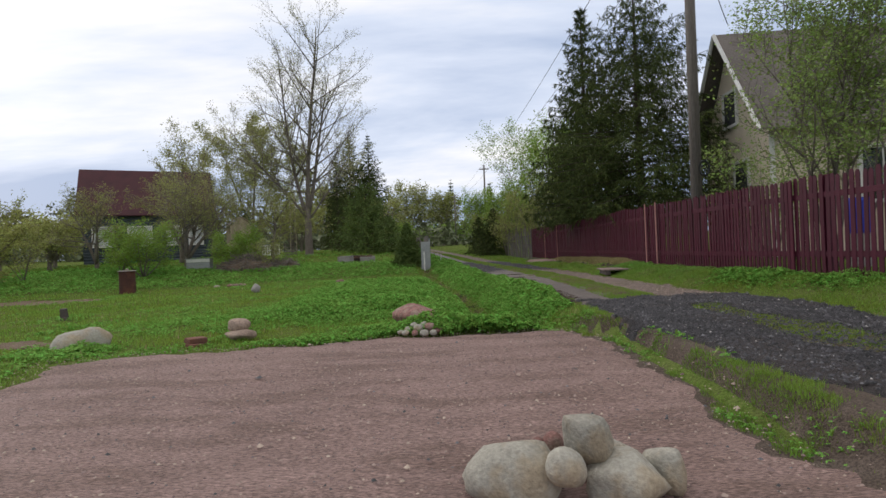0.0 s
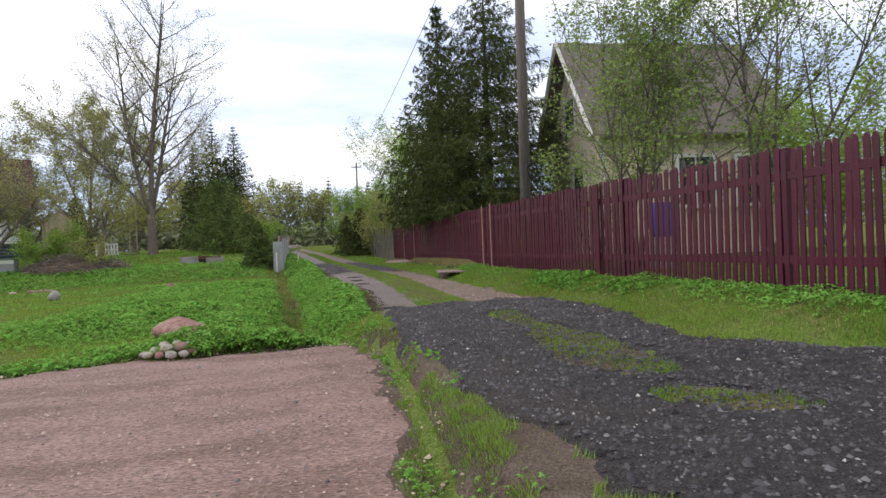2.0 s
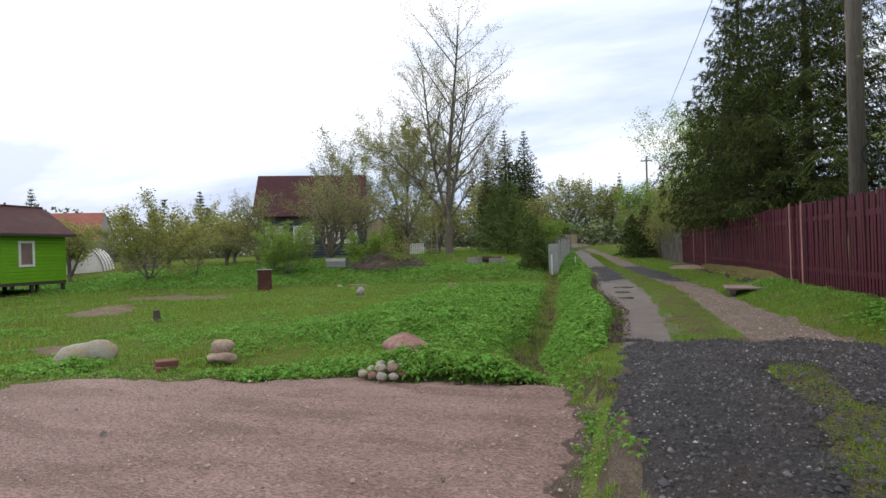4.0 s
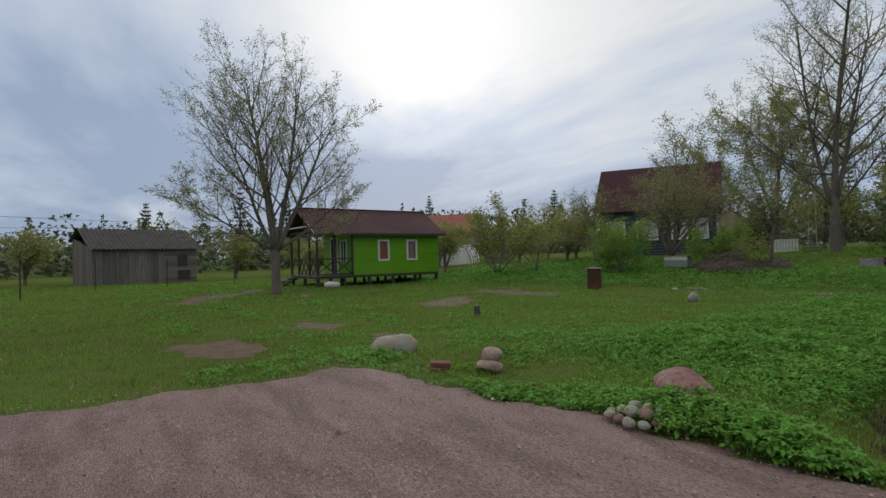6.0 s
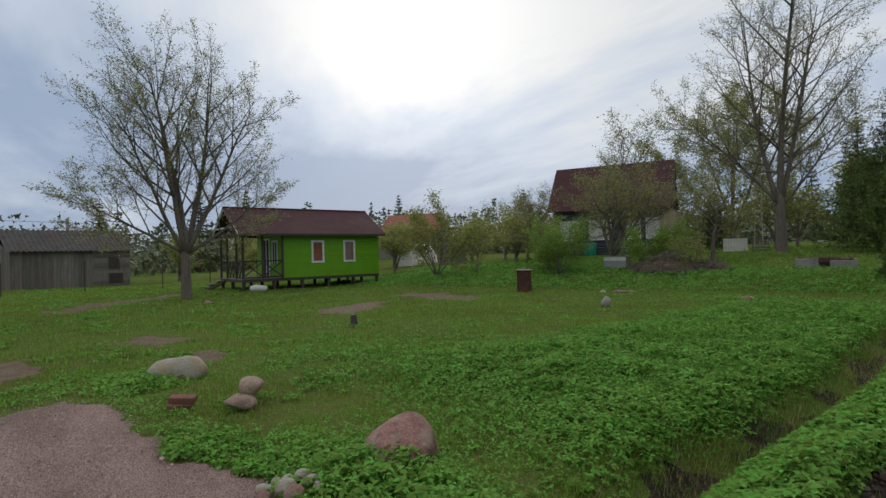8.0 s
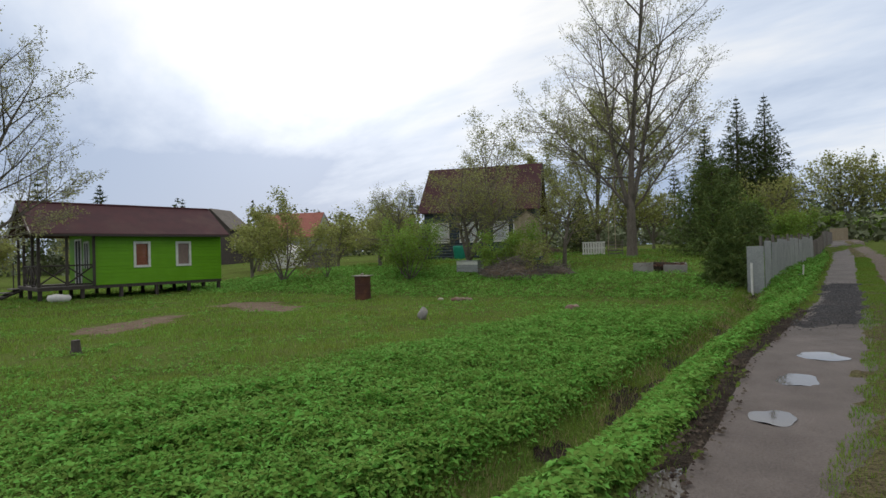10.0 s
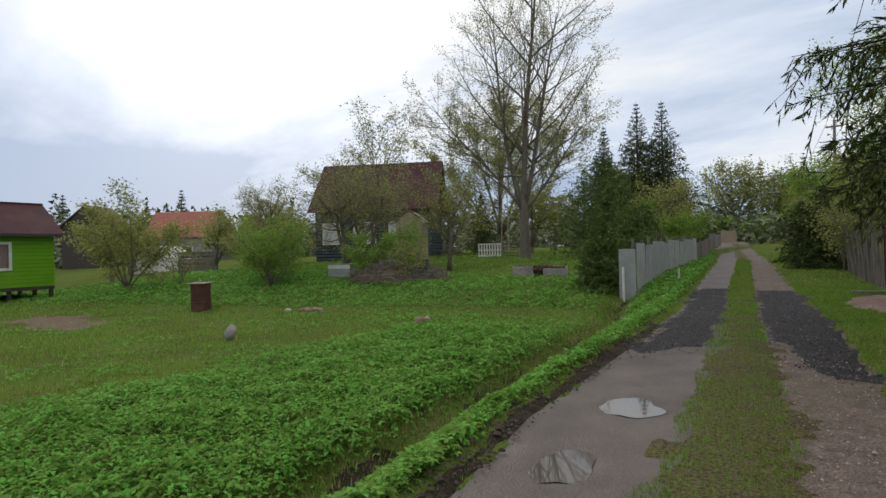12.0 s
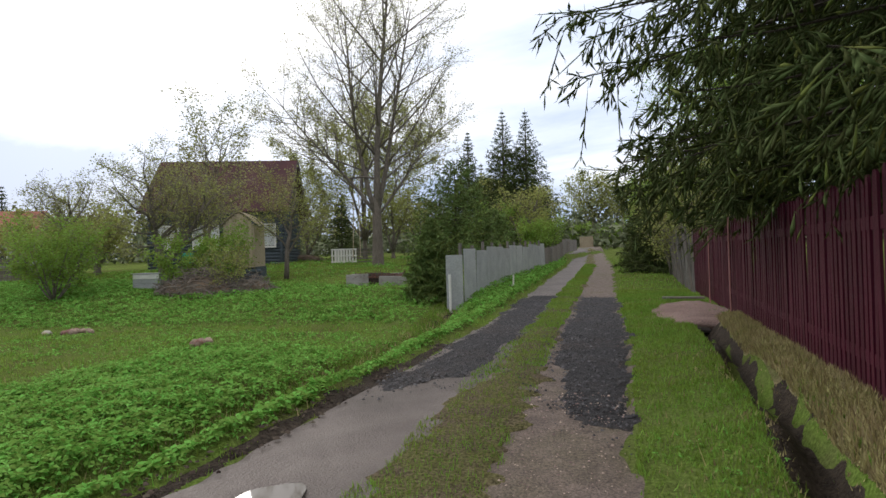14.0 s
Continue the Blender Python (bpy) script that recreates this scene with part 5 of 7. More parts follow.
def corrugated(x0, x1, e0, e1, wave=0.27, amp=0.04, t=0.012, thick=0.012):
    """A corrugated sheet from the eave line e0=(y, z) up to e1."""
    n = int((x1 - x0) / wave) * 6
    sh = Shape()
    vs = []
    for off in (0, -thick):
        for (y, z) in (e0, ((e0[0] + e1[0]) / 2, (e0[1] + e1[1]) / 2), e1):
            for i in range(n + 1):
                x = x0 + (x1 - x0) * i / n
                vs.append((x, y, z + amp * math.sin(2 * math.pi * x / wave) + off))
    fs = []
    for r in range(2):
        for i in range(n):
            a = r * (n + 1) + i
            fs.append((a, a + 1, a + n + 2, a + n + 1))
            b = a + 3 * (n + 1)
            fs.append((b + n + 1, b + n + 2, b + 1, b))
    for i in range(n):
        fs.append((i + 3 * (n + 1), i + 1 + 3 * (n + 1), i + 1, i))
    return sh.add(vs, fs)


part("roof", corrugated(-0.25, SW + 0.25, (-0.35, SH - 0.02), (SD * 0.55, SH + 1.45)), M_SLATE, shed, "grey corrugated fibre cement roof sheets")
part("roof", corrugated(-0.25, SW + 0.25, (SD + 0.3, SH + 0.6), (SD * 0.55, SH + 1.46)), M_SLATE, shed, "grey corrugated fibre cement roof sheets")
part("stovepipe", Shape().tube([(3.6, 2.6, SH + 1.0), (3.6, 2.6, SH + 2.25), (3.6, 2.6, SH + 2.27)], [0.10, 0.10, 0.075], 12), M_PALEBOARD, shed, "pale brownish stovepipe")
for a, b, sag in (((-41.6, 7.2, 4.2), (-44, -40, 7.6), 0.5), ((-41.8, 7.6, 3.9), (-52, -40, 5.2), 0.4)):
    wire(a, b, sag)
for i, (x, y) in enumerate(((-31.5, 3.2), (-32.0, 6.6), (-33.0, 10.4), (-34, 13.2), (-26, 0.6), (-35, 16.4))):
    p = thing("wire_fence_post", "thin dark metal post of the garden wire fence", "fence post", pose(x, y, hz(x, y) - 0.1), "wire fence posts")
    part("post", Shape().tube([(0, 0, 0), (0, 0, 1.75)], 0.03, 8), M_DARKWOOD, p)


# ---- log house with the maroon roof ----
lh = thing("log_house", "blue-grey log house with a steep maroon roof", "house", pose(-26.45, 36.4, 0.7, 0, 0, 29.8))
HW, HD, HE, HR = 7.9, 6.4, 3.9, 7.35
nlog = 17
for i in range(nlog):
    z = 0.35 + i * (HE - 0.35) / nlog + 0.1
    part("log", Shape().tube([(-0.12, 0.09, z), (HW + 0.12, 0.09, z)], 0.115, 8), M_LOG, lh)
    part("log", Shape().tube([(HW - 0.09, -0.1, z + 0.02), (HW - 0.09, HD, z + 0.02)], 0.115, 8), M_LOG, lh)
part("wall", Shape().box(0, 0.12, 0.3, HW - 0.1, HD, HE), M_LOG, lh)
part("plinth", Shape().box(-0.05, 0.0, -0.4, HW + 0.02, HD, 0.34), M_CONCRETE, lh, "grey concrete plinth")
for sgn in (0, 1):
    y0 = -0.55 if sgn == 0 else HD + 0.55
    ze = HE - 0.25
    v = [(-0.5, y0, ze), (HW + 0.5, y0, ze), (HW + 0.5, HD / 2, HR), (-0.5, HD / 2, HR)]
    part("roof", Shape().add(v + [(a, b, c + 0.06) for a, b, c in v], [(3, 2, 1, 0), (4, 5, 6, 7), (0, 1, 5, 4), (1, 2, 6, 5), (2, 3, 7, 6), (3, 0, 4, 7)]), M_MAROONROOF, lh, "steep maroon sheet metal roof")
part("gable", Shape().add([(HW, 0, HE), (HW, HD, HE), (HW, HD / 2, HR - 0.1), (HW - 0.05, 0, HE), (HW - 0.05, HD, HE), (HW - 0.05, HD / 2, HR - 0.1)],
                          [(0, 1, 2), (5, 4, 3), (0, 3, 4, 1), (1, 4, 5, 2), (2, 5, 3, 0)]), M_DARKWOOD, lh, "dark boarded gable")
for x, w, b in ((1.1, 1.15, 1), (3.35, 1.35, 2), (5.6, 0.9, 1), (7.0, 0.8, 1)):
    window_unit(lh, x, 2.2, w, 1.25, M_DARKROOM, y=-0.12, fr=0.12, bars=b, label="white framed window with a white lace curtain")
    part("curtain", Shape().box(x - w / 2, -0.09, 1.6, x + w / 2, -0.082, 2.8, None, 0.001), M_WHITE, lh, "white lace curtain")
part("barge_board", Shape().tube([(HW + 0.5, -0.55, HE - 0.25), (HW + 0.5, HD / 2, HR)], 0.07, 4), M_DARKWOOD, lh)
part("barge_board", Shape().tube([(HW + 0.5, HD + 0.55, HE - 0.25), (HW + 0.5, HD / 2, HR)], 0.07, 4), M_DARKWOOD, lh)
wb = thing("water_butt", "teal plastic water butt beside the log house wall", "barrel", pose(-23.6, 36.9, hz(-23.6, 36.9)))
part("tub", Shape().tube([(0, 0, 0), (0, 0, 0.1), (0, 0, 0.8), (0, 0, 0.92), (0, 0, 0.95)], [0.36, 0.4, 0.46, 0.47, 0.44], 18), M_TEAL, wb, smooth=True)

# pale garden outbuilding with a rounded gable on a log base
ob = thing("outbuilding", "small outbuilding with a pale boarded pointed front on dark logs", "outbuilding", pose(-13.3, 29.75, hz(-13, 30) - 0.05, 0, 0, 30))
ob.scale = (0.76, 0.8, 0.88)
for i in range(3):
    part("log", Shape().tube([(-0.15, 0.1, 0.1 + i * 0.2), (1.7, 0.1, 0.1 + i * 0.2)], 0.1, 8), M_LOG, ob)
part("wall", Shape().box(-0.05, 0.12, 0, 1.5, 2.2, 0.7), M_LOG, ob, "blue-grey log footing")
for i in range(11):
    x0 = -0.1 + i * 1.55 / 11
    u = abs((i + 0.5) / 11 * 2 - 1)
    part("board", Shape().box(x0, 0.0, 0.68, x0 + 1.55 / 11 - 0.006, 0.03, 3.12 - 0.55 * u ** 1.4), M_PALEBOARD, ob)
rf = Shape()
arc = [(-0.17 + 1.7 * k / 12, 3.17 - 0.56 * abs(k / 6 - 1) ** 1.4) for k in range(13)]
rf.add([(x, -0.04, z) for x, z in arc] + [(x, 2.2, z) for x, z in arc] + [(x, -0.04, z + 0.03) for x, z in arc] + [(x, 2.2, z + 0.03) for x, z in arc],
       [(13 + i, 14 + i, i + 1, i) for i in range(12)] + [(26 + i, 27 + i, 40 + i, 39 + i) for i in range(12)] + [(i, i + 1, 27 + i, 26 + i) for i in range(12)])
part("roof", rf, M_PALEBOARD, ob, "low pointed pale sheet roof")
part("wall", Shape().box(-0.1, 0.035, 0.7, 1.44, 2.2, 2.58), M_PALEBOARD, ob)


# ---- cream house behind the fence ----
ch = thing("cream_house", "cream plastered house with a steep grey-brown roof", "house", pose(8.2, 15.4, 0.4, 0, 0, -3))
CW, CD, CE, CR = 5.75, 4.3, 3.75, 7.05
part("wall", Shape().box(0, 0, 0, CW, 0.2, CE), M_CREAM, ch)
part("wall", Shape().box(0, 0.2, 0, 0.2, CD, CE), M_CREAM, ch)
part("wall", Shape().box(CW - 0.2, 0.2, 0, CW, CD, CE), M_CREAM, ch)
part("wall", Shape().box(0.2, CD - 0.2, 0, CW - 0.2, CD, CE), M_CREAM, ch)
for i in range(20):
    part("board", Shape().box(-0.02, -0.022, 0.1 + i * 0.18, CW + 0.02, -0.002, 0.1 + (i + 1) * 0.18 - 0.008), M_CREAM, ch, "cream siding board")
for xx in (-0.03, CW - 0.12):
    part("corner_board", Shape().box(xx, -0.04, 0, xx + 0.15, -0.024, CE), M_WHITE, ch, "white corner board")
for sgn in (0, 1):
    y0 = -0.5 if sgn == 0 else CD + 0.5
    ze = CE - 0.25
    v = [(-0.45, y0, ze), (CW + 0.4, y0, ze), (CW + 0.4, CD / 2, CR), (-0.45, CD / 2, CR)]
    part("roof", Shape().add(v + [(a, b, c + 0.06) for a, b, c in v], [(3, 2, 1, 0), (4, 5, 6, 7), (0, 1, 5, 4), (1, 2, 6, 5), (2, 3, 7, 6), (3, 0, 4, 7)]), M_ROOFGREY, ch, "grey-brown sheet roof")
for xx in (0.0, CW - 0.05):
    part("gable", Shape().add([(xx, 0, CE), (xx, CD, CE), (xx, CD / 2, CR - 0.1), (xx + 0.05, 0, CE), (xx + 0.05, CD, CE), (xx + 0.05, CD / 2, CR - 0.1)],
                              [(0, 1, 2), (5, 4, 3), (0, 3, 4, 1), (1, 4, 5, 2), (2, 5, 3, 0)]), M_CREAM, ch)
for y0 in (-0.5, CD + 0.5):
    part("barge_board", Shape().tube([(-0.47, y0, CE - 0.25), (-0.47, CD / 2, CR + 0.04)], 0.07, 4), M_WHITE, ch, "white barge board")
for x, w in ((2.9, 1.1), (4.7, 0.9)):
    window_unit(ch, x, 2.2, w, 1.4, M_DARKROOM, y=-0.11, bars=1)
for y0, z0, hh in ((1.2, 1.5, 1.4), (1.8, 4.2, 1.0)):
    o = part("window", Shape().box(-0.05, y0, z0, -0.01, y0 + 0.8, z0 + hh), M_DARKROOM, ch)
    for b in ((y0 - 0.1, z0 - 0.1, y0, z0 + hh + 0.1), (y0 + 0.8, z0 - 0.1, y0 + 0.9, z0 + hh + 0.1), (y0, z0 + hh, y0 + 0.8, z0 + hh + 0.1), (y0, z0 - 0.1, y0 + 0.8, z0)):
        part("frame", Shape().box(-0.08, b[0], b[1], -0.01, b[2], b[3]), M_WHITE, o, "white painted frame")


# ---- small far buildings ----
def far_house(label, x, y, z, w, d, e, r, rz, wall, roof):
    h = thing("house", label, "house", pose(x, y, z, 0, 0, rz), "far houses")
    part("wall", Shape().box(0, 0, 0, w, d, e), wall, h)
    for sgn in (0, 1):
        y0 = -0.4 if sgn == 0 else d + 0.4
        v = [(-0.4, y0, e - 0.2), (w + 0.4, y0, e - 0.2), (w - 0.0, d / 2, r), (0.0, d / 2, r)]
        part("roof", Shape().add(v + [(a, b, c + 0.08) for a, b, c in v], [(3, 2, 1, 0), (4, 5, 6, 7), (0, 1, 5, 4), (1, 2, 6, 5), (2, 3, 7, 6), (3, 0, 4, 7)]), roof, h)
    for xx in (0.0, w - 0.05):
        part("gable", Shape().add([(xx, 0, e), (xx, d, e), (xx, d / 2, r - 0.1), (xx + 0.05, 0, e), (xx + 0.05, d, e), (xx + 0.05, d / 2, r - 0.1)],
                                  [(0, 1, 2), (5, 4, 3), (0, 3, 4, 1), (1, 4, 5, 2), (2, 5, 3, 0)]), wall, h)
    for k in (0.3, 0.7):
        window_unit(h, w * k, e * 0.6, 0.8, 0.9, M_DARKROOM, y=-0.09)
    return h


far_house("grey house with an orange-red tile roof beyond the gardens", -66, 42.5, -0.2, 8.5, 7, 4.4, 7.6, 35, M_SLATEPALE, M_BRICKRED)
far_house("low brown house with a dark roof beyond the cabin", -60, 36.5, 0.2, 4.5, 5, 4.8, 7.2, 125, M_DARKWOOD, M_ROOFGREY)
far_house("old grey barn roof behind the firs", -17.0, 71.5, 1.2, 6.5, 7, 3.2, 6.2, 10, M_GREYWOOD, M_SLATE)
far_house("small grey cottage far off beyond the shed", -75, 3, 0, 6, 5, 3, 5.0, 80, M_GREYWOOD, M_SLATE)
gh = thing("polytunnel", "whitish arched polytunnel greenhouse in the garden", "greenhouse", pose(-39.7, 31.6, 0.35, 0, 0, 40))
arc = [(1.5 * math.cos(a), 2.2 * math.sin(a)) for a in np.linspace(0, math.pi, 13)]
tn = Shape()
tn.add([(x, 0, z) for x, z in arc] + [(x, 4, z) for x, z in arc] + [(0, 0, 0), (0, 4, 0)], [(i, i + 1, 14 + i, 13 + i) for i in range(12)] + [(i + 1, i, 26) for i in range(12)] + [(13 + i, 14 + i, 27) for i in range(12)])
part("cover", tn, M_WHITE, gh, smooth=True)
for k in range(5):
    part("hoop", Shape().tube([(x * 1.01, k, z * 1.01) for x, z in arc], 0.03, 5), M_GREYWOOD, gh)
lg = thing("log_pile", "stacked grey boards beside the polytunnel", "wood pile", pose(-33.6, 31.6, hz(-33.6, 31.6), 0, 0, 40))
for i in range(6):
    for j in range(5):
        part("board", Shape().box(-1.1, j * 0.24, i * 0.24, 1.1, j * 0.24 + 0.22, i * 0.24 + 0.21), M_GREYWOOD, lg)


# ---- pale sheet fence at the garden corner ----
sf = thing("sheet_fence", "pale grey fibre cement sheet fence with timber posts", "fence")
P0, P1, NS = (-2.05, 26.7), (-3.05, 39.6), 12
for i in range(NS):
    t = (i + 0.5) / NS
    x, y = P0[0] + (P1[0] - P0[0]) * t, P0[1] + (P1[1] - P0[1]) * t
    g0 = hz(x, y)
    top = 1.60 - 0.03 * math.sin(i * 2.1) + 0.21 * t - (0.04 if i % 3 == 1 else 0)
    a = math.degrees(math.atan2(P1[1] - P0[1], P1[0] - P0[0]))
    part("sheet", Shape().box(-0.535, -0.008, 0, 0.535, 0.008, top - g0, pose(x, y, g0 - 0.02, 1.5 * math.sin(i), 0, a)), M_SLATEPALE, sf)
    part("fence_post", Shape().tube([(x - 0.06, y - 0.5, g0 - 0.1), (x - 0.06, y - 0.5, top + 0.12)], 0.045, 7), M_GREYWOOD, sf)
part("end_sheet", Shape().box(-0.22, -0.01, 0, 0.22, 0.01, 1.42, pose(-2.28, 26.62, hz(-2.28, 26.6), 0, 0, 8)), M_SLATEPALE, sf, "narrow end sheet")
wp = thing("white_post", "thin white painted post at the fence corner", "post", pose(-2.34, 26.45, hz(-2.34, 26.45) - 0.05))
part("post", Shape().tube([(0, 0, 0), (0, 0, 1.0)], 0.035, 8), M_WHITE, wp)
sg = thing("marker_stake", "white and grey marker stake in the grass verge", "stake", pose(-1.65, 29.6, hz(-1.65, 29.6)))
part("stake", Shape().tube([(0, 0, 0), (0.02, 0, 0.45)], 0.025, 6), M_WHITE, sg)
part("plate", Shape().box(-0.12, -0.01, 0.02, 0.02, 0.01, 0.16), M_WHITE, sg)
far_fence = thing("plank_fence", "old grey plank fence further along the lane", "fence")
for i in range(26):
    x, y = -3.2 - 0.115 * i * 0.9, 40.5 + i * 0.9
    part("plank", Shape().box(-0.02, -0.40, 0, 0.02, 0.40, 0.92 + 0.1 * math.sin(i * 3), pose(x, y, hz(x, y))), M_GREYWOOD, far_fence)
bs = thing("board_sheet", "pale beige board standing at the lane side", "board", pose(-7.6, 80, hz(-7.6, 80), 0, 0, 10))
part("board", Shape().box(-0.8, -0.03, 0, 0.8, 0.03, 1.35), M_PALEBOARD, bs)

# hurdle fence of thin poles past the maroon fence
hd = thing("pole_fence", "leaning grey fence of thin bare poles", "fence")
rng = random.Random(8)
for i in range(44):
    y = 28.98 + i * 0.17
    x = float(X_FENCE(y)) + rng.uniform(-0.05, 0.05)
    part("pole", Shape().tube([(x, y, hz(x, y) - 0.05), (x - 0.1 + rng.uniform(-0.1, 0.1), y - 0.1 + rng.uniform(-0.1, 0.1), hz(x, y) + rng.uniform(1.25, 1.75))], [0.03, 0.02], 5), M_GREYWOOD, hd)
for z in (0.7, 1.25):
    part("rail", Shape().tube([(float(X_FENCE(y)), y, hz(3, y) + z) for y in (28.9, 31, 33.5, 36.4)], 0.025, 5), M_GREYWOOD, hd)


# ---- stones and small things ----
def rock_mesh(name, sx, sy, sz, seed, material, rough=0.22, sub=3, angular=0.0):
    bm = bmesh.new()
    bmesh.ops.create_icosphere(bm, subdivisions=sub, radius=1.0)
    off = Vector((seed * 1.7, seed * 0.9, seed * 2.3))
    planes = []
    r = random.Random(seed)
    for _ in range(12):
        v = Vector((r.gauss(0, 1), r.gauss(0, 1), r.gauss(0, 1))).normalized()
        planes.append((v, r.uniform(0.62, 0.88)))
    for v in bm.verts:
        p = v.co.normalized()
        k = 1 + rough * noise.noise(p * 1.3 + off) + rough * 0.4 * noise.noise(p * 3.2 + off) + rough * 0.12 * noise.noise(p * 9 + off)
        q = p * k
        for n, d in planes:
            e = q.dot(n)
            if e > d:
                q = q - n * (e - d) * angular
        v.co = Vector((q.x * sx, q.y * sy, max(q.z, -0.75) * sz))
    me = bpy.data.meshes.new(name)
    bm.to_mesh(me)
    bm.free()
    me.materials.append(material)
    me.polygons.foreach_set("use_smooth", [True] * len(me.polygons))
    return me


def rock(label, x, y, size, seed, material=M_ROCK, z=None, rz=0.0, rx=0.0, ry=0.0, angular=0.6, name="boulder", category="boulder", group="", sink=0.25, rough=0.22):
    ob = new(name, rock_mesh(name, *[s / 2 for s in size], seed, material, rough, 3 if max(size) > 0.12 else 2, angular))
    ob.matrix_basis = pose(x, y, hz(x, y) + size[2] * (0.42 - sink) if z is None else z, rx, ry, rz)
    return tagged(ob, label, category, group)


G = "stones of the yard cairn"
rock("large ochre-stained pale boulder of the stone heap", -0.38, 2.44, (0.47, 0.38, 0.30), 3, z=0.065, group=G)
rock("upright angular grey stone balanced on the stone heap", -0.075, 2.42, (0.22, 0.20, 0.31), 8, z=0.205, ry=-22, rx=10, group=G, angular=0.85)
rock("smooth round grey stone wedged in the heap", -0.20, 2.29, (0.165, 0.155, 0.17), 12, z=0.145, group=G, angular=0.2, rough=0.1)
rock("flat-topped pale boulder at the front of the heap", 0.075, 2.36, (0.37, 0.36, 0.28), 15, z=0.05, group=G, angular=1.0)
rock("grey-green cobble leaning on the heap", 0.245, 2.44, (0.17, 0.24, 0.23), 18, z=0.06, rz=30, group=G)
rock("reddish broken stone behind the heap", -0.20, 2.56, (0.09, 0.09, 0.14), 22, M_PINKROCK, z=0.15, group=G, angular=0.9)
rock("small pinkish stone behind the heap", -0.27, 2.56, (0.09, 0.09, 0.10), 23, M_PINKROCK, z=0.13, group=G)
rock("pale stone under the back of the heap", 0.0, 2.62, (0.36, 0.24, 0.2), 25, z=0.06, group=G)
rock("low pink granite boulder among ground elder", -1.20, 7.66, (0.86, 0.54, 0.46), 31, M_PINKROCK, z=0.075, rz=-35, ry=12, angular=0.95)
rock("long pale grey boulder at the yard edge", -5.55, 6.95, (0.46, 0.84, 0.42), 33, z=0.0, rz=-14)
rock("rounded reddish stone set on a flat one", -3.62, 7.33, (0.32, 0.28, 0.20), 36, M_RUBBLE, z=0.13)
rock("flat pale stone at the yard edge", -3.55, 7.2, (0.46, 0.34, 0.15), 37, M_RUBBLE, z=0.01, angular=0.9)
rock("angular grey upright field stone in the grass", -7.46, 17.93, (0.32, 0.26, 0.40), 38, M_CONCRETE, z=-0.02, angular=1.0, ry=16, rough=0.35)
rock("flat weathered stone near the tall tree", -18.7, 10.0, (0.5, 0.4, 0.18), 39, M_PINKROCK)
rock("pale field stone in the grass", -10.55, 21.7, (0.24, 0.2, 0.18), 40)
rr = random.Random(77)
HEAP = [(-1.42, 6.86, 0.02, 0.10), (-1.33, 6.76, 0.03, 0.13), (-1.19, 6.72, 0.03, 0.12), (-1.05, 6.70, 0.025, 0.15), (-0.92, 6.74, 0.025, 0.12), (-0.86, 6.86, 0.03, 0.14), (-1.30, 6.90, 0.05, 0.14),
        (-1.15, 6.84, 0.085, 0.17), (-0.99, 6.85, 0.09, 0.17), (-1.22, 6.98, 0.10, 0.14), (-1.08, 6.98, 0.12, 0.13), (-0.97, 6.99, 0.10, 0.12)]
for i, (x, y, z, d) in enumerate(HEAP):
    pink = i in (2, 5, 8)
    d *= 0.88
    x = -1.12 + (x + 1.12) * 0.85
    rock("small reddish cobble in a heap beside the gravel yard" if pink else "small rounded grey cobble in a heap beside the gravel yard", x, y, (d * 1.02, d * 0.86, d * 0.74), 50 + i, M_PINKROCK if pink else M_ROCK, z=z * 0.75,
         rz=i * 47, rx=rr.uniform(-18, 18), name="cobble", category="cobble", group="cobbles beside the yard", angular=0.55)
for i in range(14):
    x, y = -9.9 + rr.uniform(-0.35, 0.35), 22.0 + rr.uniform(-0.2, 0.2)
    rock("beige rubble stone of a low heap in the meadow", x, y, (0.19, 0.15, 0.14), 70 + i, M_PINKROCK if i % 3 == 0 else M_RUBBLE, name="field_stone", category="stone", group="field stone heap", sink=0.15, rz=i * 50)
for i in range(7):
    rock("beige rubble stone lying in the meadow", -5.5 + rr.uniform(-0.16, 0.16), 21.55 + rr.uniform(-0.14, 0.14), (0.2, 0.17, 0.2), 185 + i, M_PINKROCK if i % 3 == 0 else M_RUBBLE, name="field_stone", category="stone", group="meadow stones", sink=0.1)


def brick_at(x, y, z, rz, group, rx=0, ry=0):
    b = tagged(new("loose_brick", BRICK_MESH), "loose old red brick lying on the ground", "brick", group)
    b.matrix_basis = pose(x, y, z, rx, ry, rz)


BRICK_MESH = Shape().box(-0.125, -0.06, -0.0325, 0.125, 0.06, 0.0325, None, 0.008).mesh("loose_brick", M_BRICK)
for x, y, z, a in ((-3.92, 6.72, -0.03, 75), (-3.93, 6.74, 0.036, 60)):
    brick_at(x, y, z, a, "bricks at the yard edge", 6, 4)
# raised bed of broken concrete slabs with dead stalks
rb = thing("raised_bed", "raised garden bed of broken concrete slabs with dead stalks", "raised bed", pose(-6.3, 29.5, hz(-6.3, 29.5) - 0.04, 0, 0, 22))
for nm, b, tilt in (("slab", (-0.95, -0.45, 0, -0.22, -0.39, 0.40), -3), ("slab", (0.12, -0.47, 0, 0.95, -0.41, 0.34), 2), ("slab", (-0.95, 0.42, 0, 0.95, 0.48, 0.38), 0)):
    part(nm, Shape().box(*b, pose(0, 0, 0, tilt, tilt * 0.6, 0), 0.012), M_CONCRETE, rb, "rough grey concrete slab")
for xx in (-0.95, 0.89):
    part("end_slab", Shape().box(xx, -0.385, 0, xx + 0.06, 0.415, 0.36, None, 0.012), M_CONCRETE, rb, "rough grey concrete slab")
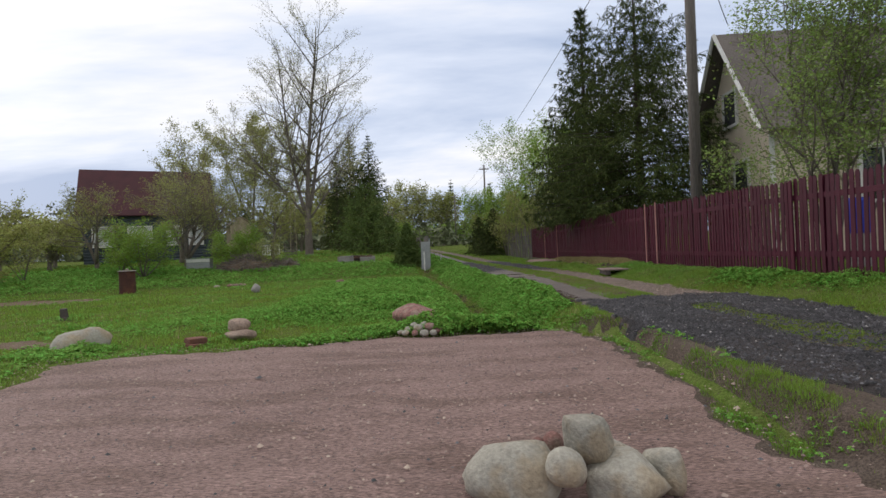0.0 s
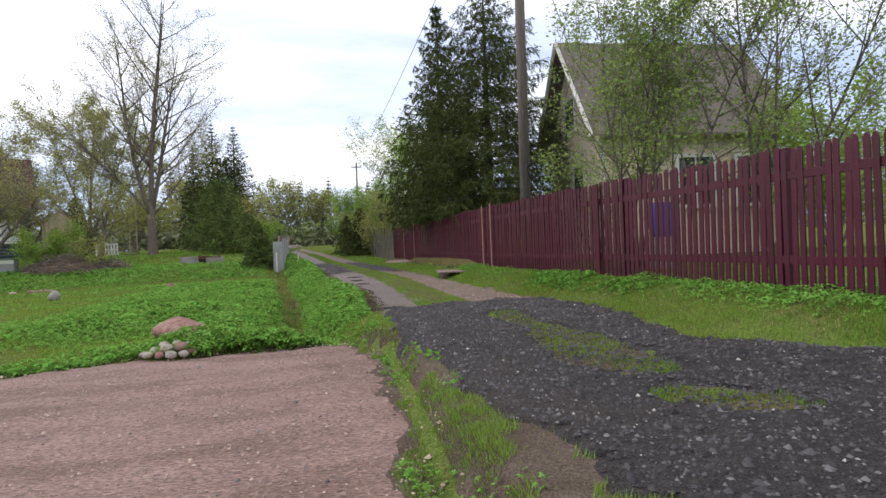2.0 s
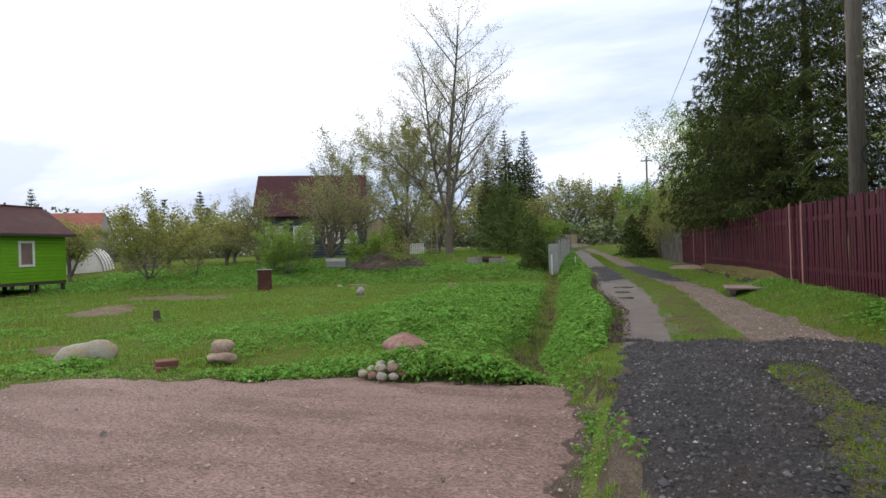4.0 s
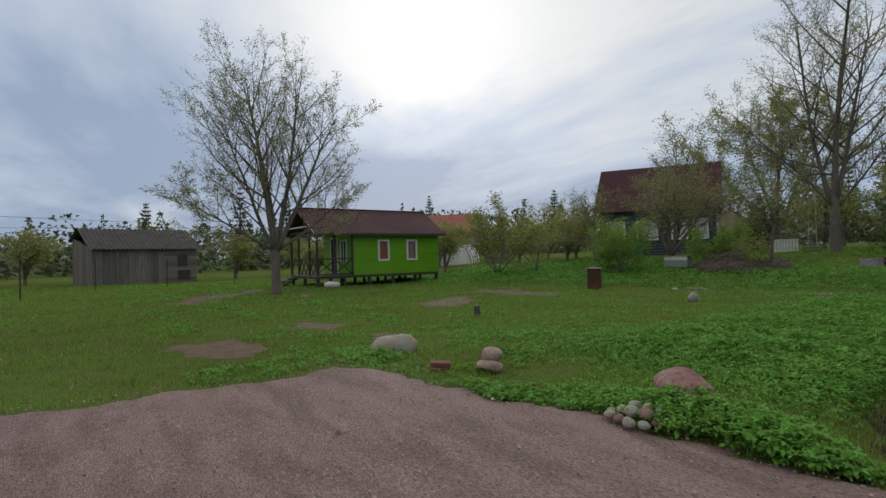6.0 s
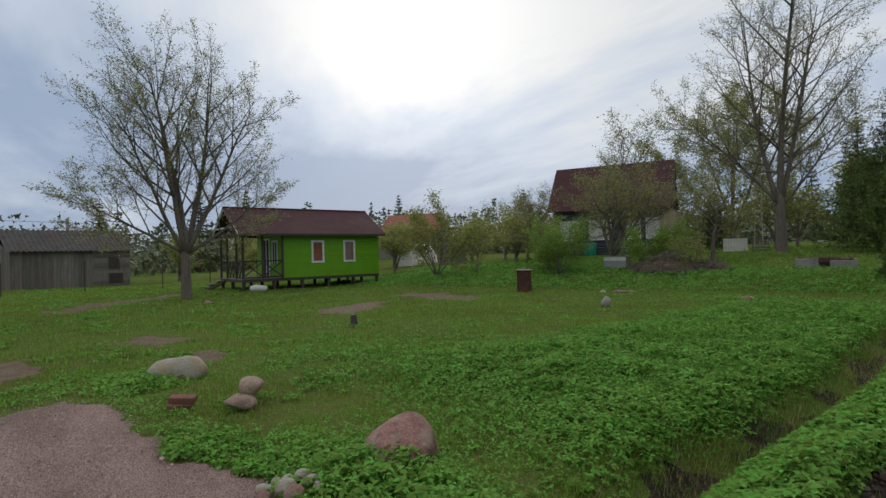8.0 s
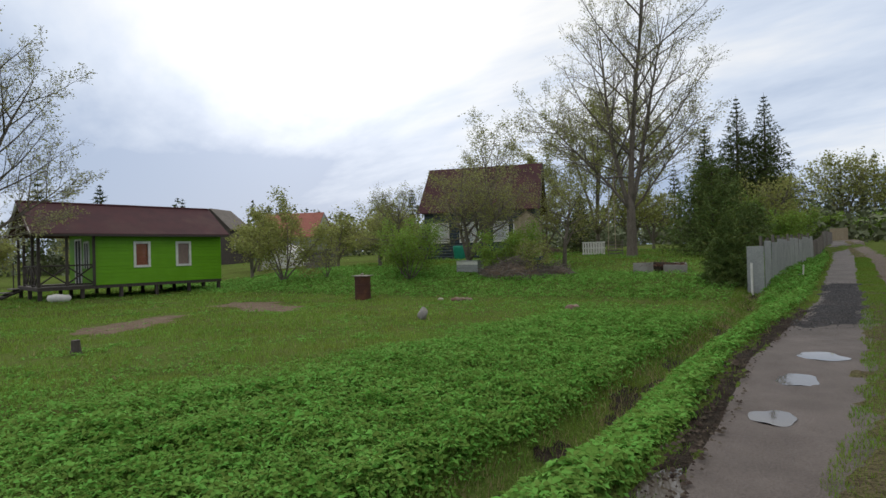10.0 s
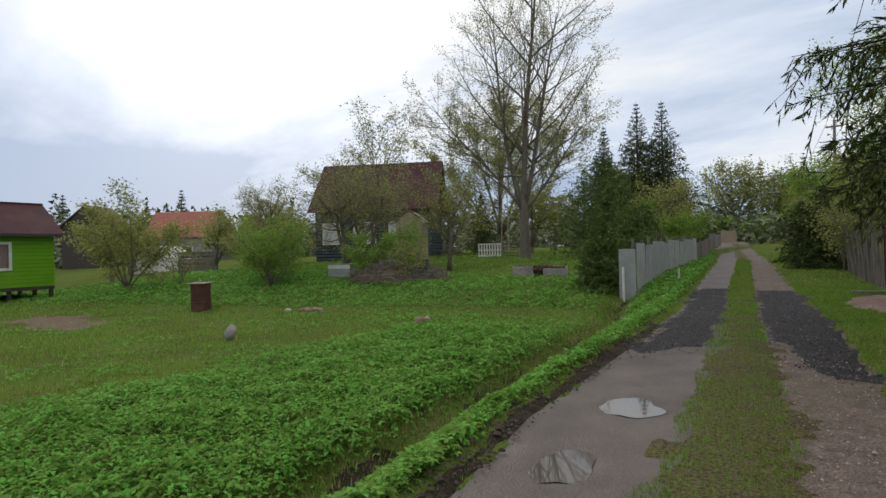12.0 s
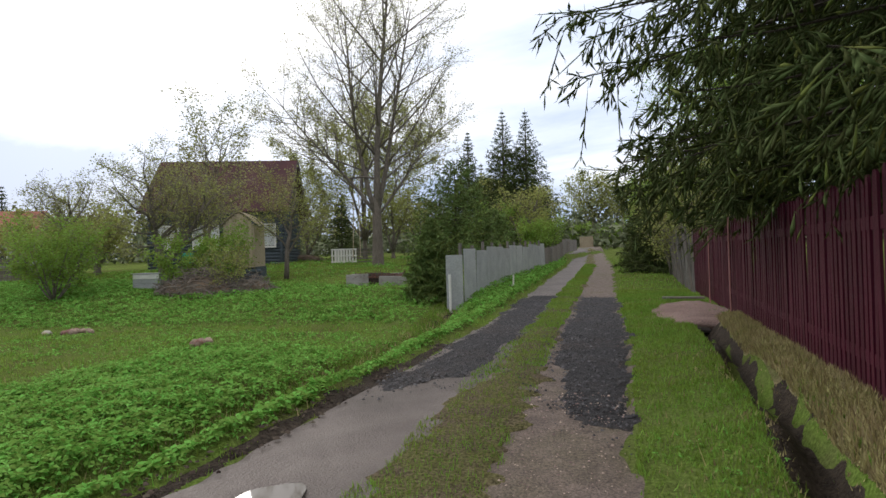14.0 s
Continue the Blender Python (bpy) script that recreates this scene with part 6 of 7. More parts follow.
part("soil", rock_mesh("soil", 0.86, 0.38, 0.42, 9, M_PEAT, 0.2, 3), M_PEAT, rb, "dark heaped soil")
sh, bg = Shape(), random.Random(12)
for i in range(420):
    px, py = bg.uniform(-0.85, 0.85), bg.uniform(-0.38, 0.38)
    q = Vector((px, py, 0.26))
    d = Vector((bg.gauss(0, 0.8), bg.gauss(0, 0.8), bg.uniform(0.1, 0.9))).normalized() * bg.uniform(0.12, 0.34)
    sh.tube([q, q + d * 0.6, q + d + Vector((0, 0, -0.06))], [0.010, 0.008, 0.005], 3, False)
part("dead_stalks", sh, M_STALK, rb, "reddish-brown dead stalks")["kind"] = "stuff"

# rusty barrel with a plate on top
br = thing("oil_barrel", "rusty brown steel barrel covered with a flat plate", "barrel", pose(-13.7, 20.82, hz(-13.7, 20.82) - 0.02))
prof = [(0.0, 0.285), (0.02, 0.295), (0.28, 0.29), (0.295, 0.303), (0.31, 0.29), (0.57, 0.29), (0.585, 0.303), (0.60, 0.29), (0.86, 0.293), (0.88, 0.285)]
part("drum", Shape().tube([(0, 0, z) for z, r in prof], [r for z, r in prof], 24), M_RUST, br, smooth=False)
part("cover_plate", Shape().box(-0.31, -0.29, 0.885, 0.31, 0.29, 0.905, pose(0, 0, 0, 1.5, 1, 25)), M_GREYWOOD, br, "grey flat board cover")
rock("pale stone weighting the barrel cover", -13.68, 20.8, (0.14, 0.12, 0.08), 95, z=hz(-13.7, 20.82) + 0.93, name="weight_stone", category="stone")
st = thing("tree_stump", "short dark cut stump standing in the meadow", "stump", pose(-8.82, 10.99, hz(-8.82, 10.99) - 0.03, 3, -4, 0))
part("stump", Shape().tube([(0, 0, 0), (0, 0, 0.06), (0.005, 0, 0.2), (0.01, 0, 0.27)], [0.095, 0.08, 0.07, 0.066], 11), M_DARKWOOD, st)
part("bracket", Shape().box(0.02, -0.1, 0.0, 0.10, -0.06, 0.10), M_GREYWOOD, st)

# white plank box on the garden bank
wb2 = thing("plank_box", "whitewashed low plank box standing on the bank", "plank box", pose(-13.72, 26.6, hz(-13.7, 26.6) + 0.1, 0, 0, 5))
for i in range(3):
    part("plank", Shape().box(-0.58, 0.0, 0.03 + i * 0.165, 0.58, 0.03, 0.03 + i * 0.165 + 0.155), M_WHITE if i == 2 else M_SLATEPALE, wb2)
    part("plank", Shape().box(-0.58, 0.42, 0.03 + i * 0.165, 0.58, 0.45, 0.03 + i * 0.165 + 0.155), M_SLATEPALE, wb2)
    for xx in (-0.58, 0.55):
        part("end_plank", Shape().box(xx, 0.032, 0.03 + i * 0.165, xx + 0.03, 0.418, 0.03 + i * 0.165 + 0.155), M_SLATEPALE, wb2)
for xx in (-0.5, 0.46):
    for yy in (0.035, 0.375):
        part("leg", Shape().box(xx, yy, -0.2, xx + 0.04, yy + 0.04, 0.5), M_GREYWOOD, wb2)
part("lid", Shape().box(-0.62, -0.03, 0.525, 0.62, 0.48, 0.55), M_SLATEPALE, wb2, "greyish white board lid")

# white slatted crate by the swing tree
cr = thing("slatted_crate", "white slatted wooden crate by the swing tree", "crate", pose(-14.5, 39.3, hz(-14.5, 39.3), 0, 0, 20))
for i in range(8):
    part("slat", Shape().box(-0.62 + i * 0.165, 0, 0.05, -0.62 + i * 0.165 + 0.08, 0.02, 0.85), M_WHITE, cr)
    part("slat", Shape().box(-0.62 + i * 0.165, 0.8, 0.05, -0.62 + i * 0.165 + 0.08, 0.82, 0.85), M_WHITE, cr)
for z in (0.08, 0.42, 0.78):
    for yy in (-0.022, 0.822):
        part("rail", Shape().box(-0.64, yy, z, 0.64, yy + 0.02, z + 0.07), M_WHITE, cr)
    for xx in (-0.64, 0.62):
        part("rail", Shape().box(xx, 0.0, z, xx + 0.02, 0.82, z + 0.07), M_WHITE, cr)
pl = thing("timber_rack", "grey timber rack leaning beside the crate", "timber rack", pose(-13.1, 39.5, hz(-13.1, 39.5), 0, 0, 20))
for i in range(5):
    part("rail", Shape().box(-0.45, 0, 0.1 + i * 0.17, 0.45, 0.03, 0.17 + i * 0.17), M_GREYWOOD, pl)
for xx in (-0.45, 0.41):
    part("upright", Shape().box(xx, 0.032, 0, xx + 0.04, 0.07, 0.95), M_GREYWOOD, pl)

# rope swing
sw = thing("rope_swing", "pale rope swing hanging from the tall tree", "swing", pose(-12.15, 37.2, hz(-12.15, 37.2)))
for xx in (-0.22, 0.22):
    part("rope", Shape().tube([(xx, 0, 0.45), (xx * 0.8, 0.05, 2.5), (xx * 0.7, 0.1, 4.5)], 0.022, 5), M_PALEBOARD, sw)
part("seat", Shape().box(-0.3, -0.12, 0.42, 0.3, 0.12, 0.45), M_GREYWOOD, sw)
part("branch_hook", Shape().tube([(-0.5, 0.12, 4.5), (0.5, 0.12, 4.52), (1.1, 0.5, 4.4)], [0.05, 0.06, 0.08], 6), M_BARK, sw)

# brushwood heap
def brush_heap(x, y, rx, ry, h, n, seed, label):
    rg = random.Random(seed)
    sh = Shape()
    for i in range(n):
        a, u = rg.uniform(0, 6.283), math.sqrt(rg.random())
        px, py = rx * u * math.cos(a), ry * u * math.sin(a)
        z = h * (1 - u * u) * rg.random()
        d = Vector((rg.gauss(0, 1), rg.gauss(0, 1), rg.gauss(0, 0.35))).normalized() * rg.uniform(0.25, 0.7)
        p = Vector((px, py, z + 0.03))
        sh.tube([p - d / 2, p + Vector((0, 0, rg.uniform(0, 0.1))), p + d / 2], [0.014, 0.012, 0.006], 3, False)
    t = thing("brushwood_heap", label, "brushwood heap", pose(x, y, hz(x, y)))
    o = part("brush", sh, M_TWIG, t)
    o["kind"] = "stuff"
    part("mound", rock_mesh("mound", rx * 0.85, ry * 0.8, h * 0.62, seed, M_DIRT, 0.25, 3), M_DIRT, t, "brown earth and dead leaf mound")
    return t


brush_heap(-11.3, 26.7, 1.7, 1.0, 0.85, 900, 5, "brown heap of brushwood and dead stalks on the bank")
brush_heap(-9.6, 27.2, 0.9, 0.6, 0.6, 400, 6, "small heap of dry straw-coloured stalks on the bank")
brush_heap(-22.5, 45.5, 2.0, 1.0, 0.8, 300, 7, "heap of cut branches behind the garden")

# bare earth patches in the meadow
EARTH = [[(-17.5, 17.6), (-15.5, 18.5), (-13, 17.8), (-12.2, 16.8), (-13.6, 16.2), (-15.5, 16.6), (-17, 16.8)], [(-26, 10.4), (-22.6, 8.9), (-20.5, 7.2), (-17.5, 5.8), (-18.3, 5.2), (-21.5, 6.4), (-24.2, 8.6), (-26.4, 9.6)],
         [(-14.8, 14.6), (-13.2, 14.3), (-11.4, 12.2), (-12, 11.2), (-13.8, 12.6)], [(-8.6, 5.2), (-7.2, 5.4), (-6.4, 4.8), (-7.2, 4.2), (-8.4, 4.3)], [(-10.4, 7.2), (-9.2, 7.6), (-8.4, 7.0), (-9.4, 6.5)], [(-7.4, 7.6), (-6.9, 7.9), (-6.4, 7.4), (-7, 7.1)]]
for poly in EARTH:
    xs, ys = [p[0] for p in poly], [p[1] for p in poly]
    drape("bare_soil", lambda x, y: inside(poly, x, y) + rag(x, y, 0.35) - 0.05, np.arange(min(xs) - 0.6, max(xs) + 0.6, 0.12), np.arange(min(ys) - 0.6, max(ys) + 0.6, 0.12), M_DIRT, 0.02,
          "worn patch of bare brown earth in the meadow", "bare soil")
drape("bare_soil", lambda x, y: np.minimum(0.17 - np.abs(x - X_DITCH(y) - 0.02), np.minimum(y - 8, 26.5 - y)) + rag(x, y, 0.16), np.arange(-2.8, 0.6, 0.07), np.arange(7.8, 27, 0.07), M_PEAT, 0.012,
      "damp brown bottom of the roadside ditch", "bare soil")
drape("bare_soil", lambda x, y: np.minimum(0.09 - np.abs(x - X_LEFT(y) + 0.06), np.minimum(y - 8.2, 21 - y)) + rag(x, y, 0.05), np.arange(-0.5, 1.6, 0.06), np.arange(8, 21.5, 0.06), M_PEAT, 0.024,
      "dark crumbling earth edge of the lane", "bare soil")
drape("bare_soil", lambda x, y: np.minimum(0.13 - np.abs(x - X_FENCE(y) + 0.5), np.minimum(y - 14.8, 23.8 - y)) + rag(x, y, 0.07), np.arange(2.6, 4.2, 0.05), np.arange(14.5, 24.2, 0.06), M_PEAT, 0.055,
      "dark earth of the narrow ditch by the fence", "bare soil")
drape("bare_soil", lambda x, y: 0.28 - np.hypot((x - 2.15), (y - 3.55) * 1.4) + rag(x, y, 0.12), np.arange(1.6, 2.8, 0.05), np.arange(3.0, 4.1, 0.05), M_DIRT, 0.012, "rusty brown earth spot in the gravel", "bare soil")


drape("bare_soil", lambda x, y: np.minimum(np.minimum(x - 0.70, X_LEFT(y) + 0.15 - x), np.minimum(y + 1, 7.0 - y)) + 0.03 - 0.07 * vnoise(x * 2.6, y * 2.6, 61) + rag(x, y, 0.1), np.arange(0.5, 2.3, 0.05), np.arange(-1, 7.4, 0.05), M_TRAMPLED, 0.012,
      "trampled bare earth between yard and lane", "bare soil")


drape("bare_soil", lambda x, y: np.maximum(inside(ISLAND, x, y), inside(TUFT, x, y)) + 0.12 + rag(x, y, 0.05), np.arange(2.0, 3.2, 0.05), np.arange(2.9, 7.5, 0.05), M_STRIP, 0.012,
      "earth of the grassy island in the gravel", "bare soil")
drape("bare_soil", lambda x, y: np.minimum(0.25 - np.abs(x - X_FENCE(y) + 0.08), np.minimum(y - 14.2, 23.6 - y)) + rag(x, y, 0.05), np.arange(2.8, 4.6, 0.06), np.arange(14, 25.7, 0.06), M_STRAW, 0.012,
      "bank of matted dry grass under the fence", "grass bank")


# ---- stones of the gravel ----
def pebbles(name, label, n, where, size, material, seed, box):
    rg = np.random.default_rng(seed)
    x, y = rg.uniform(box[0], box[2], n * 4), rg.uniform(box[1], box[3], n * 4)
    k = (where(x, y) > 0.05) & (rg.random(n * 4) < np.clip(7 / (1 + np.hypot(x - 1.6, y - 2.5)) ** 1.0, 0.06, 1))
    x, y = x[k][:n], y[k][:n]
    n = len(x)
    s = size * rg.lognormal(0, 0.4, n)
    base = np.array([(1, 0, 0), (0, 1, 0), (-1, 0, 0), (0, -1, 0), (0.2, 0.1, 0.8), (0, 0, -0.5)], float)
    V = base[None] * (0.7 + 0.6 * rg.random((n, 6, 1))) * s[:, None, None]
    a = rg.uniform(0, 6.28, n)
    c, sn = np.cos(a)[:, None], np.sin(a)[:, None]
    vx = V[:, :, 0] * c - V[:, :, 1] * sn + x[:, None]
    vy = V[:, :, 0] * sn + V[:, :, 1] * c + y[:, None]
    vz = V[:, :, 2] + (height(x, y) + 0.031)[:, None]
    F = np.array([(0, 1, 4), (1, 2, 4), (2, 3, 4), (3, 0, 4)])
    F = (F[None] + 6 * np.arange(n)[:, None, None]).reshape(-1, 3)
    tagged(new(name, mesh_np(name, np.stack([vx, vy, vz], 2).reshape(-1, 3), F, material)), label, "gravel", kind="stuff")


M_CLOD = mat("dark_earth_clod", (0.050, 0.038, 0.030), (0.085, 0.066, 0.054), rough=0.95, bump=0, fine=0.15, island=0.5, scale=3, spec=0.05)
M_STONE_D = mat("slag_stone", (0.055, 0.053, 0.058), (0.028, 0.027, 0.031), rough=0.65, bump=0, fine=0.1, island=0.75, scale=3)
M_STONE_M = mat("grey_slag_stone", (0.12, 0.120, 0.128), (0.075, 0.074, 0.078), rough=0.7, bump=0, fine=0.1, island=0.6, scale=3)
M_STONE_L = mat("pale_chip", (0.36, 0.34, 0.33), (0.24, 0.22, 0.21), rough=0.8, bump=0, fine=0.1, island=0.4, scale=3)
M_STONE_P = mat("pink_chip", (0.34, 0.25, 0.22), (0.26, 0.19, 0.165), rough=0.9, bump=0, fine=0.1, island=0.55, scale=3)
pebbles("slag_gravel", "loose black slag stones lying on the lane", 21000, sd_black, 0.0092, M_STONE_D, 1, (1.0, 0.0, 6.5, 8.8))
pebbles("slag_gravel", "loose black slag stones filling the wheel tracks", 16000, sd_patch, 0.009, M_STONE_D, 2, (-1.2, 18, 3, 28.5))
pebbles("slag_gravel", "loose grey slag stones among the black ones", 7000, sd_black, 0.0075, M_STONE_M, 11, (1.0, 0.0, 6.5, 8.8))
pebbles("slag_gravel", "loose grey slag stones in the wheel tracks", 2500, sd_patch, 0.009, M_STONE_M, 12, (-1.2, 18, 3, 28.5))
pebbles("slag_gravel", "black slag stones strewn past the gravel fill", 4500, lambda x, y: np.where((x > X_LEFT(y)) & (x < X_RIGHT(y)), sd_patch(x, y) + 0.55, -1), 0.0085, M_STONE_D, 15, (-1.2, 16.5, 3.2, 29))
pebbles("earth_clods", "crumbled dark earth clods along the lane edge", 3500, lambda x, y: 0.19 - np.abs(x - X_LEFT(y) + 0.03), 0.013, M_CLOD, 17, (-0.6, 8.5, 1.6, 21))
pebbles("slag_gravel", "slag stones strewn over the grassy island", 2600, lambda x, y: np.maximum(inside(ISLAND, x, y), inside(TUFT, x, y)) + 0.16, 0.0085, M_STONE_D, 18, (2.0, 2.9, 3.1, 7.4))
pebbles("pale_chips", "scattered pale stone chips in the gravel", 900, sd_black, 0.006, M_STONE_L, 3, (1.0, 0.0, 6.5, 8.8))
pebbles("granite_chips", "loose pink granite chips on the yard", 11000, lambda x, y: inside(YARD, x, y) + 0.30 + rag(x, y, 0.12), 0.0055, M_STONE_P, 4, (-5.5, 0.5, 1.2, 7.2))
pebbles("dark_chips", "small dark stones strewn over the yard", 1500, lambda x, y: inside(YARD, x, y), 0.006, M_STONE_M, 14, (-5.5, 0.5, 1.2, 7.2))
pebbles("lane_chips", "small stones pressed into the stony wheel track", 5000, lambda x, y: np.minimum(x - X_MID1(y), X_RIGHT(y) - x), 0.0055, M_STONE_P, 6, (1, 8.5, 3.6, 19))


# ---- grass and weeds ----
def scatter(n, seed, rmin, rmax, power):
    """Places round the walked line, thinning out with distance."""
    rg = np.random.default_rng(seed)
    t = rg.random(n)
    cx = np.interp(t, [0, 0.15, 0.4, 1], [0.2, 1.2, 1.8, 2.6])
    cy = np.interp(t, [0, 0.15, 0.4, 1], [0.5, 1.2, 4.5, 14])
    u = rg.random(n)
    r = (rmin ** power + u * (rmax ** power - rmin ** power)) ** (1 / power)
    a = rg.uniform(-2.6, 1.35, n)
    x, y = cx + r * np.sin(a), cy + r * np.cos(a)
    near = np.minimum.reduce([np.hypot(x - u, y - v) for u, v in ((0.2, 0.5), (1.2, 1.2), (1.6, 3), (1.8, 4.5), (2.1, 8), (2.3, 11), (2.6, 14))])
    return x, y, near, rg


def bare(x, y):
    """Positive where nothing grows."""
    road = np.where(y > 7.9, np.maximum(np.minimum(x - X_LEFT(y), X_MID0(y) - x), np.minimum(x - X_MID1(y), X_RIGHT(y) - x)), -1)
    return np.maximum(np.maximum(inside(YARD, x, y) + rag(x, y, 0.09), sd_black(x, y)), road + rag(x, y, 0.09))


def middle(x, y):
    return (x > X_LEFT(y) - 0.05) & (x < X_RIGHT(y) + 0.1)


def blades(name, label, n, seed, material, keep, hgt, wid, rmax=42, power=0.75, box=None):
    x, y, r, rg = scatter(n, seed, 0.7, rmax, power)
    if box:
        v = rg.random(n)
        y = box[1] + (box[3] - box[1]) * v ** 1.5
        x = box[0](y) + (box[2](y) - box[0](y)) * rg.random(n)
        r = np.maximum(2.0, y - 9) * 0.6
    k = keep(x, y, rg)
    x, y, r = x[k], y[k], r[k]
    m = len(x)
    h = hgt(x, y, r) * rg.uniform(0.55, 1.35, m)
    w = wid * (1 + 0.24 * r) * rg.uniform(0.7, 1.3, m)
    a = rg.uniform(0, 6.283, m)
    lean = rg.uniform(0.1, 0.75, m) * h
    z = height(x, y) - 0.005
    dx, dy = np.cos(a), np.sin(a)
    b = a + rg.uniform(1.0, 2.2, m)
    P0 = np.stack([x, y, z], 1)
    mid = np.stack([x + dx * lean * 0.35, y + dy * lean * 0.35, z + h * 0.55], 1)
    tip = np.stack([x + dx * lean, y + dy * lean, z + h], 1)
    side = np.stack([np.cos(b), np.sin(b), 0 * b], 1) * w[:, None]
    V = np.stack([P0 + side, tip, P0 - side], 1).reshape(-1, 3)
    tagged(new(name, mesh_np(name, V, np.arange(m * 3).reshape(m, 3), material)), label, "grass", kind="stuff")
    return m


def ridge(x, y):
    """The tall band of weeds along the field side of the ditch."""
    xd = X_DITCH(y)
    return ramp01(x, xd - 5.5 + 0.9 * vnoise(x * 0.7, y * 0.7, 23), xd - 3.2) * (1 - ramp01(x, xd - 0.4, xd - 0.15)) * ramp01(y, 8.2, 10) * (1 - ramp01(y, 20, 24))


def lush(x, y):
    """How thickly broad-leaved weeds grow, 0 to 1."""
    xd, xl, xf, xr = X_DITCH(y), X_LEFT(y), X_FENCE(y), X_RIGHT(y)
    bank = ramp01(x, xd + 0.1, xd + 0.3) * (1 - ramp01(x, xl - 0.26, xl - 0.12)) * ramp01(y, 7.4, 8.6)
    field = (1 - ramp01(x, xd - 0.4, xd - 0.15)) * ramp01(x, xd - 8.5, xd - 3.5) * ramp01(y, 7.5, 9.5) * (1 - ramp01(y, 22.5, 25)) * ramp01(vnoise(x * 0.5, y * 0.5, 21) + 0.55 * vnoise(x * 1.6, y * 1.6, 22), -0.6, 0.05)
    stone = np.exp(-(((x + 1.0) / 1.35) ** 2 + ((y - 7.35) / 0.65) ** 2) ** 2)
    rim = ramp01(inside(YARD, x, y), -0.75, -0.3) * (y > 5.9) * (x < 0.4) * (0.25 + 0.6 * ramp01(x, -3.4, -2.3))
    fence = ramp01(x, xf - 1.05, xf - 0.6) * (1 - ramp01(x, xf + 0.5, xf + 1.0)) * ramp01(y, 3.8, 5) * (1 - ramp01(y, 13, 16)) * (0.35 + 0.45 * ramp01(vnoise(x * 1.6, y * 1.6, 69), -0.3, 0.3))
    garden = ramp01(y + np.where(x < -3, 0.3 * (-3 - np.maximum(x, -22)), 0), 24.4, 25.2) * (1 - ramp01(y, 28, 30)) * (x < xd - 0.5) * 0.75
    left = np.exp(-(((x + 5.5) / 0.75) ** 2 + ((y - 6.5) / 0.5) ** 2) ** 2)
    verge = ((x > 0.75) & (x < 2.0) & (y < 7.2)) * ramp01(vnoise(x * 2.2, y * 2.2, 63), 0.1, 0.35) * 0.3
    right = ((x > xr + 0.1) & (x < xf - 0.65) & (y > 13)) * ramp01(vnoise(x * 1.8, y * 1.8, 64), 0.0, 0.5) * 0.16
    return np.clip(np.maximum.reduce([ridge(x, y), ((x < -3.5) & (y > 4) & (inside(YARD, x, y) < -0.15)) * ramp01(vnoise(x * 1.1, y * 1.1, 65) + 0.7 * vnoise(x * 3.1, y * 3.1, 66), 0.1, 0.7) * np.where(y > 10, 0.26, 0.38), verge, right, bank, field * 0.5, stone, rim, fence, garden, left]), 0, 1)


def cushion(x, y):
    """Height of the leafy canopy over the ground."""
    stone = np.exp(-(((x + 0.75) / 1.0) ** 2 + ((y - 7.3) / 0.5) ** 2))
    return 0.035 + 0.125 * lush(x, y) * (0.5 + 0.5 * vnoise(x * 1.9, y * 1.9, 31)) * (0.75 + 0.5 * vnoise(x * 5.5, y * 5.5, 32)) + 0.10 * ramp01(y, 24.5, 26) + 0.075 * ridge(x, y) * (0.8 + 0.4 * vnoise(x * 3.5, y * 3.5, 33)) + 0.15 * stone


def in_meadow(x, y, rg):
    soil = np.full(x.shape, -1.0)
    for poly in EARTH:
        soil = np.maximum(soil, inside(poly, x, y) + 0.1)
    ditch = (np.abs(x - X_DITCH(y)) < 0.24) & (y > 8.2) & (y < 26.5)
    ditch |= (np.abs(x - X_FENCE(y) + 0.5) < 0.16) & (y > 14.8) & (y < 23.6)
    p = np.where(soil > 0, 0.07, 1.0) * np.where(ditch, 0.22, 1.0) * np.where(middle(x, y), 0.6, 1.0)
    p = p * np.where((y < 7.2) & (x > 0.8) & (x < 1.9), 0.04 + 0.96 * ramp01(vnoise(x * 2.6, y * 2.6, 61), -0.15, 0.3), 1.0)
    p = p * np.where(lush(x, y) > 0.6, 0.45, 1.0) * np.clip(0.75 + 0.5 * vnoise(x * 0.8, y * 0.8, 41) + 0.55 * vnoise(x * 2.9, y * 2.9, 44), 0.12, 1)
    return (bare(x, y) < -0.02) & (rg.random(len(x)) < p) & (x < X_FENCE(y) + 3)


blades("grass", "short bright spring grass of the meadow and verges", 680000, 1, M_GRASS, in_meadow,
       lambda x, y, r: np.where(middle(x, y), 0.035, np.where(((y < 7.2) & (x > 0.6)) | ((x > X_RIGHT(y)) & (y > 12)), 0.045, 0.050 + 0.024 * vnoise(x * 1.1, y * 1.1, 42) + 0.026 * vnoise(x * 3.7, y * 3.7, 43))) * (1 + 0.012 * r), 0.0028)
strip = (lambda y: X_MID0(y) - 0.06, 8.0, lambda y: X_MID1(y) + 0.06, 46)
blades("grass", "sparse short grass on the strip between the wheel tracks", 110000, 7, M_GRASS,
       lambda x, y, rg: (bare(x, y) < 0.03) & (rg.random(len(x)) < 0.35 + 0.65 * ramp01(vnoise(x * 2.1, y * 2.1, 81), -0.5, 0.2)),
       lambda x, y, r: 0.045 + 0.0008 * r, 0.0034, box=strip)
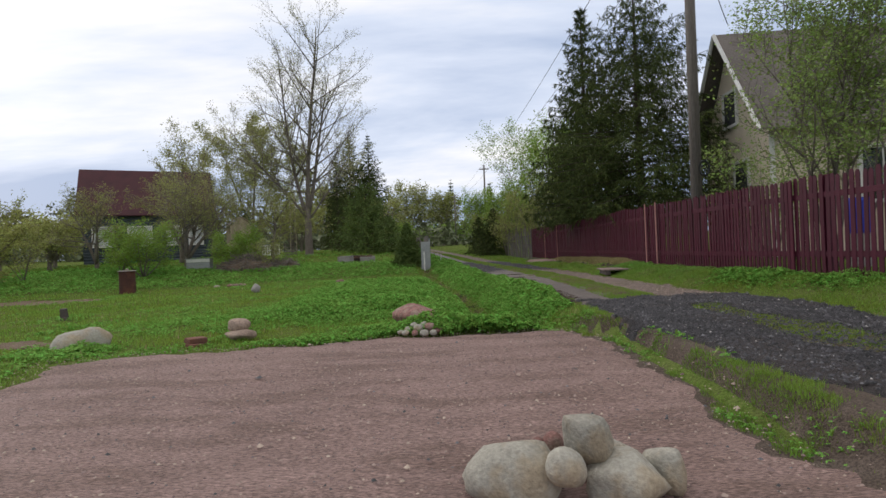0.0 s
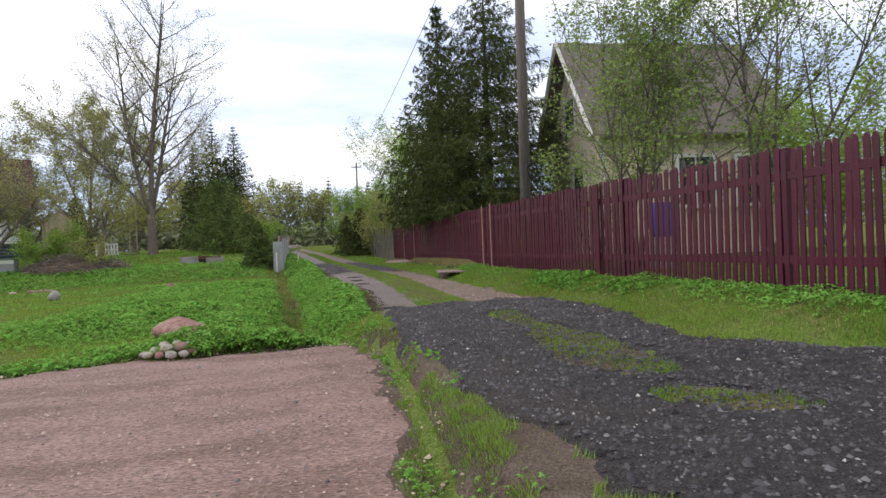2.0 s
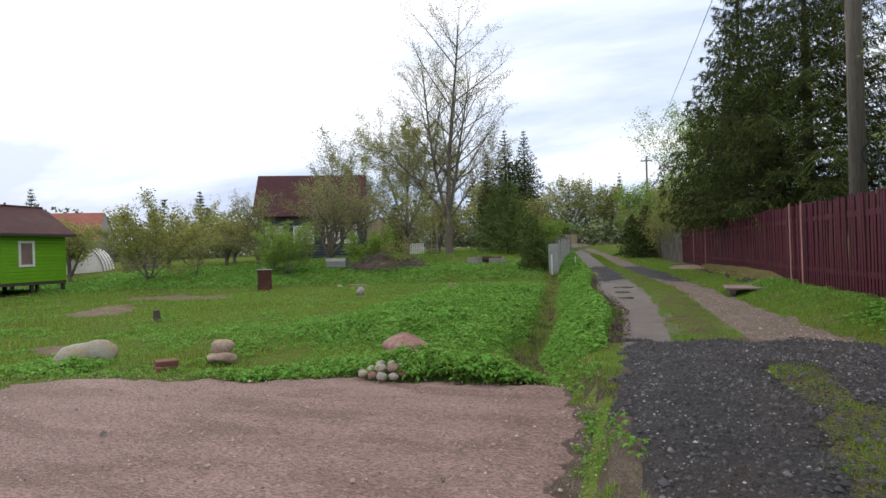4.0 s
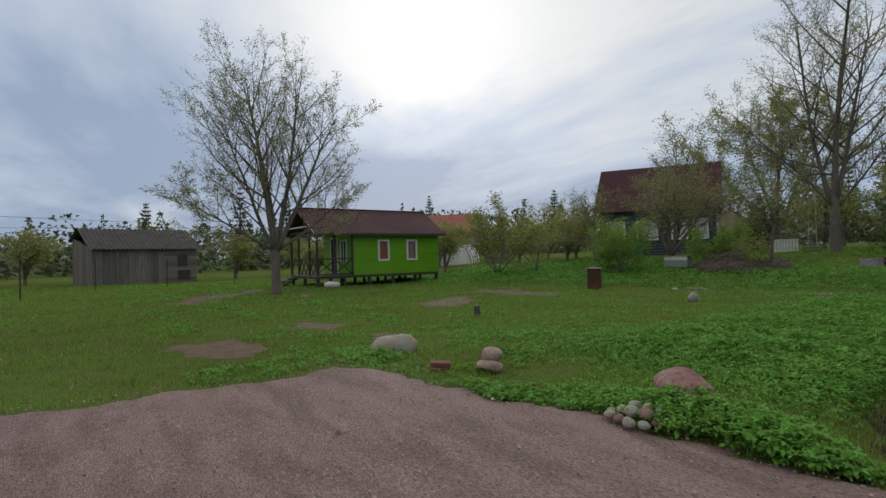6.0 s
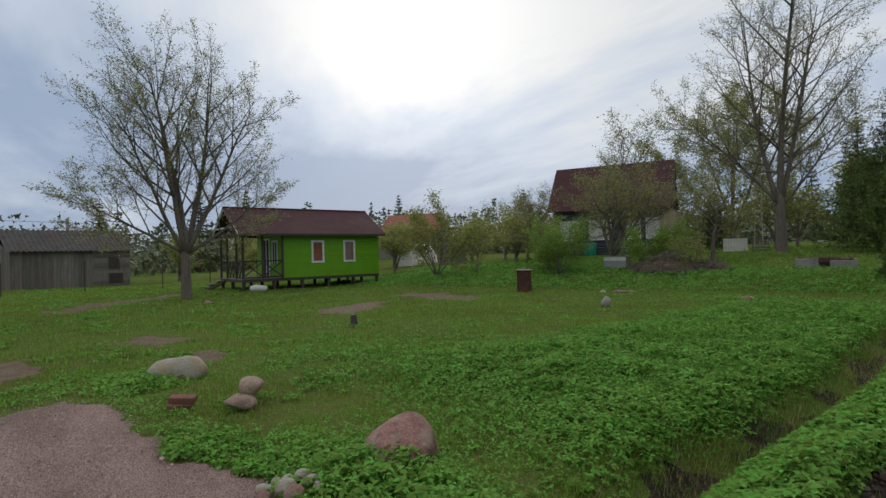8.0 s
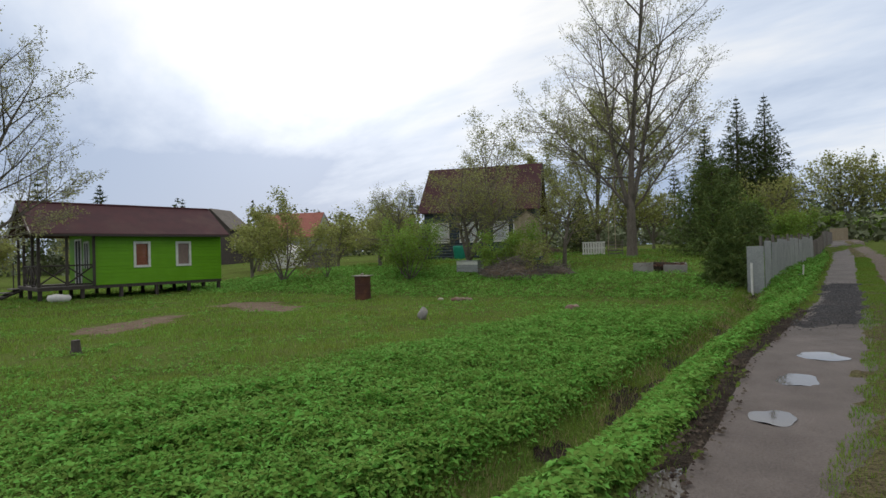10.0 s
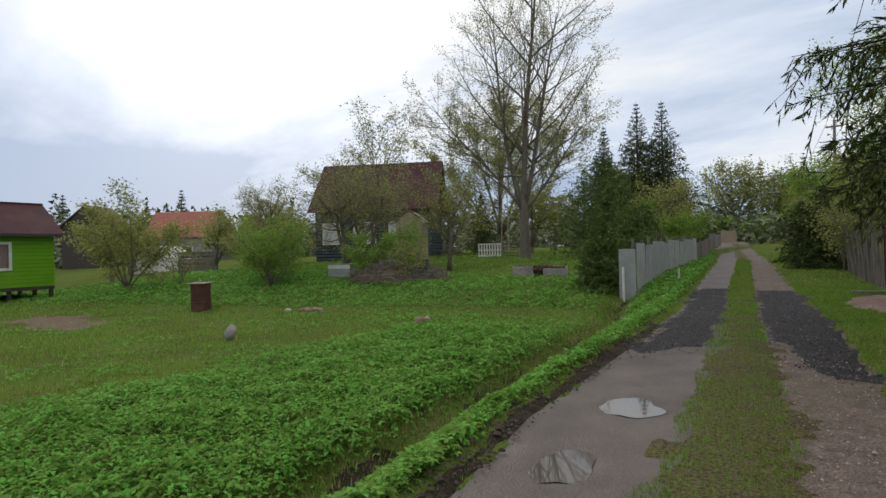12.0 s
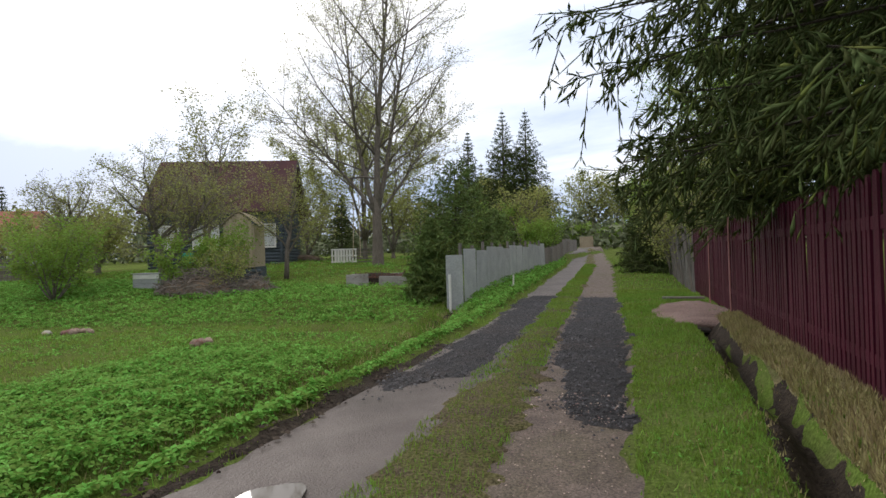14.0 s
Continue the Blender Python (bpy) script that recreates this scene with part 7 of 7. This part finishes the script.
blades("grass", "tufts of grass on the trodden verge beside the yard", 100000, 10, M_GRASS,
       lambda x, y, rg: (bare(x, y) < 0.03) & (rg.random(len(x)) < 0.03 + 0.97 * ramp01(vnoise(x * 2.6, y * 2.6, 61) + 0.6 * vnoise(x * 7, y * 7, 62), -0.08, 0.22)),
       lambda x, y, r: 0.036 + 0.016 * vnoise(x * 7, y * 7, 62), 0.0028, box=(lambda y: 0.7 + 0 * y, 0.2, lambda y: X_LEFT(y) + 0.2, 7.4))
blades("grass", "bright grass tufts growing on the island in the gravel", 40000, 8, M_GRASS,
       lambda x, y, rg: np.maximum(inside(ISLAND, x, y), inside(TUFT, x, y)) + 0.14 * vnoise(x * 3.3, y * 3.3, 95) + 0.09 * vnoise(x * 9, y * 9, 96) > 0.26 * (rg.random(len(x)) - 0.35),
       lambda x, y, r: 0.036 + 0.014 * vnoise(x * 5, y * 5, 97), 0.0032, box=(lambda y: 2.1 + 0 * y, 3.0, lambda y: 3.05 + 0 * y, 7.4))
blades("grass", "low grass on the verge between the lane and the fence", 120000, 12, M_GRASS,
       lambda x, y, rg: (bare(x, y) < 0.0) & (rg.random(len(x)) < 0.12 + 0.88 * ramp01(vnoise(x * 1.7, y * 1.7, 83) + 0.5 * vnoise(x * 6, y * 6, 84), -0.55, 0.15)) & ~((np.abs(x - X_FENCE(y) + 0.5) < 0.18) & (y > 14.8) & (y < 23.6)),
       lambda x, y, r: 0.034 + 0.014 * vnoise(x * 3, y * 3, 85) + 0.0006 * r, 0.0030, box=(X_RIGHT, 3.0, X_FENCE, 30))
blades("dry_grass", "faded dead grass on the verge before the fence", 16000, 16, M_DRY,
       lambda x, y, rg: (bare(x, y) < 0.0) & (rg.random(len(x)) < 0.05 + 0.95 * ramp01(vnoise(x * 1.5, y * 1.5, 89), 0.0, 0.5)),
       lambda x, y, r: 0.035 + 0 * r, 0.0028, box=(X_RIGHT, 3.0, X_FENCE, 28))
blades("grass", "long tangled grass in the roadside ditch", 36000, 13, M_GRASS,
       lambda x, y, rg: rg.random(len(x)) < 0.25 + 0.75 * ramp01(vnoise(x * 2.4, y * 2.4, 86), -0.4, 0.3),
       lambda x, y, r: 0.06 + 0.03 * vnoise(x * 3, y * 3, 87), 0.0026, box=(lambda y: X_DITCH(y) - 0.5, 7.6, lambda y: X_DITCH(y) + 0.42, 27))
blades("dry_grass", "bent straw-coloured stalks in the roadside ditch", 9000, 14, M_DRY,
       lambda x, y, rg: rg.random(len(x)) < 0.2 + 0.8 * ramp01(vnoise(x * 1.9, y * 1.9, 88), -0.2, 0.4),
       lambda x, y, r: 0.09 + 0 * r, 0.0026, box=(lambda y: X_DITCH(y) - 0.45, 7.8, lambda y: X_DITCH(y) + 0.35, 27))
blades("dry_grass", "straw-coloured dead grass on the bank under the fence", 24000, 9, M_DRY,
       lambda x, y, rg: rg.random(len(x)) < 0.9, lambda x, y, r: 0.075 + 0 * r, 0.0034, box=(lambda y: X_FENCE(y) - 0.36, 14.6, lambda y: X_FENCE(y) + 0.12, 23.4))
blades("dry_grass", "straw-coloured dead grass among the green", 60000, 2, M_DRY,
       lambda x, y, rg: in_meadow(x, y, rg) & (rg.random(len(x)) < np.where((x > X_FENCE(y) - 0.6) & (y > 14.5) & (y < 26), 1.0, np.where(middle(x, y) | (np.abs(x - X_DITCH(y)) < 0.5), 0.5, 0.1))),
       lambda x, y, r: np.where(middle(x, y), 0.03, 0.10) + 0 * r, 0.003)


def sprays(P, size, rg, leaflets, folded, tilt=0.42):
    """Compound leaves: leaflets that fan out from one point, facing the sky and drooping at their tips."""
    n = len(P)
    N = rg.normal(size=(n, 3)) * tilt
    N[:, 2] = 1
    N /= np.linalg.norm(N, axis=1)[:, None]
    e1 = np.cross(N, rg.normal(size=(n, 3)))
    e1 /= np.linalg.norm(e1, axis=1)[:, None] + 1e-9
    e2 = np.cross(N, e1)
    s = (size * rg.uniform(0.6, 1.35, n))[:, None]
    out = []
    for k in range(leaflets):
        a = (6.283 / (leaflets + 0.6) * k + rg.uniform(-0.25, 0.25, n))[:, None]
        d = e1 * np.cos(a) + e2 * np.sin(a)
        w = e2 * np.cos(a) - e1 * np.sin(a)
        ln = s * rg.uniform(0.75, 1.15, (n, 1))
        tip = P + d * ln - N * ln * rg.uniform(0.05, 0.5, (n, 1))
        if folded:
            m = P + d * ln * 0.55 + N * ln * 0.03
            out.append(np.stack([P, m + w * ln * 0.30, tip, m - w * ln * 0.30], 1))
        else:
            out.append(np.stack([P + d * ln * 0.25 + w * ln * 0.36, tip, P + d * ln * 0.25 - w * ln * 0.36], 1))
    c = 4 if folded else 3
    V = np.stack(out, 1).reshape(-1, 3)
    return V, np.arange(len(V)).reshape(-1, c)


def weeds(n, seed):
    x, y, r, rg = scatter(n, seed, 0.9, 40, 0.7)
    soil = np.full(n, -1.0)
    for poly in EARTH:
        soil = np.maximum(soil, inside(poly, x, y) + 0.15 * vnoise(x * 2, y * 2, 67))
    k = (rg.random(n) < lush(x, y)) & (bare(x, y) < 0.02) & ((soil < -0.05) | (rg.random(n) < 0.12))
    x, y, r = x[k], y[k], r[k]
    m = len(x)
    P = np.stack([x, y, height(x, y) + cushion(x, y) * np.sqrt(rg.uniform(0.12, 1.05, m))], 1)
    size = 0.034 * (1 + 0.065 * r) * (0.72 + 0.5 * np.clip(lush(x, y), 0, 1)) * (1 + 0.25 * vnoise(x * 1.4, y * 1.4, 68)) * np.where((x > X_RIGHT(y)) & (y > 10) | (x > 0.7) & (y < 7.2) & (x < X_LEFT(y)), 0.6, 1.0) * np.where(x > X_RIGHT(y), 0.8, 1.0)
    for near, far, leaflets, folded in ((0, 2.6, 5, True), (2.6, 6.5, 3, True), (6.5, 99, 3, False)):
        keep = (r >= near) & (r < far)
        V, F = sprays(P[keep], size[keep], rg, leaflets, folded)
        tagged(new("ground_elder", mesh_np("ground_elder", V, F, M_WEED)), "lush green broad-leaved weeds on the banks and meadow", "weeds", kind="stuff")


weeds(880000, 3)
